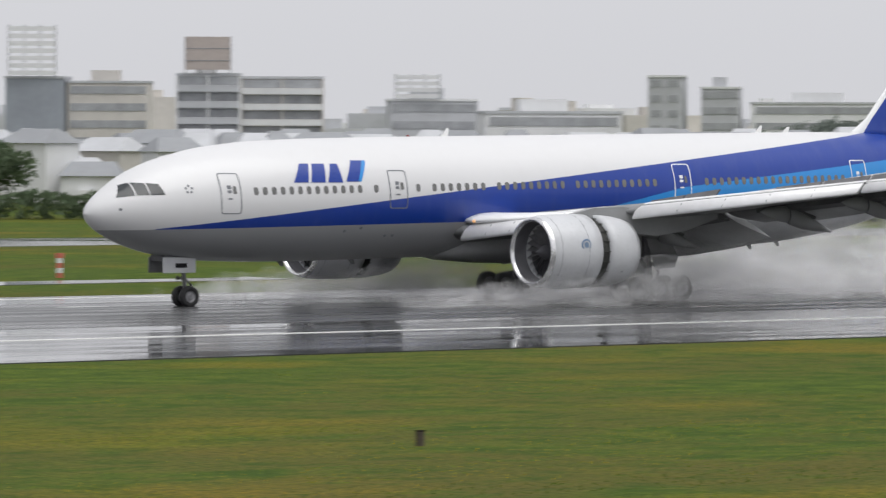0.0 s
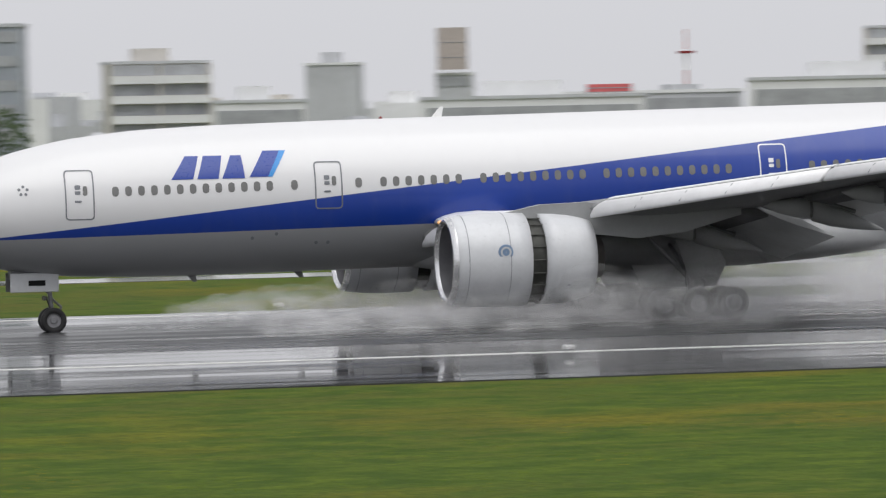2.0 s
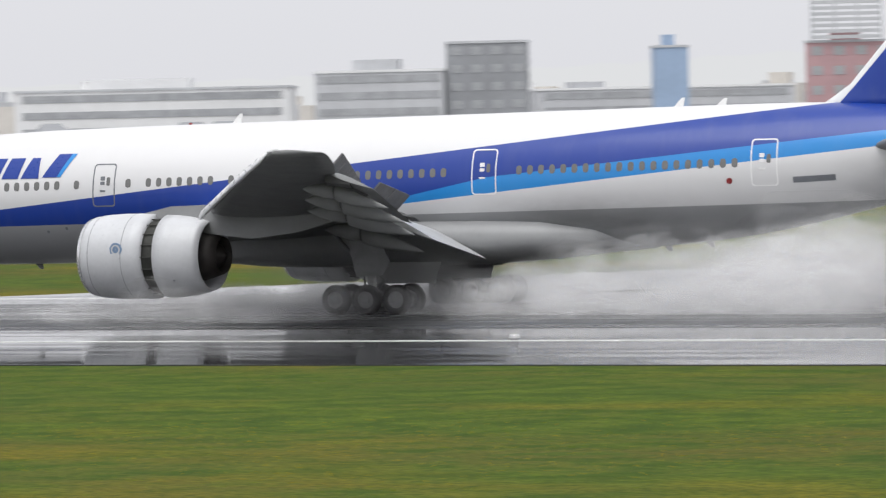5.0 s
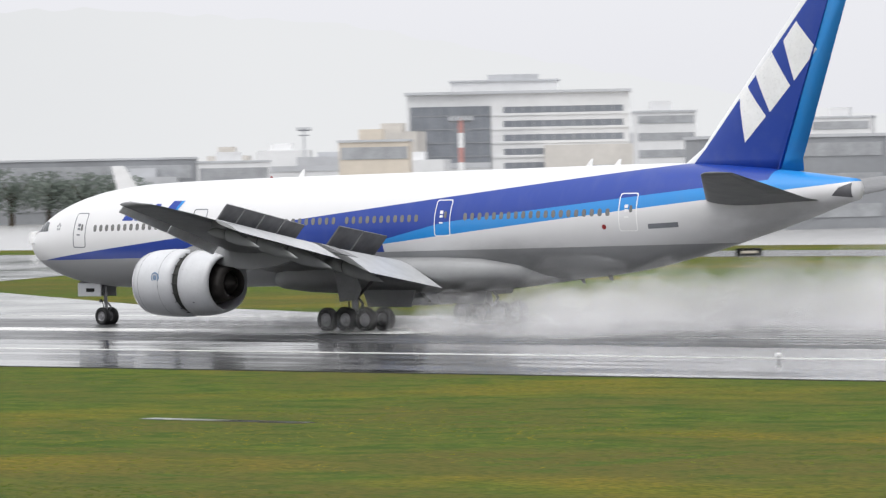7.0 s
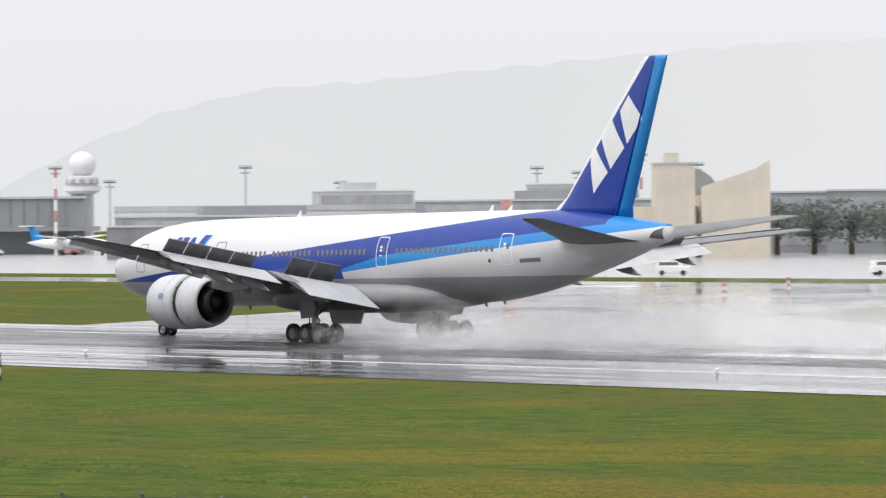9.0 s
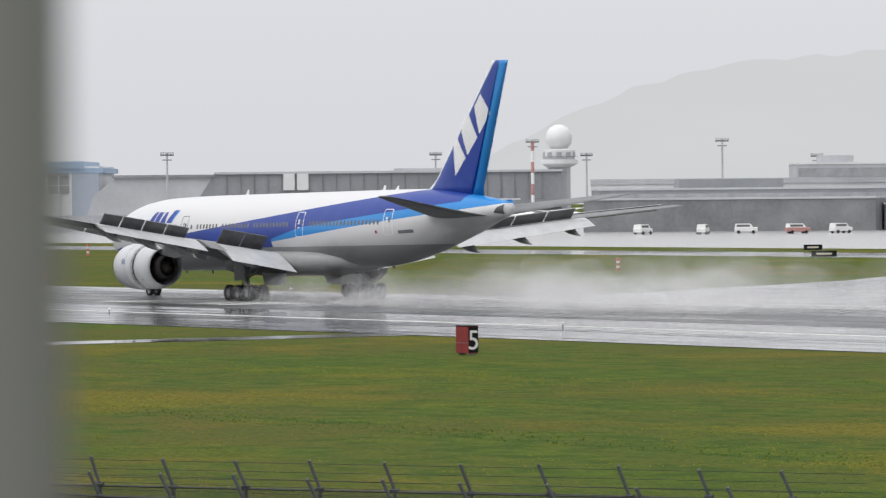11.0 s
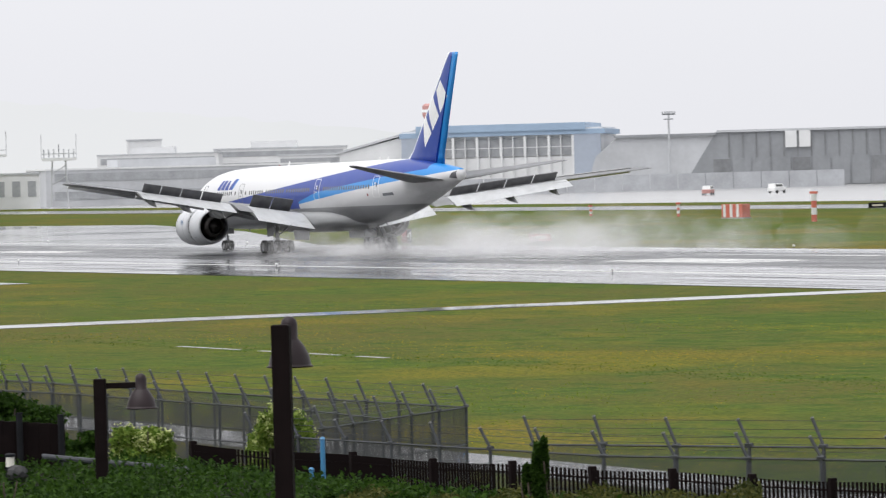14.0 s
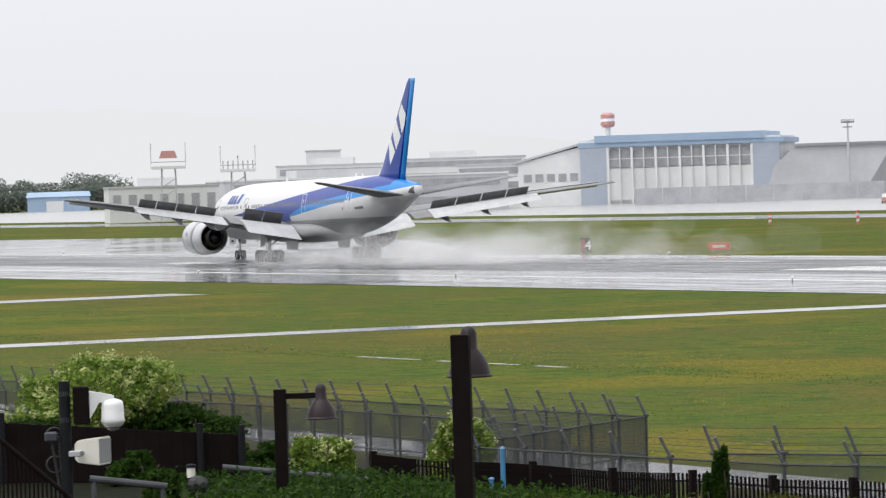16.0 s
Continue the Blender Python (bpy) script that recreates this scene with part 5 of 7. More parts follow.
def blue_hangar():
    mid, dist = 63.4, 1300.0
    h = thing("blue_hangar", "pale hangar with a blue roof and blue corner piers", "hangar", spread(mid, dist), mid - 6, "hangars")
    w = 26.5
    part("wall", boxed(-w, w, 1, 50, 0, 17.0), M_B["pale"], h)
    part("roof", boxed(-w + 4, w - 4, -1, 50, 16.4, 18.3), M_B["eaves"], h, "pale blue sheet roof")
    part("roof_edge", boxed(-w - 0.5, w + 1.2, -0.6, 49, 15.2, 16.5), M_B["eaves"], h)
    for x0, x1 in ((-w, -w + 7.4), (w - 7.4, w)):
        part("corner_pier", boxed(x0, x1, -0.5, 1.0, 0, 15.2), M_B["pier"], h, "blue-grey corner pier")
    for i in range(13):
        x = -w + 7.4 + (2 * w - 14.8) * i / 12
        k = 0.32 if i % 2 == 0 else 0.12
        part("column", boxed(x - k, x + k, -0.6, 1.0, 0, 15.0), M_B["pale"], h)
    for i in range(6):
        x = -w + 7.4 + (2 * w - 14.8) * (i + 0.5) / 6
        part("upper_window", boxed(x - 2.9, x + 2.9, 0.5, 1.2, 9.8, 14.4), M_B["pane"], h)
        part("window_rail", boxed(x - 2.9, x + 2.9, 0.35, 0.5, 11.9, 12.15), M_B["pale"], h)
        part("sliding_door", boxed(x - 3.0, x + 3.0, 0.4, 1.1, 1.0, 9.4), M_B["pale"], h)
    part("annex", loft([[(-w - 17, y, 0), (-w, y, 0), (-w + 4, y, 17.0), (-w, y, 15.6), (-w - 17, y, 11.6)] for y in (2, 40)]), M_B["pale"], h, "pale annex under a sloping roof")
    part("annex_roof", loft([[(-w - 17.6, y, 11.5), (-w + 4, y, 17.0), (-w + 4, y, 17.6), (-w - 17.6, y, 12.1)] for y in (1.5, 40)]), M_B["grey"], h)
    for k in range(5):
        part("annex_window", boxed(-w - 15.5 + k * 3.1, -w - 13.4 + k * 3.1, 1.85, 2.2, 6.6, 8.6), M_B["pane"], h)
    b = thing("grey_hangar", "long grey hangar with slanting pale end and skylights", "hangar", spread(59.6, 1290), 59.6 - 2, "hangars")
    part("wall", loft([[(-38.5, y, 0), (62, y, 0), (62, y, 14.4), (-29, y, 14.9)] for y in (0, 40)]), M_B["dark"], b)
    part("pale_end", loft([[(-64, y, 0), (-38.6, y, 0), (-29.1, y, 14.2), (-55.5, y, 13.8), (-61, y, 9.0)] for y in (0.2, 40)]), M_B["grey"], b)
    part("roof_edge", boxed(-56, -29.2, -0.6, 30, 13.8, 14.5), M_B["dark"], b)
    part("roof_edge", boxed(-29, 62.4, -0.6, 30, 14.5, 15.1), M_B["grey"], b)
    part("skylight", boxed(-11.0, -8.0, -0.7, 0.2, 10.2, 14.5), M_B["pale"], b)
    part("skylight", boxed(-7.4, -4.4, -0.7, 0.2, 10.2, 14.5), M_B["pale"], b)
    for i in range(24):
        part("wall_rib", boxed(-26 + i * 3.6, -25.6 + i * 3.6, -0.2, 0.1, 7.8, 14.4), M_B["under"], b)
    part("roof_step", boxed(18, 36, 4, 30, 14.6, 15.7), M_B["grey"], b)
    part("canopy", boxed(24, 66, -8, 1, 6.0, 7.2), M_B["dark"], b)
    for i in range(17):
        part("bay_door", boxed(-30 + i * 5.2, -25.4 + i * 5.2, -0.25, 0.3, 0.2, 7.5), M_B["dark" if i % 4 else "under"], b)
    f = thing("blast_fence", "low dark blast fence before the hangars", "fence", spread(62.5, 1240), 62.5)
    for i in range(14):
        x = -31 + i * 7.0
        part("panel", loft([[(x, -0.9, 0), (x + 6.8, -0.9, 0), (x + 6.8, 0.3, 0), (x, 0.3, 0)], [(x, 0.0, 4.2), (x + 6.8, 0.0, 4.2), (x + 6.8, 0.4, 4.2), (x, 0.4, 4.2)]]), M_B["fence"], f)
    c = thing("blue_shed", "low pale blue shed before the trees", "shed", spread(70.65, 2000), 70.65)
    part("wall", boxed(-12.6, 12.6, 0, 15, 0, 6.0), M_B["eaves"], c)
    part("roof", loft([[(-13.2, -0.6, 6.0), (13.2, -0.6, 6.0), (13.2, 15.6, 6.0), (-13.2, 15.6, 6.0)], [(-12.6, 6, 8.0), (12.6, 6, 8.0), (12.6, 9, 8.0), (-12.6, 9, 8.0)]]), M_B["eaves"], c)
    part("shutter", boxed(-5, 2, -0.2, 0.1, 0, 4.2), M_B["pale"], c)
    v = thing("viaduct", "long pale elevated road along the terminal", "viaduct", spread(50.5, 1150), 50.5, "terminal")
    part("deck", boxed(-121, 165, 0, 10, 8.2, 10.6), M_B["pale"], v)
    part("parapet", boxed(-121, 165, -0.2, 0.2, 10.6, 11.9), M_B["grey"], v)
    for i in range(23):
        part("pier", boxed(-118 + i * 12.2, -116.4 + i * 12.2, 2, 8, 0, 8.2), M_B["grey"], v)


blue_hangar()


def radome_tower():
    t = thing("radome_tower", "concrete tower carrying a white radar dome", "tower", spread(56.87, 1300), 56.87)
    part("shaft", turned([(0, 3.0), (16.5, 3.0)], n=8, axis="z", caps=True), M_B["grey"], t)
    part("gallery", turned([(15.6, 3.2), (16.6, 4.9), (17.6, 4.9), (17.7, 4.2), (20.2, 4.2), (20.3, 3.4)], n=20, axis="z", caps=True), M_B["pale"], t)
    for i in range(10):
        p = 2 * math.pi * i / 10
        part("gallery_window", boxed(-0.7, 0.7, -4.28, -4.1, 18.3, 19.6), M_B["pane"], t).rotation_euler = (0, 0, p)
    part("gallery_rail", turned([(18.5, 4.85), (18.65, 4.85)], n=20, axis="z", caps=True), M_B["grey"], t)
    part("dome", turned([(-2.8, 2.2), (-1.6, 3.2), (0, 3.6), (1.6, 3.2), (2.7, 2.35), (3.4, 1.1), (3.6, 0.05)], cz=23.4, n=28, axis="z", caps=True), M_B["pale"], t, "white radar dome", True)


radome_tower()


# red paled and greyed to carry the haze over the apron
M_MASTRED = plain("hazed_mast_red", (0.46, 0.24, 0.22), 0.6)


def light_mast(az, el, dist, striped=False):
    top = EYE.z + dist * math.tan(radians(el))
    m = thing("floodlight_mast", "red and white banded apron floodlight mast" if striped else "slim grey apron floodlight mast", "light mast", spread(az, dist), az, "floodlight masts")
    if striped:
        for i in range(8):
            part("pole_section", tube((0, 0, top * i / 8), (0, 0, top * (i + 1) / 8), 0.42, 8), M_MASTRED if i % 2 else M_WHITE, m)
    else:
        part("pole", tube((0, 0, 0), (0, 0, top), 0.36, 8, 0.22), M_B["grey"], m)
    part("crossarm", boxed(-1.7, 1.7, -0.2, 0.2, top - 0.7, top - 0.35), M_B["dark"], m)
    part("crossarm", boxed(-1.2, 1.2, -0.2, 0.2, top - 1.9, top - 1.6), M_B["dark"], m)
    for k in range(6):
        x = -1.5 + 0.6 * k
        part("floodlight", boxed(x - 0.22, x + 0.22, -0.5, 0.2, top - 0.35, top + 0.25), M_B["grey"], m)


service_vehicles()
for az_, el_, d_, s_ in ((54.97, 0.638, 1250, 0), (53.87, 0.448, 1350, 0), (51.57, 0.602, 1250, 0), (51.09, 0.544, 1300, 0), (50.36, 0.748, 1250, 1), (49.70, 0.628, 1250, 0),
                         (44.50, 0.618, 1200, 0), (61.44, 0.529, 1250, 0), (57.18, 0.646, 1250, 1), (58.31, 0.504, 1350, 0), (56.55, 0.481, 1350, 0), (42.67, 0.70, 700, 1)):
    light_mast(az_, el_, d_, bool(s_))


def radars():
    for az, el, red in ((69.36, 0.36, True), (68.55, 0.30, False)):
        z = EYE.z + 1190 * math.tan(radians(el))
        t = thing("radar_platform", "lattice radar platform with a red antenna" if red else "grey lattice platform with upright aerials", "radar", spread(az, 1190), az, "radar platforms")
        for x in (-1.6, 1.6):
            for y in (-1.6, 1.6):
                part("leg", tube((x * 1.3, y * 1.3, 0), (x, y, z - 3), 0.2, 6), M_B["grey"], t)
        for k in range(3):
            part("brace", tube((-2, -1.7, k * 2.6 + 3), (1.9, -1.7, k * 2.6 + 5.4), 0.12, 5), M_B["grey"], t)
        part("deck", boxed(-4.2, 4.2, -3, 3, z - 3, z - 2.3), M_B["pale"], t)
        part("rail", boxed(-4.2, 4.2, -3.05, -2.95, z - 1.4, z - 1.2), M_B["grey"], t)
        for x in (-4.2, 4.2):
            part("rod", tube((x, 0, z - 2.4), (x, 0, z + 3.4), 0.1, 5), M_B["grey"], t)
        if red:
            part("antenna", loft([[(-2.2, y, z - 0.4), (2.2, y, z - 0.4), (1.6, y, z + 1.4), (-1.6, y, z + 1.4)] for y in (-0.5, 0.4)]), M_MASTRED, t, "red radar antenna")
        else:
            for k in range(7):
                part("aerial_rod", tube((-3.6 + k * 1.2, 0, z - 2.4), (-3.6 + k * 1.2, 0, z - 0.2 + (1.2 if k == 3 else 0)), 0.12, 5), M_B["dark"], t)
    t = thing("radar_pole", "pole with a red and white drum head", "radar", spread(64.225, 1340), 64.2)
    part("pole", tube((0, 0, 0), (0, 0, 21.5), 0.7, 10), M_B["pale"], t)
    part("drum", turned([(20.8, 1.5), (21.6, 1.9), (24.2, 1.9), (24.8, 1.2)], n=16, axis="z", caps=True), M_MASTRED, t, "red drum head")
    part("drum_band", turned([(22.4, 1.95), (23.2, 1.95)], n=16, axis="z"), M_WHITE, t)
    t = thing("lattice_mast", "red and white lattice radio mast", "mast", spread(-16.55, 1200), -16.55)
    for i in range(6):
        part("mast_section", tube((0, 0, 5 * i), (0, 0, 5 * i + 5), 0.9 - 0.1 * i, 4, 0.8 - 0.1 * i), M_MASTRED if i % 2 else M_WHITE, t)
    part("platform", boxed(-2, 2, -2, 2, 24, 24.6), M_RED, t)


radars()


def parked_jet(az, dist, heading, length, tail, label, prop=False):
    tail_at = spread(az, dist)
    way = Vector((math.cos(radians(heading)), math.sin(radians(heading)), 0))
    j = thing("parked_aircraft", label, "airplane", tuple(tail_at - way * length), heading, "parked aircraft")
    r = length * 0.052
    zc = r * 2.0
    prof = [(0, 0.05), (0.03, 0.5), (0.08, 0.85), (0.16, 1), (0.65, 1), (0.82, 0.75), (0.95, 0.35), (1, 0.12)]
    part("fuselage", loft([[(u * length, k * r * math.cos(p), zc + (0.35 * r * max(0, u - 0.6) * 2) + k * r * math.sin(p)) for p in np.linspace(0, 2 * math.pi, 20, endpoint=False)] for u, k in prof]), M_WHITE, j, smooth=True)
    fh = length * (0.12 if prop else 0.19)
    part("fin", loft([[(length * 0.80, -0.25, zc + r * 0.7), (length * 0.95, -0.25, zc + r * 0.7), (length * 0.95, 0.25, zc + r * 0.7), (length * 0.80, 0.25, zc + r * 0.7)],
                      [(length * 0.93, -0.1, zc + r + fh), (length * 1.0, -0.1, zc + r + fh), (length * 1.0, 0.1, zc + r + fh), (length * 0.93, 0.1, zc + r + fh)]]), tail, j)
    wz = zc + r * 0.8 if prop else zc - r * 0.5
    for s in (-1, 1):
        part("wing", loft([[(length * 0.36, s * r * 0.8, wz), (length * 0.54, s * r * 0.8, wz), (length * 0.54, s * r * 0.8, wz + 0.4), (length * 0.36, s * r * 0.8, wz + 0.4)],
                           [(length * (0.42 if prop else 0.56), s * length * 0.45, wz + 1), (length * (0.5 if prop else 0.62), s * length * 0.45, wz + 1), (length * (0.5 if prop else 0.62), s * length * 0.45, wz + 1.15), (length * (0.42 if prop else 0.56), s * length * 0.45, wz + 1.15)]]), M_WHITE, j)
        part("engine", turned([(0, 0.3), (0.3, 0.9), (3.2, 0.9), (4.4, 0.4)], length * 0.36, s * length * 0.15, wz - 0.6, 14, caps=True), M_WHITE, j)
        part("main_wheel", turned([(-0.2, 0.5), (0.2, 0.5)], length * 0.5, s * r * 1.6, 0.5, 12, "y", caps=True), M_BLACK, j)
        part("gear_leg", tube((length * 0.5, s * r * 1.4, 0.5), (length * 0.5, s * r, zc - r * 0.4), 0.12), M_STEEL, j)
    zt = zc + r + fh if prop else zc + r * 0.4
    part("tailplane", boxed(length * 0.93, length * 1.0, -length * 0.13, length * 0.13, zt - 0.2, zt + 0.1), M_WHITE, j)
    part("nose_wheel", turned([(-0.2, 0.4), (0.2, 0.4)], length * 0.08, 0, 0.4, 12, "y", caps=True), M_BLACK, j)
    part("nose_leg", tube((length * 0.08, 0, 0.4), (length * 0.08, 0, zc - r * 0.8), 0.1), M_STEEL, j)


parked_jet(57.5, 1240, 195, 27, M_CYANMARK, "white high-wing turboprop airliner parked before the hangar", True)
parked_jet(15.95, 760, 150, 52, M_BLUEMARK, "parked jet showing its blue tail fin")
parked_jet(52.0, 900, 190, 34, M_MASTRED, "white parked jet with a haze-paled red tail")
parked_jet(46.75, 900, 240, 34, M_WHITE, "white parked jet on the wet apron")


def trees_and_hills():
    hedge_row("hedge", -32.5, -47, 516, 3, 0, 3.2, 9000, 0.45, M_FARLEAF, "dark clipped hedge along the airfield edge", 3)
    hedge_row("hedge", 72.4, 69.9, 2040, 10, 0, 10.5, 10000, 1.0, M_HAZELEAF, "undergrowth below the far trees, its colour paled for haze", 14)
    k = 0
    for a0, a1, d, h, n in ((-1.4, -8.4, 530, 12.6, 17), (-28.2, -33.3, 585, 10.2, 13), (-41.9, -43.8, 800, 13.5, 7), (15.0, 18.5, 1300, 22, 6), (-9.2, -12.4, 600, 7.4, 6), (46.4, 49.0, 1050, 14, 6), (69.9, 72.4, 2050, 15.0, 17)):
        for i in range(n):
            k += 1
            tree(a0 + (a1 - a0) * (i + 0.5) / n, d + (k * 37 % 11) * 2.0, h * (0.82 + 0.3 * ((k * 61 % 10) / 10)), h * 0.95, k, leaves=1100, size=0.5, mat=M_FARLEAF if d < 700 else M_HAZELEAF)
    # far hill, a plain glowing backdrop with the haze in its colour
    bm = bmesh.new()
    prof = [(9, 0.0), (12, 0.3), (15, 0.6), (18, 0.82), (21, 0.8), (24, 0.66), (28, 0.6), (34, 0.55), (38, 0.7), (41, 1.3), (44, 1.95), (47, 2.2), (48.7, 2.17), (50.5, 2.02), (52.6, 1.82), (53.6, 1.72), (54.8, 1.64), (55.9, 1.36), (56.46, 1.12), (56.86, 0.96), (57.12, 0.8), (57.52, 0.58), (57.86, 0.42), (58.3, 0.3), (59.4, 0.15), (61, 0.12), (64, 0.35), (67, 0.7), (70, 1.0), (73, 1.0), (77, 0.5)]
    dist = 4300
    azs = np.linspace(9, 77, 380)
    el = np.interp(azs, [p[0] for p in prof], [p[1] for p in prof]) + 0.02 * np.sin(azs * 9) + 0.012 * np.sin(azs * 23 + 1)
    top = [spread(a, dist + 300, EYE.z + dist * math.tan(radians(e))) for a, e in zip(azs, el)]
    low = [spread(a, dist, -2) for a in azs]
    vt, vl = [bm.verts.new(p) for p in top], [bm.verts.new(p) for p in low]
    for i in range(len(azs) - 1):
        bm.faces.new((vl[i], vl[i + 1], vt[i + 1], vt[i]))
    single("backdrop", bm, M_HILL, "pale wooded hill, haze and low cloud painted into its glow", "hill", kind="structure")


def hill_material():
    m, nt, b = material("haze_painted_hill")
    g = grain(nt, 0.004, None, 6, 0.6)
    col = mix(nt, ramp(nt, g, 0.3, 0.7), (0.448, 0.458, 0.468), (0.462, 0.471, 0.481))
    # low cloud painted in: the colour fades to the sky tone at both ends
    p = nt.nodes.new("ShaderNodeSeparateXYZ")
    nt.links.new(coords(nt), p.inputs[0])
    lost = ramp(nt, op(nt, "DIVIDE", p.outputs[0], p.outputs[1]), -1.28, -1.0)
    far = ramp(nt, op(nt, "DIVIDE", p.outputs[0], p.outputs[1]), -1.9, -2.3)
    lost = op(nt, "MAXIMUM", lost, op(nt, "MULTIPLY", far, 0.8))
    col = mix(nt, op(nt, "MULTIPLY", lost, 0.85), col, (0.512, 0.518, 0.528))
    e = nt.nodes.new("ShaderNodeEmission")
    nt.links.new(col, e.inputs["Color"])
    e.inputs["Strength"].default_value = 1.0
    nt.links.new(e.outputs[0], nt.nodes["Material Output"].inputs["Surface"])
    return m


M_HILL = hill_material()
trees_and_hills()


# ---------------------------------------------------------------- terrace slope, fences and planting before the airfield
PICKET = [(50, 82), (56, 87.5), (59.6, 92.6), (63.85, 101), (66.35, 107.8), (67.13, 111), (72, 120), (86, 135)]


def near(az, dist, z=0.0):
    """As spread(), from where the camera stands late in the clip."""
    return spread(az, dist, z) + Vector((0.047, 0.081, 0))


def picket_dist(az):
    return lerp(PICKET, az, 1)


def bank(az, d):
    """Height of the planted bank under the terrace."""
    p = picket_dist(az)
    z = float(np.interp(d, [0, 50, p - 27, p - 2, p + 5], [3.6, 3.5, 3.2, 1.0, -0.25]))
    k = min(1, max(0, (az - 51) / 7))
    return -0.25 + (z + 0.25) * k * k * (3 - 2 * k)


def slope():
    bm = bmesh.new()
    azs = np.linspace(50.5, 86, 60)
    ds = np.concatenate([np.linspace(14, 50, 5), np.linspace(55, 145, 40)])
    g = [[bm.verts.new(near(a, d, bank(a, d) + 0.06 * noise.noise(Vector((a, d * 0.3, 0))))) for d in ds] for a in azs]
    for i in range(len(azs) - 1):
        for j in range(len(ds) - 1):
            bm.faces.new((g[i][j], g[i][j + 1], g[i + 1][j + 1], g[i + 1][j]))
    bmesh.ops.recalc_face_normals(bm, faces=bm.faces)
    single("bank", bm, M_SOIL, "planted earth bank below the terrace", "bank", kind="structure", smooth=True)


slope()
slab("road", rect(-245, -88, 58.3, 61.7), 0.03, M_TAXI, "wet perimeter road inside the fence", "road")
for x0_, x1_ in ((-214, -207), (-204.5, -196), (-194, -191)):
    slab("ditch", rect(x0_, x1_, 89.82, 90.12), 0.02, M_CONCRETE, "wet concrete drain across the grass", "drain")
slab("puddle_strip", rect(-126, -118, 119.6, 120.4), 0.02, M_TAXI, "narrow standing water in the grass", "puddle")


def link_material():
    m, nt, b = material("chain_link")
    b.inputs["Base Color"].default_value = (0.04, 0.042, 0.046, 1)
    b.inputs["Roughness"].default_value = 0.6
    v = coords(nt, (1, 1, 1))
    s = nt.nodes.new("ShaderNodeSeparateXYZ")
    nt.links.new(v, s.inputs[0])
    cells = []
    for sign in (1, -1):
        u = op(nt, "MULTIPLY_ADD", s.outputs[2], sign, s.outputs[0])
        cells.append(op(nt, "LESS_THAN", op(nt, "FRACT", op(nt, "MULTIPLY", u, 14.0), 0.0), 0.16))
    wire = op(nt, "MAXIMUM", cells[0], cells[1])
    tr = nt.nodes.new("ShaderNodeBsdfTransparent")
    mx = nt.nodes.new("ShaderNodeMixShader")
    nt.links.new(wire, mx.inputs[0])
    nt.links.new(tr.outputs[0], mx.inputs[1])
    nt.links.new(b.outputs[0], mx.inputs[2])
    nt.links.new(mx.outputs[0], nt.nodes["Material Output"].inputs["Surface"])
    return m


M_LINK = link_material()


def security_fence(points, spacing, height, tip, label):
    """A chain-link fence with leaning arms along a line of plan points."""
    f = thing("security_fence", label, "fence", (0, 0, 0), 0, "airfield fences")
    ps = [Vector((x, y, 0)) for x, y in points]
    r = random.Random(len(points))
    lean = Vector((-0.88, -0.47, 0)) * 0.26
    for p0, p1 in zip(ps, ps[1:]):
        along = (p1 - p0)
        n = max(1, round(along.length / spacing))
        way = along.normalized()
        for i in range(n):
            p = p0 + along * (i / n)
            h = height + r.uniform(-0.03, 0.03)
            top = p + Vector((r.uniform(-0.02, 0.02), r.uniform(-0.02, 0.02), h))
            end = p + lean + Vector((0, 0, tip + r.uniform(-0.03, 0.04)))
            part("post", tube(p, top, 0.042, 7), M_GALV, f)
            part("arm", tube(top, end, 0.036, 7), M_GALV, f)
            part("arm_cap", tube(end, end + (end - top).normalized() * 0.03, 0.04, 7), M_STEEL, f)
            part("clamp", tube(top - way * 0.09, top + way * 0.09, 0.05, 6), M_GALV, f)
        for z in (height - 0.02, height * 0.5):
            part("rail", tube(p0 + Vector((0, 0, z)), p1 + Vector((0, 0, z)), 0.026, 5), M_GALV, f)
        for k in (0.3, 0.62, 0.95):
            up = Vector((0, 0, height + (tip - height) * k)) + lean * k
            part("barbed_wire", tube(p0 + up, p1 + up, 0.007, 3), M_GALV, f)
        bm = bmesh.new()
        box(bm, 0, along.length, -0.003, 0.003, 0.02, height)
        o = part("mesh_panel", bm, M_LINK, f, "fine chain-link mesh")
        o.matrix_local = Matrix.Translation(p0) @ Matrix.Rotation(math.atan2(way.y, way.x), 4, "Z")


security_fence([(-196, 52.0), (-158, 53.2), (-137, 54.3), (-114.3, 56.1), (-107.0, 47.9)], 1.8, 1.98, 2.5, "tall galvanised chain-link fence turning back at a corner")
security_fence([(-190, 48.6), (-147.2, 50.5), (-131, 52.0), (-116.3, 52.6), (-110.6, 52.2)], 1.8, 1.98, 2.46, "second galvanised chain-link fence beside the first, with leaning arms")
security_fence([(-97.8, 49.7), (-88.4, 55.4), (-80.5, 60.2)], 1.74, 1.98, 2.56, "galvanised chain-link fence along the wet perimeter road")
security_fence([(-107.0, 46.9), (-97, 48.2), (-92.8, 48.8), (-84.6, 53.0), (-77.5, 56.9)], 1.95, 1.98, 2.44, "galvanised chain-link fence between the pickets and the perimeter road")


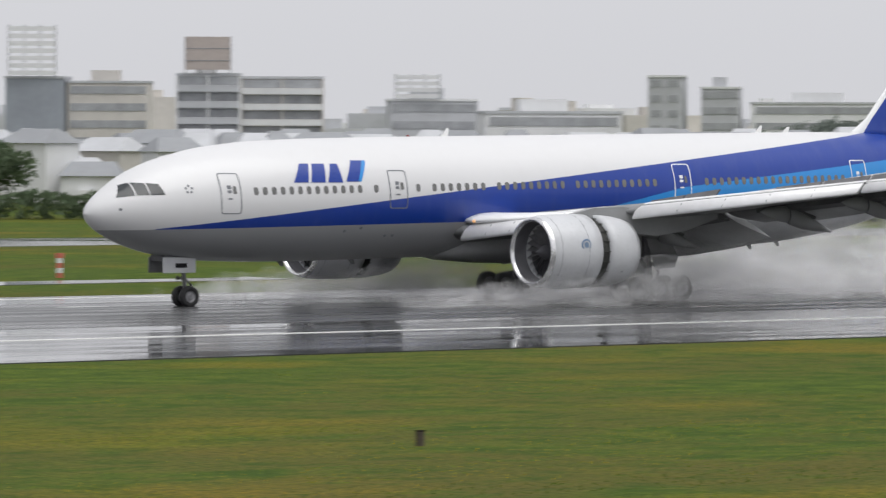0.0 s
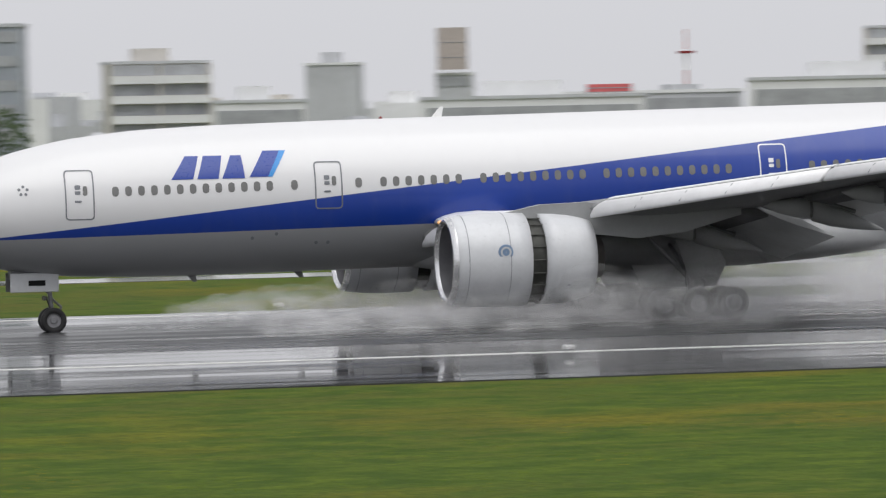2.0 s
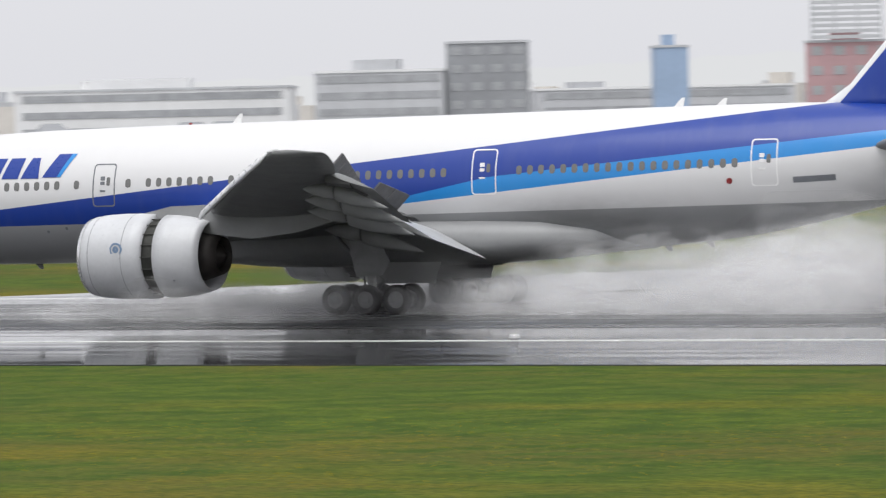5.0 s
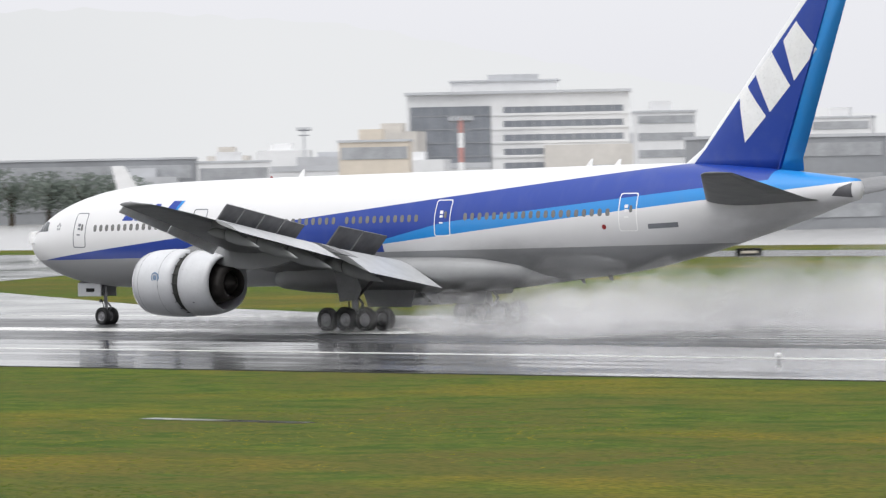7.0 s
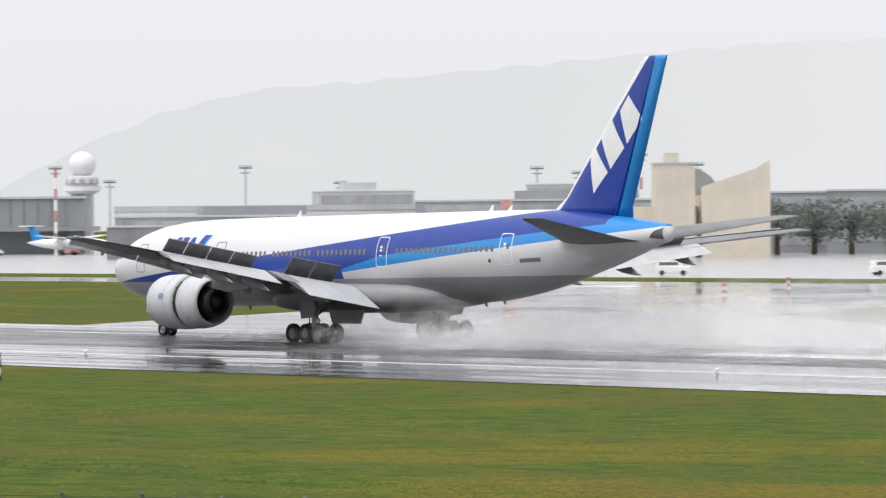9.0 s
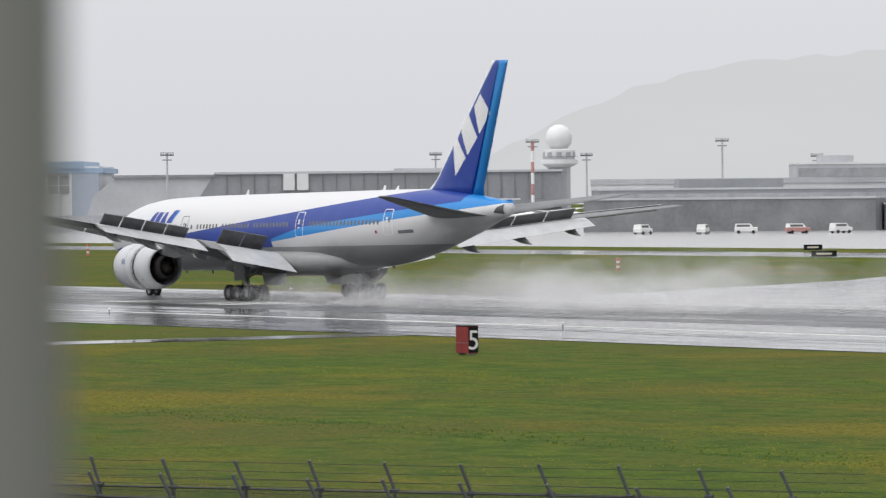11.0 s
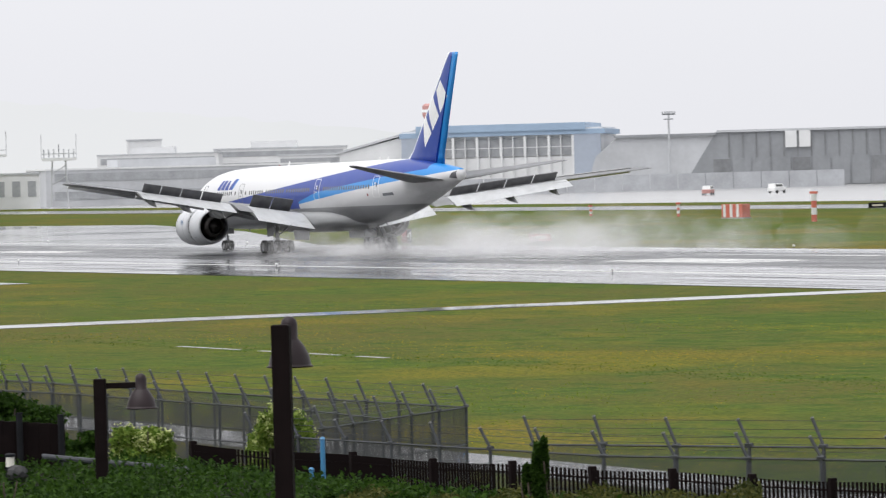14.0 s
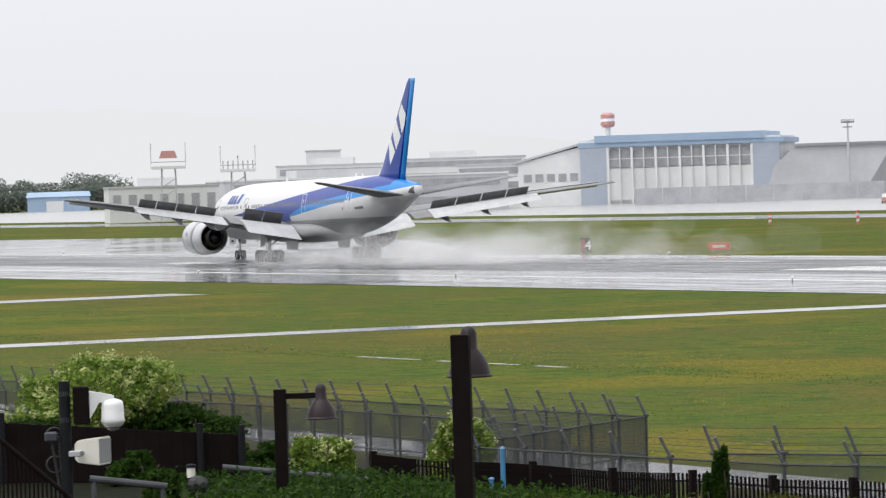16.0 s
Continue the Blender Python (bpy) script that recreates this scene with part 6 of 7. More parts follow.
def picket_fence():
    f = thing("picket_fence", "dark brown metal picket fence before the road", "fence", (0, 0, 0))
    azs = np.concatenate([np.arange(55.0, 63.6, 0.0485), np.arange(63.6, 64.8, 0.034), np.arange(64.8, 66.15, 0.0235), np.arange(66.15, 66.6, 0.046), np.arange(66.6, 67.13, 0.024)])
    z = lambda a: 2.2 + 0.02 * math.sin(a * 3)
    mesh = to_mesh("picket", boxed(-0.026, 0.026, -0.012, 0.012, 0, 1.05), M_BROWN)
    for i, a in enumerate(azs):
        p = near(a, picket_dist(a) - 1.5)
        o = new("picket", mesh)
        o.parent = f
        o.location = (p.x, p.y, z(a) - 1.05)
        o.rotation_euler = (0, 0, radians(a))
    nodes = np.arange(55.0, 67.2, 0.93)
    for a in nodes:
        p = near(a, picket_dist(a) - 1.45)
        part("post", boxed(p.x - 0.07, p.x + 0.07, p.y - 0.07, p.y + 0.07, bank(a, picket_dist(a) - 1.45) - 0.1, z(a) + 0.07, bev=0.01), M_BROWN, f)
    for a0, a1 in zip(nodes, nodes[1:]):
        for dz in (-0.16, -0.9):
            part("rail", tube(near(a0, picket_dist(a0) - 1.47, z(a0) + dz), near(a1, picket_dist(a1) - 1.47, z(a1) + dz), 0.022, 5), M_BROWN, f)


picket_fence()


def lamp_post(az, dist, top, turn, label):
    p = near(az, dist)
    g = bank(az, dist)
    t = thing("lamp_post", label, "street lamp", (p.x, p.y, g), az + turn, "terrace lamps")
    h = top - g
    part("post", boxed(-0.1, 0.1, -0.1, 0.1, -0.2, h, bev=0.012), M_BROWN, t)
    part("arm", boxed(0.1, 0.66, -0.035, 0.035, h - 0.16, h - 0.07, bev=0.008), M_BROWN, t)
    s = part("shade", turned([(0.07, 0.02), (0.06, 0.05), (0.03, 0.08), (-0.02, 0.094), (-0.18, 0.096), (-0.2, 0.12), (-0.27, 0.17), (-0.36, 0.215), (-0.45, 0.236), (-0.475, 0.24), (-0.48, 0.262), (-0.495, 0.262), (-0.5, 0.24), (-0.46, 0.225), (-0.3, 0.17)], 0.66, 0, h, 28, "z"), M_SHADE, t, "bell-shaped bronze shade", True)
    part("bulb", turned([(-0.42, 0.02), (-0.38, 0.09), (-0.28, 0.1)], 0.66, 0, h, 14, "z"), M_IVORY, s)


lamp_post(66.03, 54, 6.57, 82, "tall dark square lamp post with a bell shade")
lamp_post(68.155, 79, 4.99, -4, "dark lamp post with a bell shade on a short arm")


def camera_pole():
    az, d = 70.66, 60.0
    p = near(az, d)
    g = bank(az, d)
    t = thing("camera_pole", "pole with a white dome camera and an ivory loudspeaker", "camera pole", (p.x, p.y, 0), az)
    part("pole", tube((0, 0, g - 0.1), (0, 0, 5.97), 0.07, 16), M_POLE, t)
    part("bracket_box", boxed(0.1, 0.3, -0.12, 0.1, 5.44, 5.9, bev=0.015), M_BROWN, t)
    for z in (5.5, 5.82):
        part("clamp", turned([(z - 0.03, 0.07), (z + 0.03, 0.07)], n=14, axis="z", caps=True), M_GALV, t)
    part("camera_arm", loft([[(0.3, -0.08, 5.5), (0.3, 0.08, 5.5), (0.3, 0.08, 5.84), (0.3, -0.08, 5.84)], [(0.42, -0.06, 5.7), (0.42, 0.06, 5.7), (0.42, 0.06, 5.82), (0.42, -0.06, 5.82)], [(0.6, -0.05, 5.7), (0.6, 0.05, 5.7), (0.6, 0.05, 5.78), (0.6, -0.05, 5.78)]]), M_WHITE, t)
    c = part("dome_housing", turned([(5.74, 0.05), (5.71, 0.12), (5.66, 0.135), (5.5, 0.14), (5.47, 0.15), (5.45, 0.14), (5.4, 0.1)], 0.58, 0, 0, 24, "z", caps=True), M_WHITE, t, "white dome camera housing", True)
    part("lens_dome", turned([(5.41, 0.1), (5.36, 0.07), (5.34, 0.01)], 0.58, 0, 0, 20, "z"), M_GLASS, c)
    part("speaker_arm", boxed(0.03, 0.24, -0.02, 0.02, 5.1, 5.15), M_GALV, t)
    mouth = lambda k, back: [(0.40 - back, -0.19 * k, 5.11 - 0.17 * k), (0.54 - back, 0.19 * k, 5.11 - 0.17 * k), (0.54 - back, 0.19 * k, 5.11 + 0.17 * k), (0.40 - back, -0.19 * k, 5.11 + 0.17 * k)]
    body = bmesh.new()
    loft([[(0.10, -0.08, 5.02), (0.14, 0.1, 5.02), (0.14, 0.1, 5.20), (0.10, -0.08, 5.20)], [(0.14, -0.14, 4.98), (0.24, 0.16, 4.98), (0.24, 0.16, 5.25), (0.14, -0.14, 5.25)], mouth(1, 0), mouth(0.86, 0), mouth(0.45, 0.2)], True, body)
    bmesh.ops.bevel(body, geom=body.edges[:], offset=0.008, segments=2, affect="EDGES")
    s = part("loudspeaker", body, M_IVORY, t, "ivory horn loudspeaker with a square mouth")
    # darker plate added for the shade inside the ivory recess
    part("horn_mouth", loft([mouth(0.84, 0.03), mouth(0.84, -0.006)]), M_FAIRING, s, "grey plate giving the square horn mouth its shade")
    part("speaker_bracket", boxed(0.03, 0.2, -0.22, -0.19, 5.06, 5.13, bev=0.008), M_FLAP, s)
    part("bolt", turned([(-0.02, 0.03), (0.02, 0.03)], 0.19, -0.22, 5.1, 8, "y", caps=True), M_STEEL, s)
    for z in (4.9, 5.25):
        part("cable_loop", turned([(-0.012, 0.1), (0.0, 0.115), (0.012, 0.1), (0.0, 0.088), (-0.012, 0.1)], -0.14, 0, z + 0.06, 16, "y"), M_BLACK, t)
    part("junction_box", boxed(-0.26, -0.1, -0.06, 0.06, 5.24, 5.36, bev=0.02), M_GALV, t)
    for k in range(2):
        part("cable", tube((-0.08 - 0.1 * k, 0, 5.3), (-0.05, 0.02, 4.6 - 0.2 * k), 0.02, 6), M_BLACK, t)


camera_pole()


def brown_wall():
    t = thing("screen_wall", "dark brown board wall with posts", "wall", (0, 0, 0))
    n = 26
    for i in range(n):
        a0, a1 = 72.2 - 3.6 * i / n, 72.2 - 3.6 * (i + 1) / n
        d = 85 + 0.4 * math.sin(i)
        p0, p1 = near(a0, 85), near(a1, 85)
        top = 4.42 - 0.46 * i / n
        bm = bmesh.new()
        prism(bm, [(p0.x, p0.y), (p1.x + (p0.x - p1.x) * 0.03, p1.y + (p0.y - p1.y) * 0.03), (p1.x + (p0.x - p1.x) * 0.03 - 0.05, p1.y + 0.06), (p0.x - 0.05, p0.y + 0.06)], 2.6, top)
        part("board", bm, M_BROWN, t)
    for a, z in ((68.62, 4.05), (69.1, 4.1), (71.4, 4.4)):
        p = near(a, 84.9)
        part("post", tube((p.x, p.y, 2.6), (p.x, p.y, z + 0.1), 0.06, 8), M_POLE, t)
    r = thing("pipe_rail", "grey pipe handrail along the path", "handrail", (0, 0, 0))
    part("pipe", tube(near(68.85, 84, 3.48), near(67.1, 84, 3.17), 0.055, 10), M_GALV, r)
    for a in (68.6, 68.0, 67.4):
        z = 3.48 - (68.85 - a) * 0.177
        part("stanchion", tube(near(a, 84, bank(a, 84) - 0.1), near(a, 84, z), 0.035, 8), M_GALV, r)
    part("pipe", tube(near(70.4, 66, 4.42), near(69.5, 66, 4.28), 0.05, 10), M_GALV, r)
    for a in (70.35, 69.55):
        part("stanchion", tube(near(a, 66, bank(a, 66) - 0.1), near(a, 66, 4.4 - (70.4 - a) * 0.15), 0.04, 8), M_GALV, r)
    s = thing("stair_railing", "dark iron stair railing stepping down the bank", "railing", (0, 0, 0))
    for i in range(22):
        a = 71.6 - 1.05 * i / 21
        z = 5.55 - 0.95 * i / 21
        part("baluster", tube(near(a, 58, bank(a, 58) - 0.1), near(a, 58, z), 0.014, 6), M_BROWN, s)
    part("top_rail", tube(near(71.6, 58, 5.55), near(70.55, 58, 4.6), 0.03, 8), M_BROWN, s)
    b = thing("bollard_light", "short pale bollard beside a dark valve", "bollard", tuple(near(69.22, 80, bank(69.22, 80))))
    part("body", turned([(0, 0.075), (0.3, 0.075)], n=14, axis="z", caps=True), M_POLE, b)
    part("lens_band", turned([(0.3, 0.07), (0.46, 0.07)], n=14, axis="z", caps=True), M_IVORY, b, "pale lens band")
    part("cap", turned([(0.46, 0.085), (0.5, 0.085), (0.52, 0.04)], n=14, axis="z", caps=True), M_POLE, b)
    part("valve", turned([(-0.16, 0.05), (-0.1, 0.14), (0.16, 0.14), (0.24, 0.05)], 0.3, 0, 0.2, 12, caps=True), M_BLACK, b)


brown_wall()


def viewer_stand():
    az, d = 58.82, 83.0
    p = near(az, d)
    t = thing("equipment_cabinet", "black cabinet with a white square emblem beside a mounted viewer", "cabinet", (p.x, p.y, 0), az)
    g = bank(az, d) - 0.1
    part("body", boxed(-0.3, 0.3, -0.25, 0.25, g, 2.98, bev=0.02), M_SIGNBLACK, t)
    part("lid", boxed(-0.31, 0.33, -0.27, 0.27, 2.98, 3.02), M_SIGNBLACK, t)
    for x0, x1, z0, z1 in ((-0.24, -0.06, 2.86, 2.88), (-0.24, -0.06, 2.68, 2.70), (-0.25, -0.23, 2.69, 2.87), (-0.07, -0.05, 2.69, 2.87), (-0.19, -0.11, 2.74, 2.77)):
        part("emblem_bar", boxed(x0, x1, -0.262, -0.248, z0, z1), M_WHITE, t)
    v = thing("coin_viewer", "black coin-operated viewer on a pillar", "viewer", tuple(near(58.47, d, 0)), az)
    part("pillar", tube((0, 0, g), (0, 0, 2.75), 0.12, 14), M_SIGNBLACK, v)
    part("cradle", boxed(-0.34, 0.12, -0.1, 0.1, 2.72, 2.92, bev=0.03), M_SIGNBLACK, v)
    part("head", turned([(-0.26, 0.08), (-0.2, 0.11), (0.16, 0.11), (0.24, 0.07)], -0.02, 0, 3.03, 16, "y", caps=True), M_SIGNBLACK, v)
    for x in (-0.12, 0.08):
        part("eyepiece", turned([(-0.32, 0.05), (-0.2, 0.07), (-0.1, 0.07)], x, 0, 3.08, 12, "y", caps=True), M_BLACK, v)
    part("hand_wheel", turned([(-0.02, 0.12), (0.0, 0.14), (0.02, 0.12), (0.0, 0.105), (-0.02, 0.12)], 0.17, -0.05, 2.9, 20, "y"), M_STEEL, v)
    part("wheel_spoke", tube((0.05, -0.05, 2.9), (0.29, -0.05, 2.9), 0.014, 6), M_STEEL, v)
    part("handle", tube((0.26, -0.05, 2.9), (0.36, -0.12, 2.9), 0.018, 6), M_STEEL, v)
    part("foot_rail", tube((0.45, 0, g + 1.3), (0.45, 0, g), 0.02, 6), M_GALV, v)
    for az2, z in ((65.58, 2.72), (65.72, 2.1)):
        q = thing("blue_marker", "short blue marker post", "marker post", tuple(near(az2, 100.5, 0)), az2, "blue markers")
        part("shaft", tube((0, 0, bank(az2, 100.5) - 0.1), (0, 0, z), 0.05, 10), M_BIRDBLUE, q)
        part("cap", turned([(0, 0.065), (0.05, 0.03)], cz=z, n=10, axis="z", caps=True), M_BIRDBLUE, q)


viewer_stand()


def planting():
    # bushy hedge on the bank
    r = np.random.RandomState(8)
    for k, (a0, a1, d, z1, n, mat, label) in enumerate(((69.45, 66.9, 63, 4.56, 30000, M_LEAF, "bright green clipped hedge below the terrace"), (67.05, 65.2, 70, 3.56, 26000, M_OLIVELEAF, "olive-brown loose hedge before the pickets"), (65.3, 63.0, 70, 3.66, 26000, M_OLIVELEAF, "olive-brown loose hedge before the pickets"), (63.4, 60.4, 71, 3.54, 22000, M_OLIVELEAF, "olive-brown loose hedge before the pickets"))):
        hedge_row("hedge", a0, a1, d, 2.4, 2.6, z1, n, 0.042, mat, label, 20 + k)
    shrubs = ((70.25, 95, 2.9, 5.1, 3.3, M_PALELEAF), (69.35, 96, 2.8, 4.1, 2.6, M_LEAF), (71.5, 94, 2.8, 4.0, 2.6, M_LEAF), (69.9, 83.5, 2.7, 3.9, 1.3, M_LEAF), (67.72, 90, 2.2, 4.0, 1.3, M_PALELEAF), (68.5, 92, 2.4, 3.7, 1.2, M_LEAF), (66.1, 116, 0.0, 2.75, 1.5, M_PALELEAF), (63.03, 70, 2.7, 4.45, 0.24, M_LEAF), (63.22, 70, 2.7, 4.05, 0.22, M_LEAF), (65.45, 66, 2.7, 3.95, 0.3, M_LEAF), (64.6, 68, 2.7, 3.95, 0.8, M_LEAF), (69.4, 70, 2.9, 4.3, 0.9, M_LEAF))
    for k, (az, d, z0, z1, w, mat) in enumerate(shrubs):
        t = thing("shrub", "pale flowering shrub with loose upright sprays" if mat is M_PALELEAF else "dark green leafy shrub", "shrub", tuple(near(az, d, 0)), az, "shrubs")
        for i in range(4):
            part("stem", tube((0.05 * i, 0, z0 - 0.3), (math.cos(i * 1.7) * w * 0.35, math.sin(i * 1.7) * w * 0.3, z0 + (z1 - z0) * 0.75), 0.03, 5, 0.012), M_BARK, t)
        h = z1 - z0
        clumps = [((r.uniform(-0.38, 0.38) * w, r.uniform(-0.35, 0.35) * w, z0 + h * r.uniform(0.22, 0.8)), r.uniform(0.7, 1.15)) for _ in range(16 if w > 1 else 6)]
        pts = np.concatenate([blob_points(r, 1300, c, (w * 0.2 * k_, w * 0.2 * k_, h * 0.2 * k_)) for c, k_ in clumps])
        foliage("leaves", pts, 0.05 * r.uniform(0.6, 1.4, len(pts)), mat, t, 40 + k)
        if mat is M_PALELEAF:
            heads = pts[r.choice(len(pts), 330 if w > 2 else 150, replace=False)]
            heads = heads[heads[:, 2] > z0 + 0.25 * h]
            bloom = (heads[:, None, :] + r.normal(size=(len(heads), 34, 3)) * (0.05, 0.05, 0.075) + (0, 0, 0.04)).reshape(-1, 3)
            foliage("blossom", bloom, 0.036 * r.uniform(0.6, 1.3, len(bloom)), M_BLOSSOM, t, 80 + k, "loose cream-yellow flower heads")


planting()


def ground_cover():
    r = np.random.RandomState(31)
    n = 60000
    az, d = r.uniform(58, 69.6, n), r.uniform(60, 100, n)
    d = np.minimum(d, np.array([picket_dist(a) for a in az]) - 3)
    z = np.array([bank(a, q) for a, q in zip(az, d)]) + np.abs(r.normal(0.08, 0.08, n))
    t = np.radians(az)
    me = pieces("ground_cover", np.stack([-np.sin(t) * d, np.cos(t) * d, z], 1), r.uniform(0.03, 0.07, n), True, 8)
    me.materials.append(M_LEAF)
    tagged(new("ground_cover", me), "dark creeping ground cover on the bank", "plants", kind="stuff")


ground_cover()


def rough_grass():
    r = np.random.RandomState(12)
    n = 110000
    x = r.uniform(-330, 110, n)
    y = 152 - 92 * r.rand(n) ** 0.8
    keep = np.array([noise.noise(Vector((a * 0.05, b * 0.14, 3))) + 0.5 * noise.noise(Vector((a * 0.3, b * 0.5, 1))) for a, b in zip(x, y)]) > 0.08
    keep &= (np.abs(x + 252) > 3.5)
    x, y = x[keep], y[keep]
    me = pieces("rough_grass", np.stack([x, y, np.full(len(x), 0.02)], 1), r.uniform(0.02, 0.045, len(x)), True, 4)
    me.materials.append(leaf_material("rough_grass_blade", (0.13, 0.19, 0.02), (0.23, 0.26, 0.04)))
    tagged(new("rough_grass", me), "longer grass tufts across the mown field", "grass", kind="stuff")
    n = 18000
    x = r.uniform(-420, 240, n)
    y = np.where(r.rand(n) < 0.5, 89.0, 91.0) + r.normal(0, 0.35, n)
    me = pieces("ditch_grass", np.stack([x, y, np.abs(r.normal(0.06, 0.06, n))], 1), r.uniform(0.02, 0.042, n), True, 5)
    me.materials.append(leaf_material("ditch_grass_blade", (0.035, 0.085, 0.004), (0.085, 0.145, 0.008)))
    tagged(new("ditch_grass", me), "lush dark grass along the drain", "grass", kind="stuff")
    n = 70000
    x = r.uniform(-330, 110, n)
    y = r.uniform(62, 128, n)
    keep = np.array([noise.noise(Vector((a * 0.03, b * 0.09, 9))) + 0.6 * noise.noise(Vector((a * 0.2, b * 0.35, 5))) for a, b in zip(x, y)]) > 0.22
    x, y = x[keep], y[keep]
    me = pieces("yellow_flowers", np.stack([x, y, r.uniform(0.05, 0.22, len(x))], 1), r.uniform(0.015, 0.03, len(x)), True, 6)
    me.materials.append(leaf_material("yellow_petal", (0.38, 0.24, 0.01), (0.60, 0.42, 0.02)))
    tagged(new("yellow_flowers", me), "scattered yellow wildflowers in the grass", "flowers", kind="stuff")


rough_grass()


# ---------------------------------------------------------------- airfield signs and small things
def lettered(parent, text, at, size, rot, mat):
    c = bpy.data.curves.new("numeral", "FONT")
    c.body = text
    c.size = size
    c.extrude = 0.006
    c.align_x = "CENTER"
    c.materials.append(mat)
    o = new("numeral", c)
    o.parent = parent
    o.matrix_local = Matrix.Translation(at) @ Euler([radians(a) for a in rot]).to_matrix().to_4x4()
    return tagged(o, "white numeral")


def distance_sign(x, y, text, label):
    t = thing("distance_sign", label, "sign", (x, y, 0), 0, "runway distance signs")
    part("casing", boxed(-0.62, 0.62, -0.31, 0.31, 0.1, 1.5, bev=0.02), M_RED, t, "red side casing")
    part("number_face", boxed(0.615, 0.632, -0.29, 0.29, 0.14, 1.47), M_SIGNBLACK, t, "black number face")
    part("top_cap", boxed(-0.64, 0.64, -0.33, 0.33, 1.5, 1.54), M_SIGNBLACK, t)
    for sx in (-0.5, 0.5):
        part("foot", boxed(sx - 0.06, sx + 0.06, -0.2, 0.2, 0, 0.1), M_STEEL, t)
    part("fixing_bar", boxed(-0.62, 0.62, -0.318, -0.308, 0.62, 0.65), M_STEEL, t)
    if text:
        lettered(t, text, (0.64, 0, 0.3), 1.45, (90, 0, 90), M_WHITE)


distance_sign(-217, 135.8, "5", "red runway distance sign with a white 5 on black")
distance_sign(59.4, 136.6, "", "red runway distance sign seen from its plain side")
distance_sign(-468, 223, "4", "black and red runway distance sign with a white 4")


def airfield_things():
    h = thing("striped_hut", "red and white striped equipment hut on the grass", "hut", (-568, 319, 0), 30)
    part("hut_body", boxed(-1.6, 1.6, -1, 1, 0.15, 1.9, bev=0.03), M_ORANGE, h)
    for k in range(3):
        part("white_band", boxed(-1.35 + k * 1.0, -0.95 + k * 1.0, -1.02, 1.02, 0.2, 1.88), M_B["pale"], h)
    part("plinth", boxed(-1.7, 1.7, -1.1, 1.1, 0, 0.15), M_CONCRETE, h)
    for x, y, s in ((-520, 303, 1.0), (-604, 330, 0.5), (165, 246, 0.35), (-640, 335, 0.4), (-371, 318, 0.4), (-400, 352, 0.4), (-448, 300, 0.3)):
        m = thing("obstruction_marker", "small red and white airfield marker frame", "marker", (x, y, 0), 20, "airfield markers")
        for i in range(4):
            part("band", tube((0, 0, 0.85 * i * s), (0, 0, 0.85 * (i + 1) * s), 0.34 * max(s, 0.6), 6), M_ORANGE if i % 2 == 0 else M_B["pale"], m)
        part("head", boxed(-0.5 * s, 0.5 * s, -0.2, 0.2, 3.4 * s, 3.4 * s + 0.3), M_ORANGE, m)
    for x, y, w in ((-439, 224, 2.2), (-500, 366, 3.2), (-610, 366, 2.6), (-300, 366, 2.6), (-560, 408, 2.6), (-660, 408, 2.6), (-240, 350, 3.0)):
        s = thing("taxi_sign", "low dark and yellow taxiway guidance sign", "sign", (x, y, 0), 55, "taxiway signs")
        part("panel", boxed(-w / 2, w / 2, -0.12, 0.12, 0.25, 1.0, bev=0.02), M_SIGNBLACK if x != -439 else M_ORANGE, s)
        for sx in (-w / 3, w / 3):
            part("leg", boxed(sx - 0.05, sx + 0.05, -0.05, 0.05, 0, 0.25), M_STEEL, s)
        part("lettering_bar", boxed(-w * 0.3, w * 0.3, -0.135, -0.118, 0.5, 0.75), M_B["sand"], s)
    for i in range(24):
        for y in (166.6, 216.4):
            e = thing("edge_light", "small white runway edge light", "light", (225 - 60 * i, y, 0.05 if y < 200 else 0.0), 0, "runway edge lights")
            part("stem", tube((0, 0, 0), (0, 0, 0.2), 0.04, 8), M_STEEL, e)
            part("lens", turned([(0.2, 0.12), (0.3, 0.12), (0.36, 0.04)], n=12, axis="z", caps=True), M_WHITE, e)
    s = thing("marker_stub", "short brown wooden stub in the grass", "stake", (82.2, 105.0, 0), 10)
    part("stake", boxed(-0.09, 0.09, -0.09, 0.09, -0.1, 0.4, bev=0.01), M_BARK, s)
    part("stake_cap", boxed(-0.1, 0.1, -0.1, 0.1, 0.4, 0.43), M_BROWN, s)
    # post of the lookout's opening, close to the camera
    p = spread(65.25, 0.4)
    w = thing("lookout_post", "plain grey post of the lookout opening", "post", (p.x, p.y, 0), 65.3)
    part("shaft", boxed(-0.027, 0.027, -0.012, 0.012, 0, 10.5, bev=0.003), M_POST, w)
    part("capping", boxed(-0.08, 0.03, -0.02, 0.02, 10.5, 10.55), M_POST, w)


airfield_things()


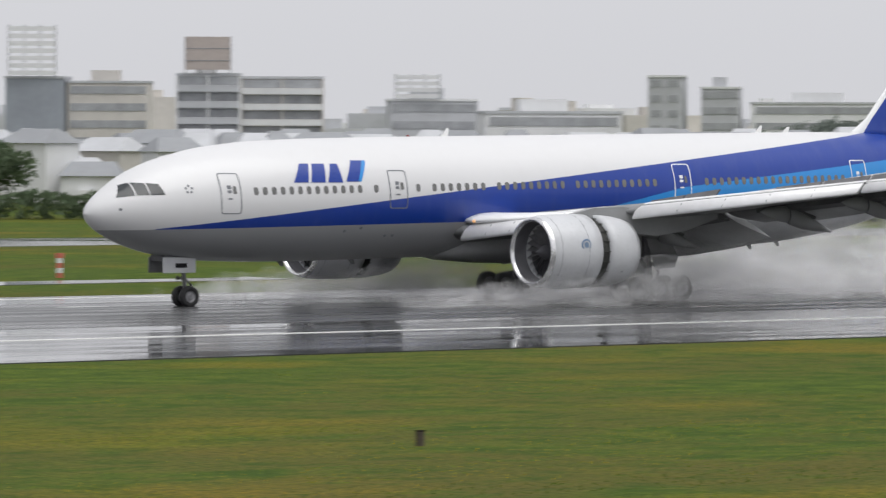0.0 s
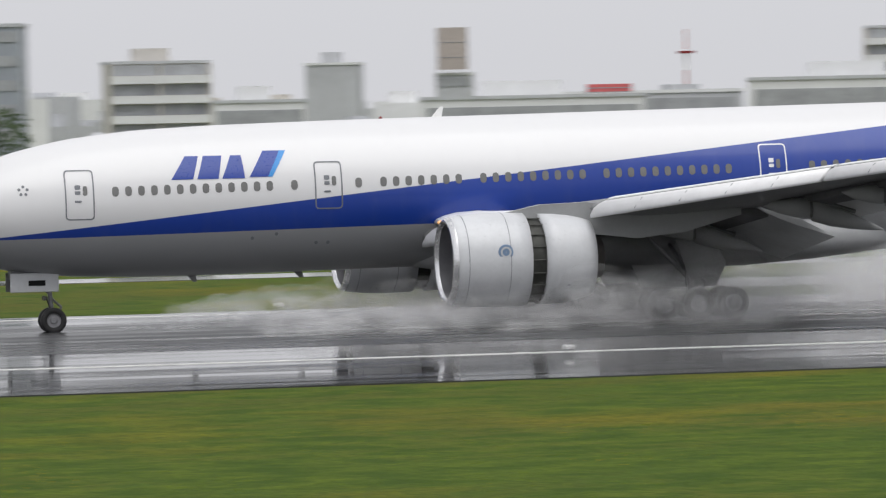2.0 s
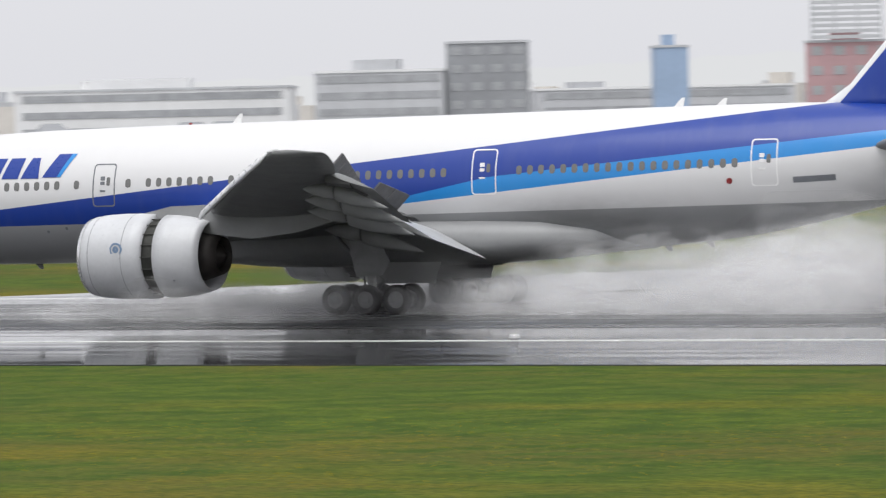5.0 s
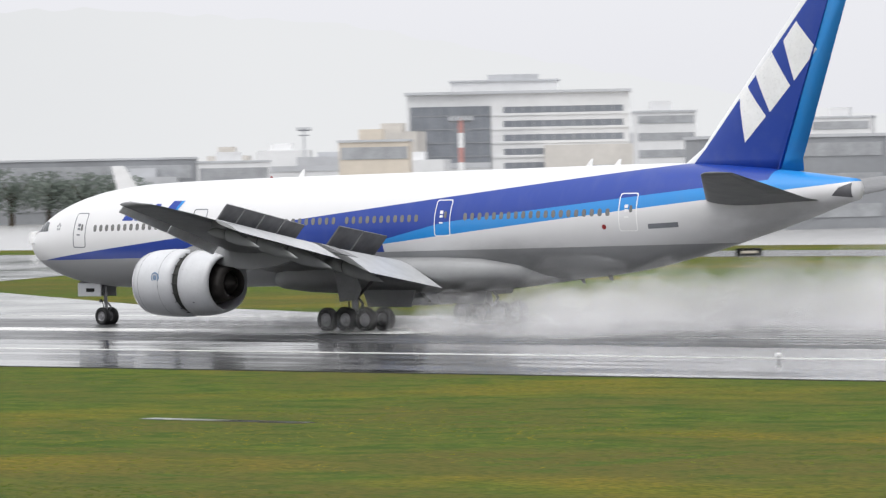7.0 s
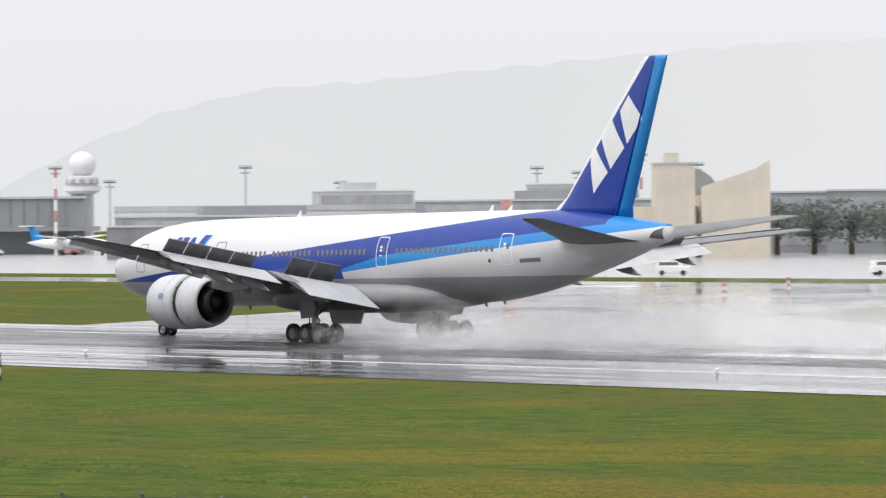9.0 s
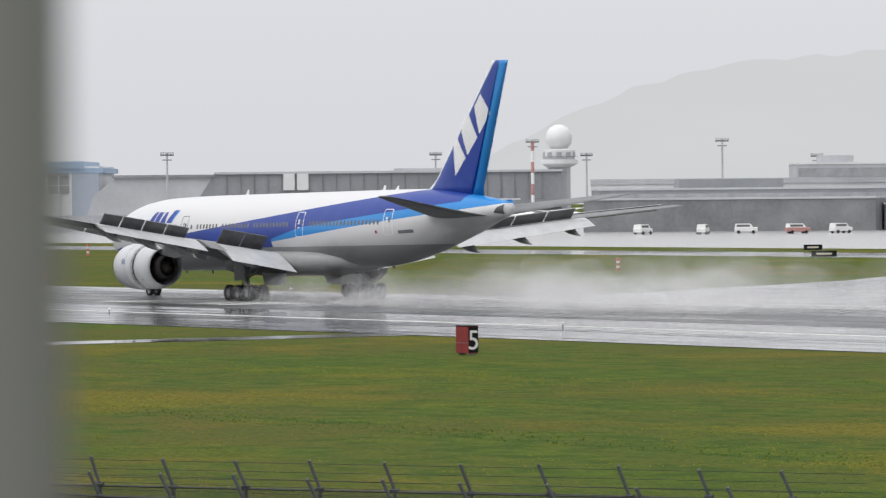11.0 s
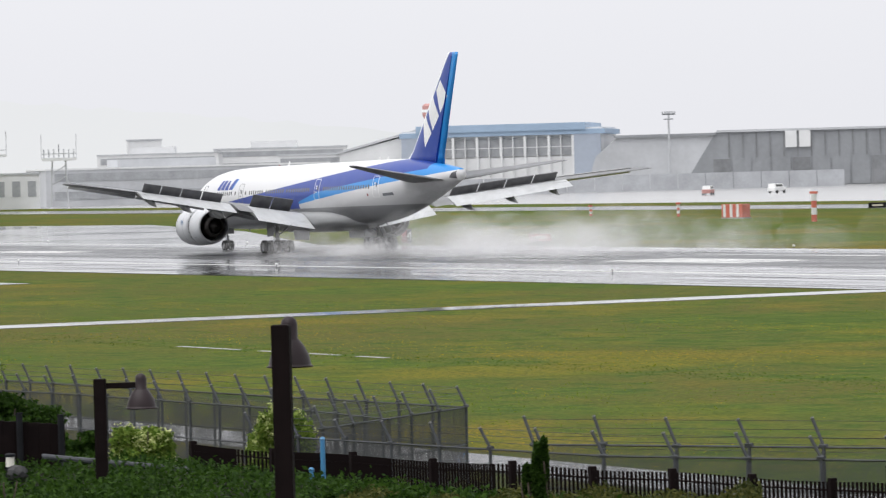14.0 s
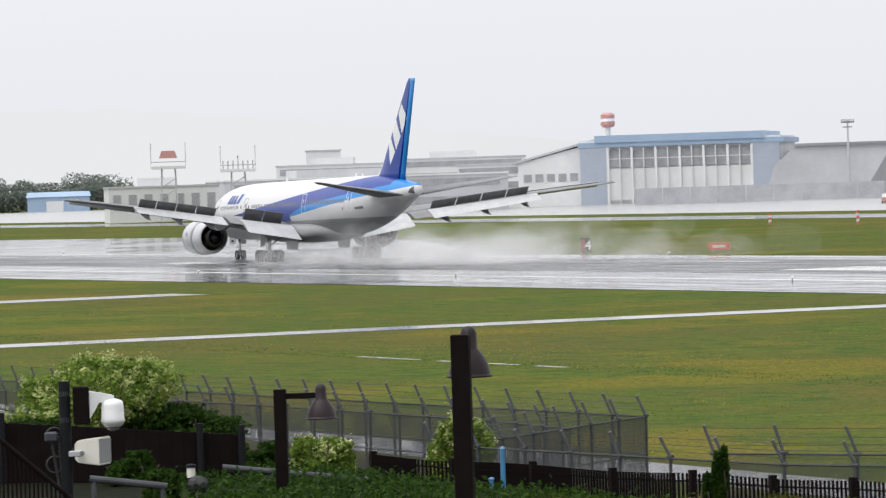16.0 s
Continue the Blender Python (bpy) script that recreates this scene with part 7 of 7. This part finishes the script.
# ---------------------------------------------------------------- water thrown up by wheels and reversers
def droplets(name, thin, thick):
    m, nt, b = material(name)
    d = nt.nodes.new("ShaderNodeBsdfDiffuse")
    d.inputs["Color"].default_value = (0.97, 0.97, 0.975, 1)
    tl = nt.nodes.new("ShaderNodeBsdfTranslucent")
    tl.inputs["Color"].default_value = (0.97, 0.97, 0.975, 1)
    half = nt.nodes.new("ShaderNodeMixShader")
    half.inputs[0].default_value = 0.5
    nt.links.new(d.outputs[0], half.inputs[1])
    nt.links.new(tl.outputs[0], half.inputs[2])
    tr = nt.nodes.new("ShaderNodeBsdfTransparent")
    mx = nt.nodes.new("ShaderNodeMixShader")
    g = grain(nt, 0.55, None, 4, 0.6)
    n = nt.nodes.new("ShaderNodeMapRange")
    n.inputs[1].default_value, n.inputs[2].default_value = 0.35, 0.68
    n.inputs[3].default_value, n.inputs[4].default_value = thin, thick
    nt.links.new(g, n.inputs[0])
    nt.links.new(n.outputs[0], mx.inputs[0])
    nt.links.new(tr.outputs[0], mx.inputs[1])
    nt.links.new(half.outputs[0], mx.inputs[2])
    nt.links.new(mx.outputs[0], nt.nodes["Material Output"].inputs["Surface"])
    return m


M_SPRAY = droplets("water_mist", 0.006, 0.055)
M_VEIL = droplets("thin_water_veil", 0.010, 0.034)
scene.cycles.transparent_max_bounces = 256
SPRAYS = []


def puffs(name, centres, radii, seed):
    """Many overlapping thin billows of mist in one mesh."""
    r = np.random.RandomState(seed)
    bm = bmesh.new()
    bmesh.ops.create_icosphere(bm, subdivisions=2, radius=1.0)
    bv = np.array([v.co[:] for v in bm.verts])
    bf = np.array([[v.index for v in f.verts] for f in bm.faces])
    bm.free()
    n, k = len(centres), len(bv)
    lump = 1 + 0.13 * r.normal(size=(n, k))
    v = bv[None] * lump[:, :, None] * radii[:, None, :] + centres[:, None, :]
    f = bf[None] + k * np.arange(n)[:, None, None]
    nf = n * len(bf)
    me = bpy.data.meshes.new(name)
    me.vertices.add(n * k)
    me.vertices.foreach_set("co", v.reshape(-1))
    me.loops.add(3 * nf)
    me.loops.foreach_set("vertex_index", f.reshape(-1).astype(np.int32))
    me.polygons.add(nf)
    me.polygons.foreach_set("loop_start", np.arange(0, 3 * nf, 3, dtype=np.int32))
    me.update(calc_edges=True)
    me.shade_smooth()
    return me


def plume(name, pts, size, seed, label, sink, mat=None):
    r = np.random.RandomState(seed)
    n = len(pts)
    s = np.asarray(size) * r.uniform(0.6, 1.4, n)
    radii = np.stack([s * 1.7, s * 1.1, s * 0.8], 1)
    radii[:, 2] = np.minimum(radii[:, 2], pts[:, 2] * 0.9 + 0.06)
    me = puffs(name, pts, radii, seed)
    me.materials.append(mat or M_SPRAY)
    o = tagged(new(name, me), label, "spray", "wheel spray", "stuff")
    SPRAYS.append((o, sink))


def spray():
    r = np.random.RandomState(77)
    n = 420
    u = r.rand(n)
    plume("nose_spray", np.stack([9 + 24 * u - 31, r.normal(0, 1, n) * (0.4 + 2.4 * u), 0.05 + r.exponential(1, n) * (0.05 + 0.3 * u)], 1), 0.15 + 0.5 * u, 1, "low white water sheet behind the nose wheels", 0.25)
    for s in (-1, 1):
        n = 540
        u = r.rand(n) ** 0.9
        p = np.stack([32.8 + 24 * u - 31, s * (6.4 + 2.5 * u) + r.normal(0, 1, n) * (1.1 + 3.2 * u), 0.1 + r.beta(1.1, 2.0, n) * (1.6 + 3.6 * u)], 1)
        plume("gear_spray", p, 0.35 + 0.85 * u, 3 + s, "grey water plume behind the main wheels", 3.4)
        n = 360
        u = r.rand(n)
        p = np.stack([13 + 20 * u - 31, s * (9.5 + 1.5 * u) + r.normal(0, 1, n) * (1.0 + 2.4 * u), 0.08 + r.beta(1.0, 2.3, n) * (0.6 + 2.4 * u)], 1)
        plume("reverser_mist", p, 0.3 + 0.6 * u, 6 + s, "thin mist blown forward by the reverser", 3.6)
    n = 220
    u = r.rand(n)
    p = np.stack([31 + 45 * u - 31, r.normal(0, 1, n) * (5 + 3 * u), 0.1 + r.beta(1.1, 2.2, n) * (2.0 + 1.6 * u)], 1)
    plume("low_mist", p, 0.5 + 0.9 * u, 9, "thin low mist hanging behind the wheels", 0.2, M_VEIL)
    n = 780
    u = r.rand(n) ** 0.85
    p = np.stack([35 + 64 * u - 31, r.normal(0, 1, n) * (5.5 + 5 * u), 0.1 + r.beta(1.2, 1.9, n) * (3.4 + 2.9 * u)], 1)
    plume("wake_mist", p, 0.7 + 1.3 * u, 11, "wide grey mist trailing the aircraft", 2.6, M_VEIL)


spray()


# ---------------------------------------------------------------- what moves
def motions():
    walk(AIRLINER, [(t, pose(s + 31, TRACK_Y, 0, 0, 0, p)) for t, s, p in ROLL_ROWS])
    for ob, sink in SPRAYS:
        rows = []
        for t, s, p in ROLL_ROWS:
            settle = sink * min(1.0, max(0.0, (t - 3.8) / 7.0))
            rows.append((t, pose(s + 31, TRACK_Y, 0.05 - settle, 0, 0, p)))
        walk(ob, rows)


motions()
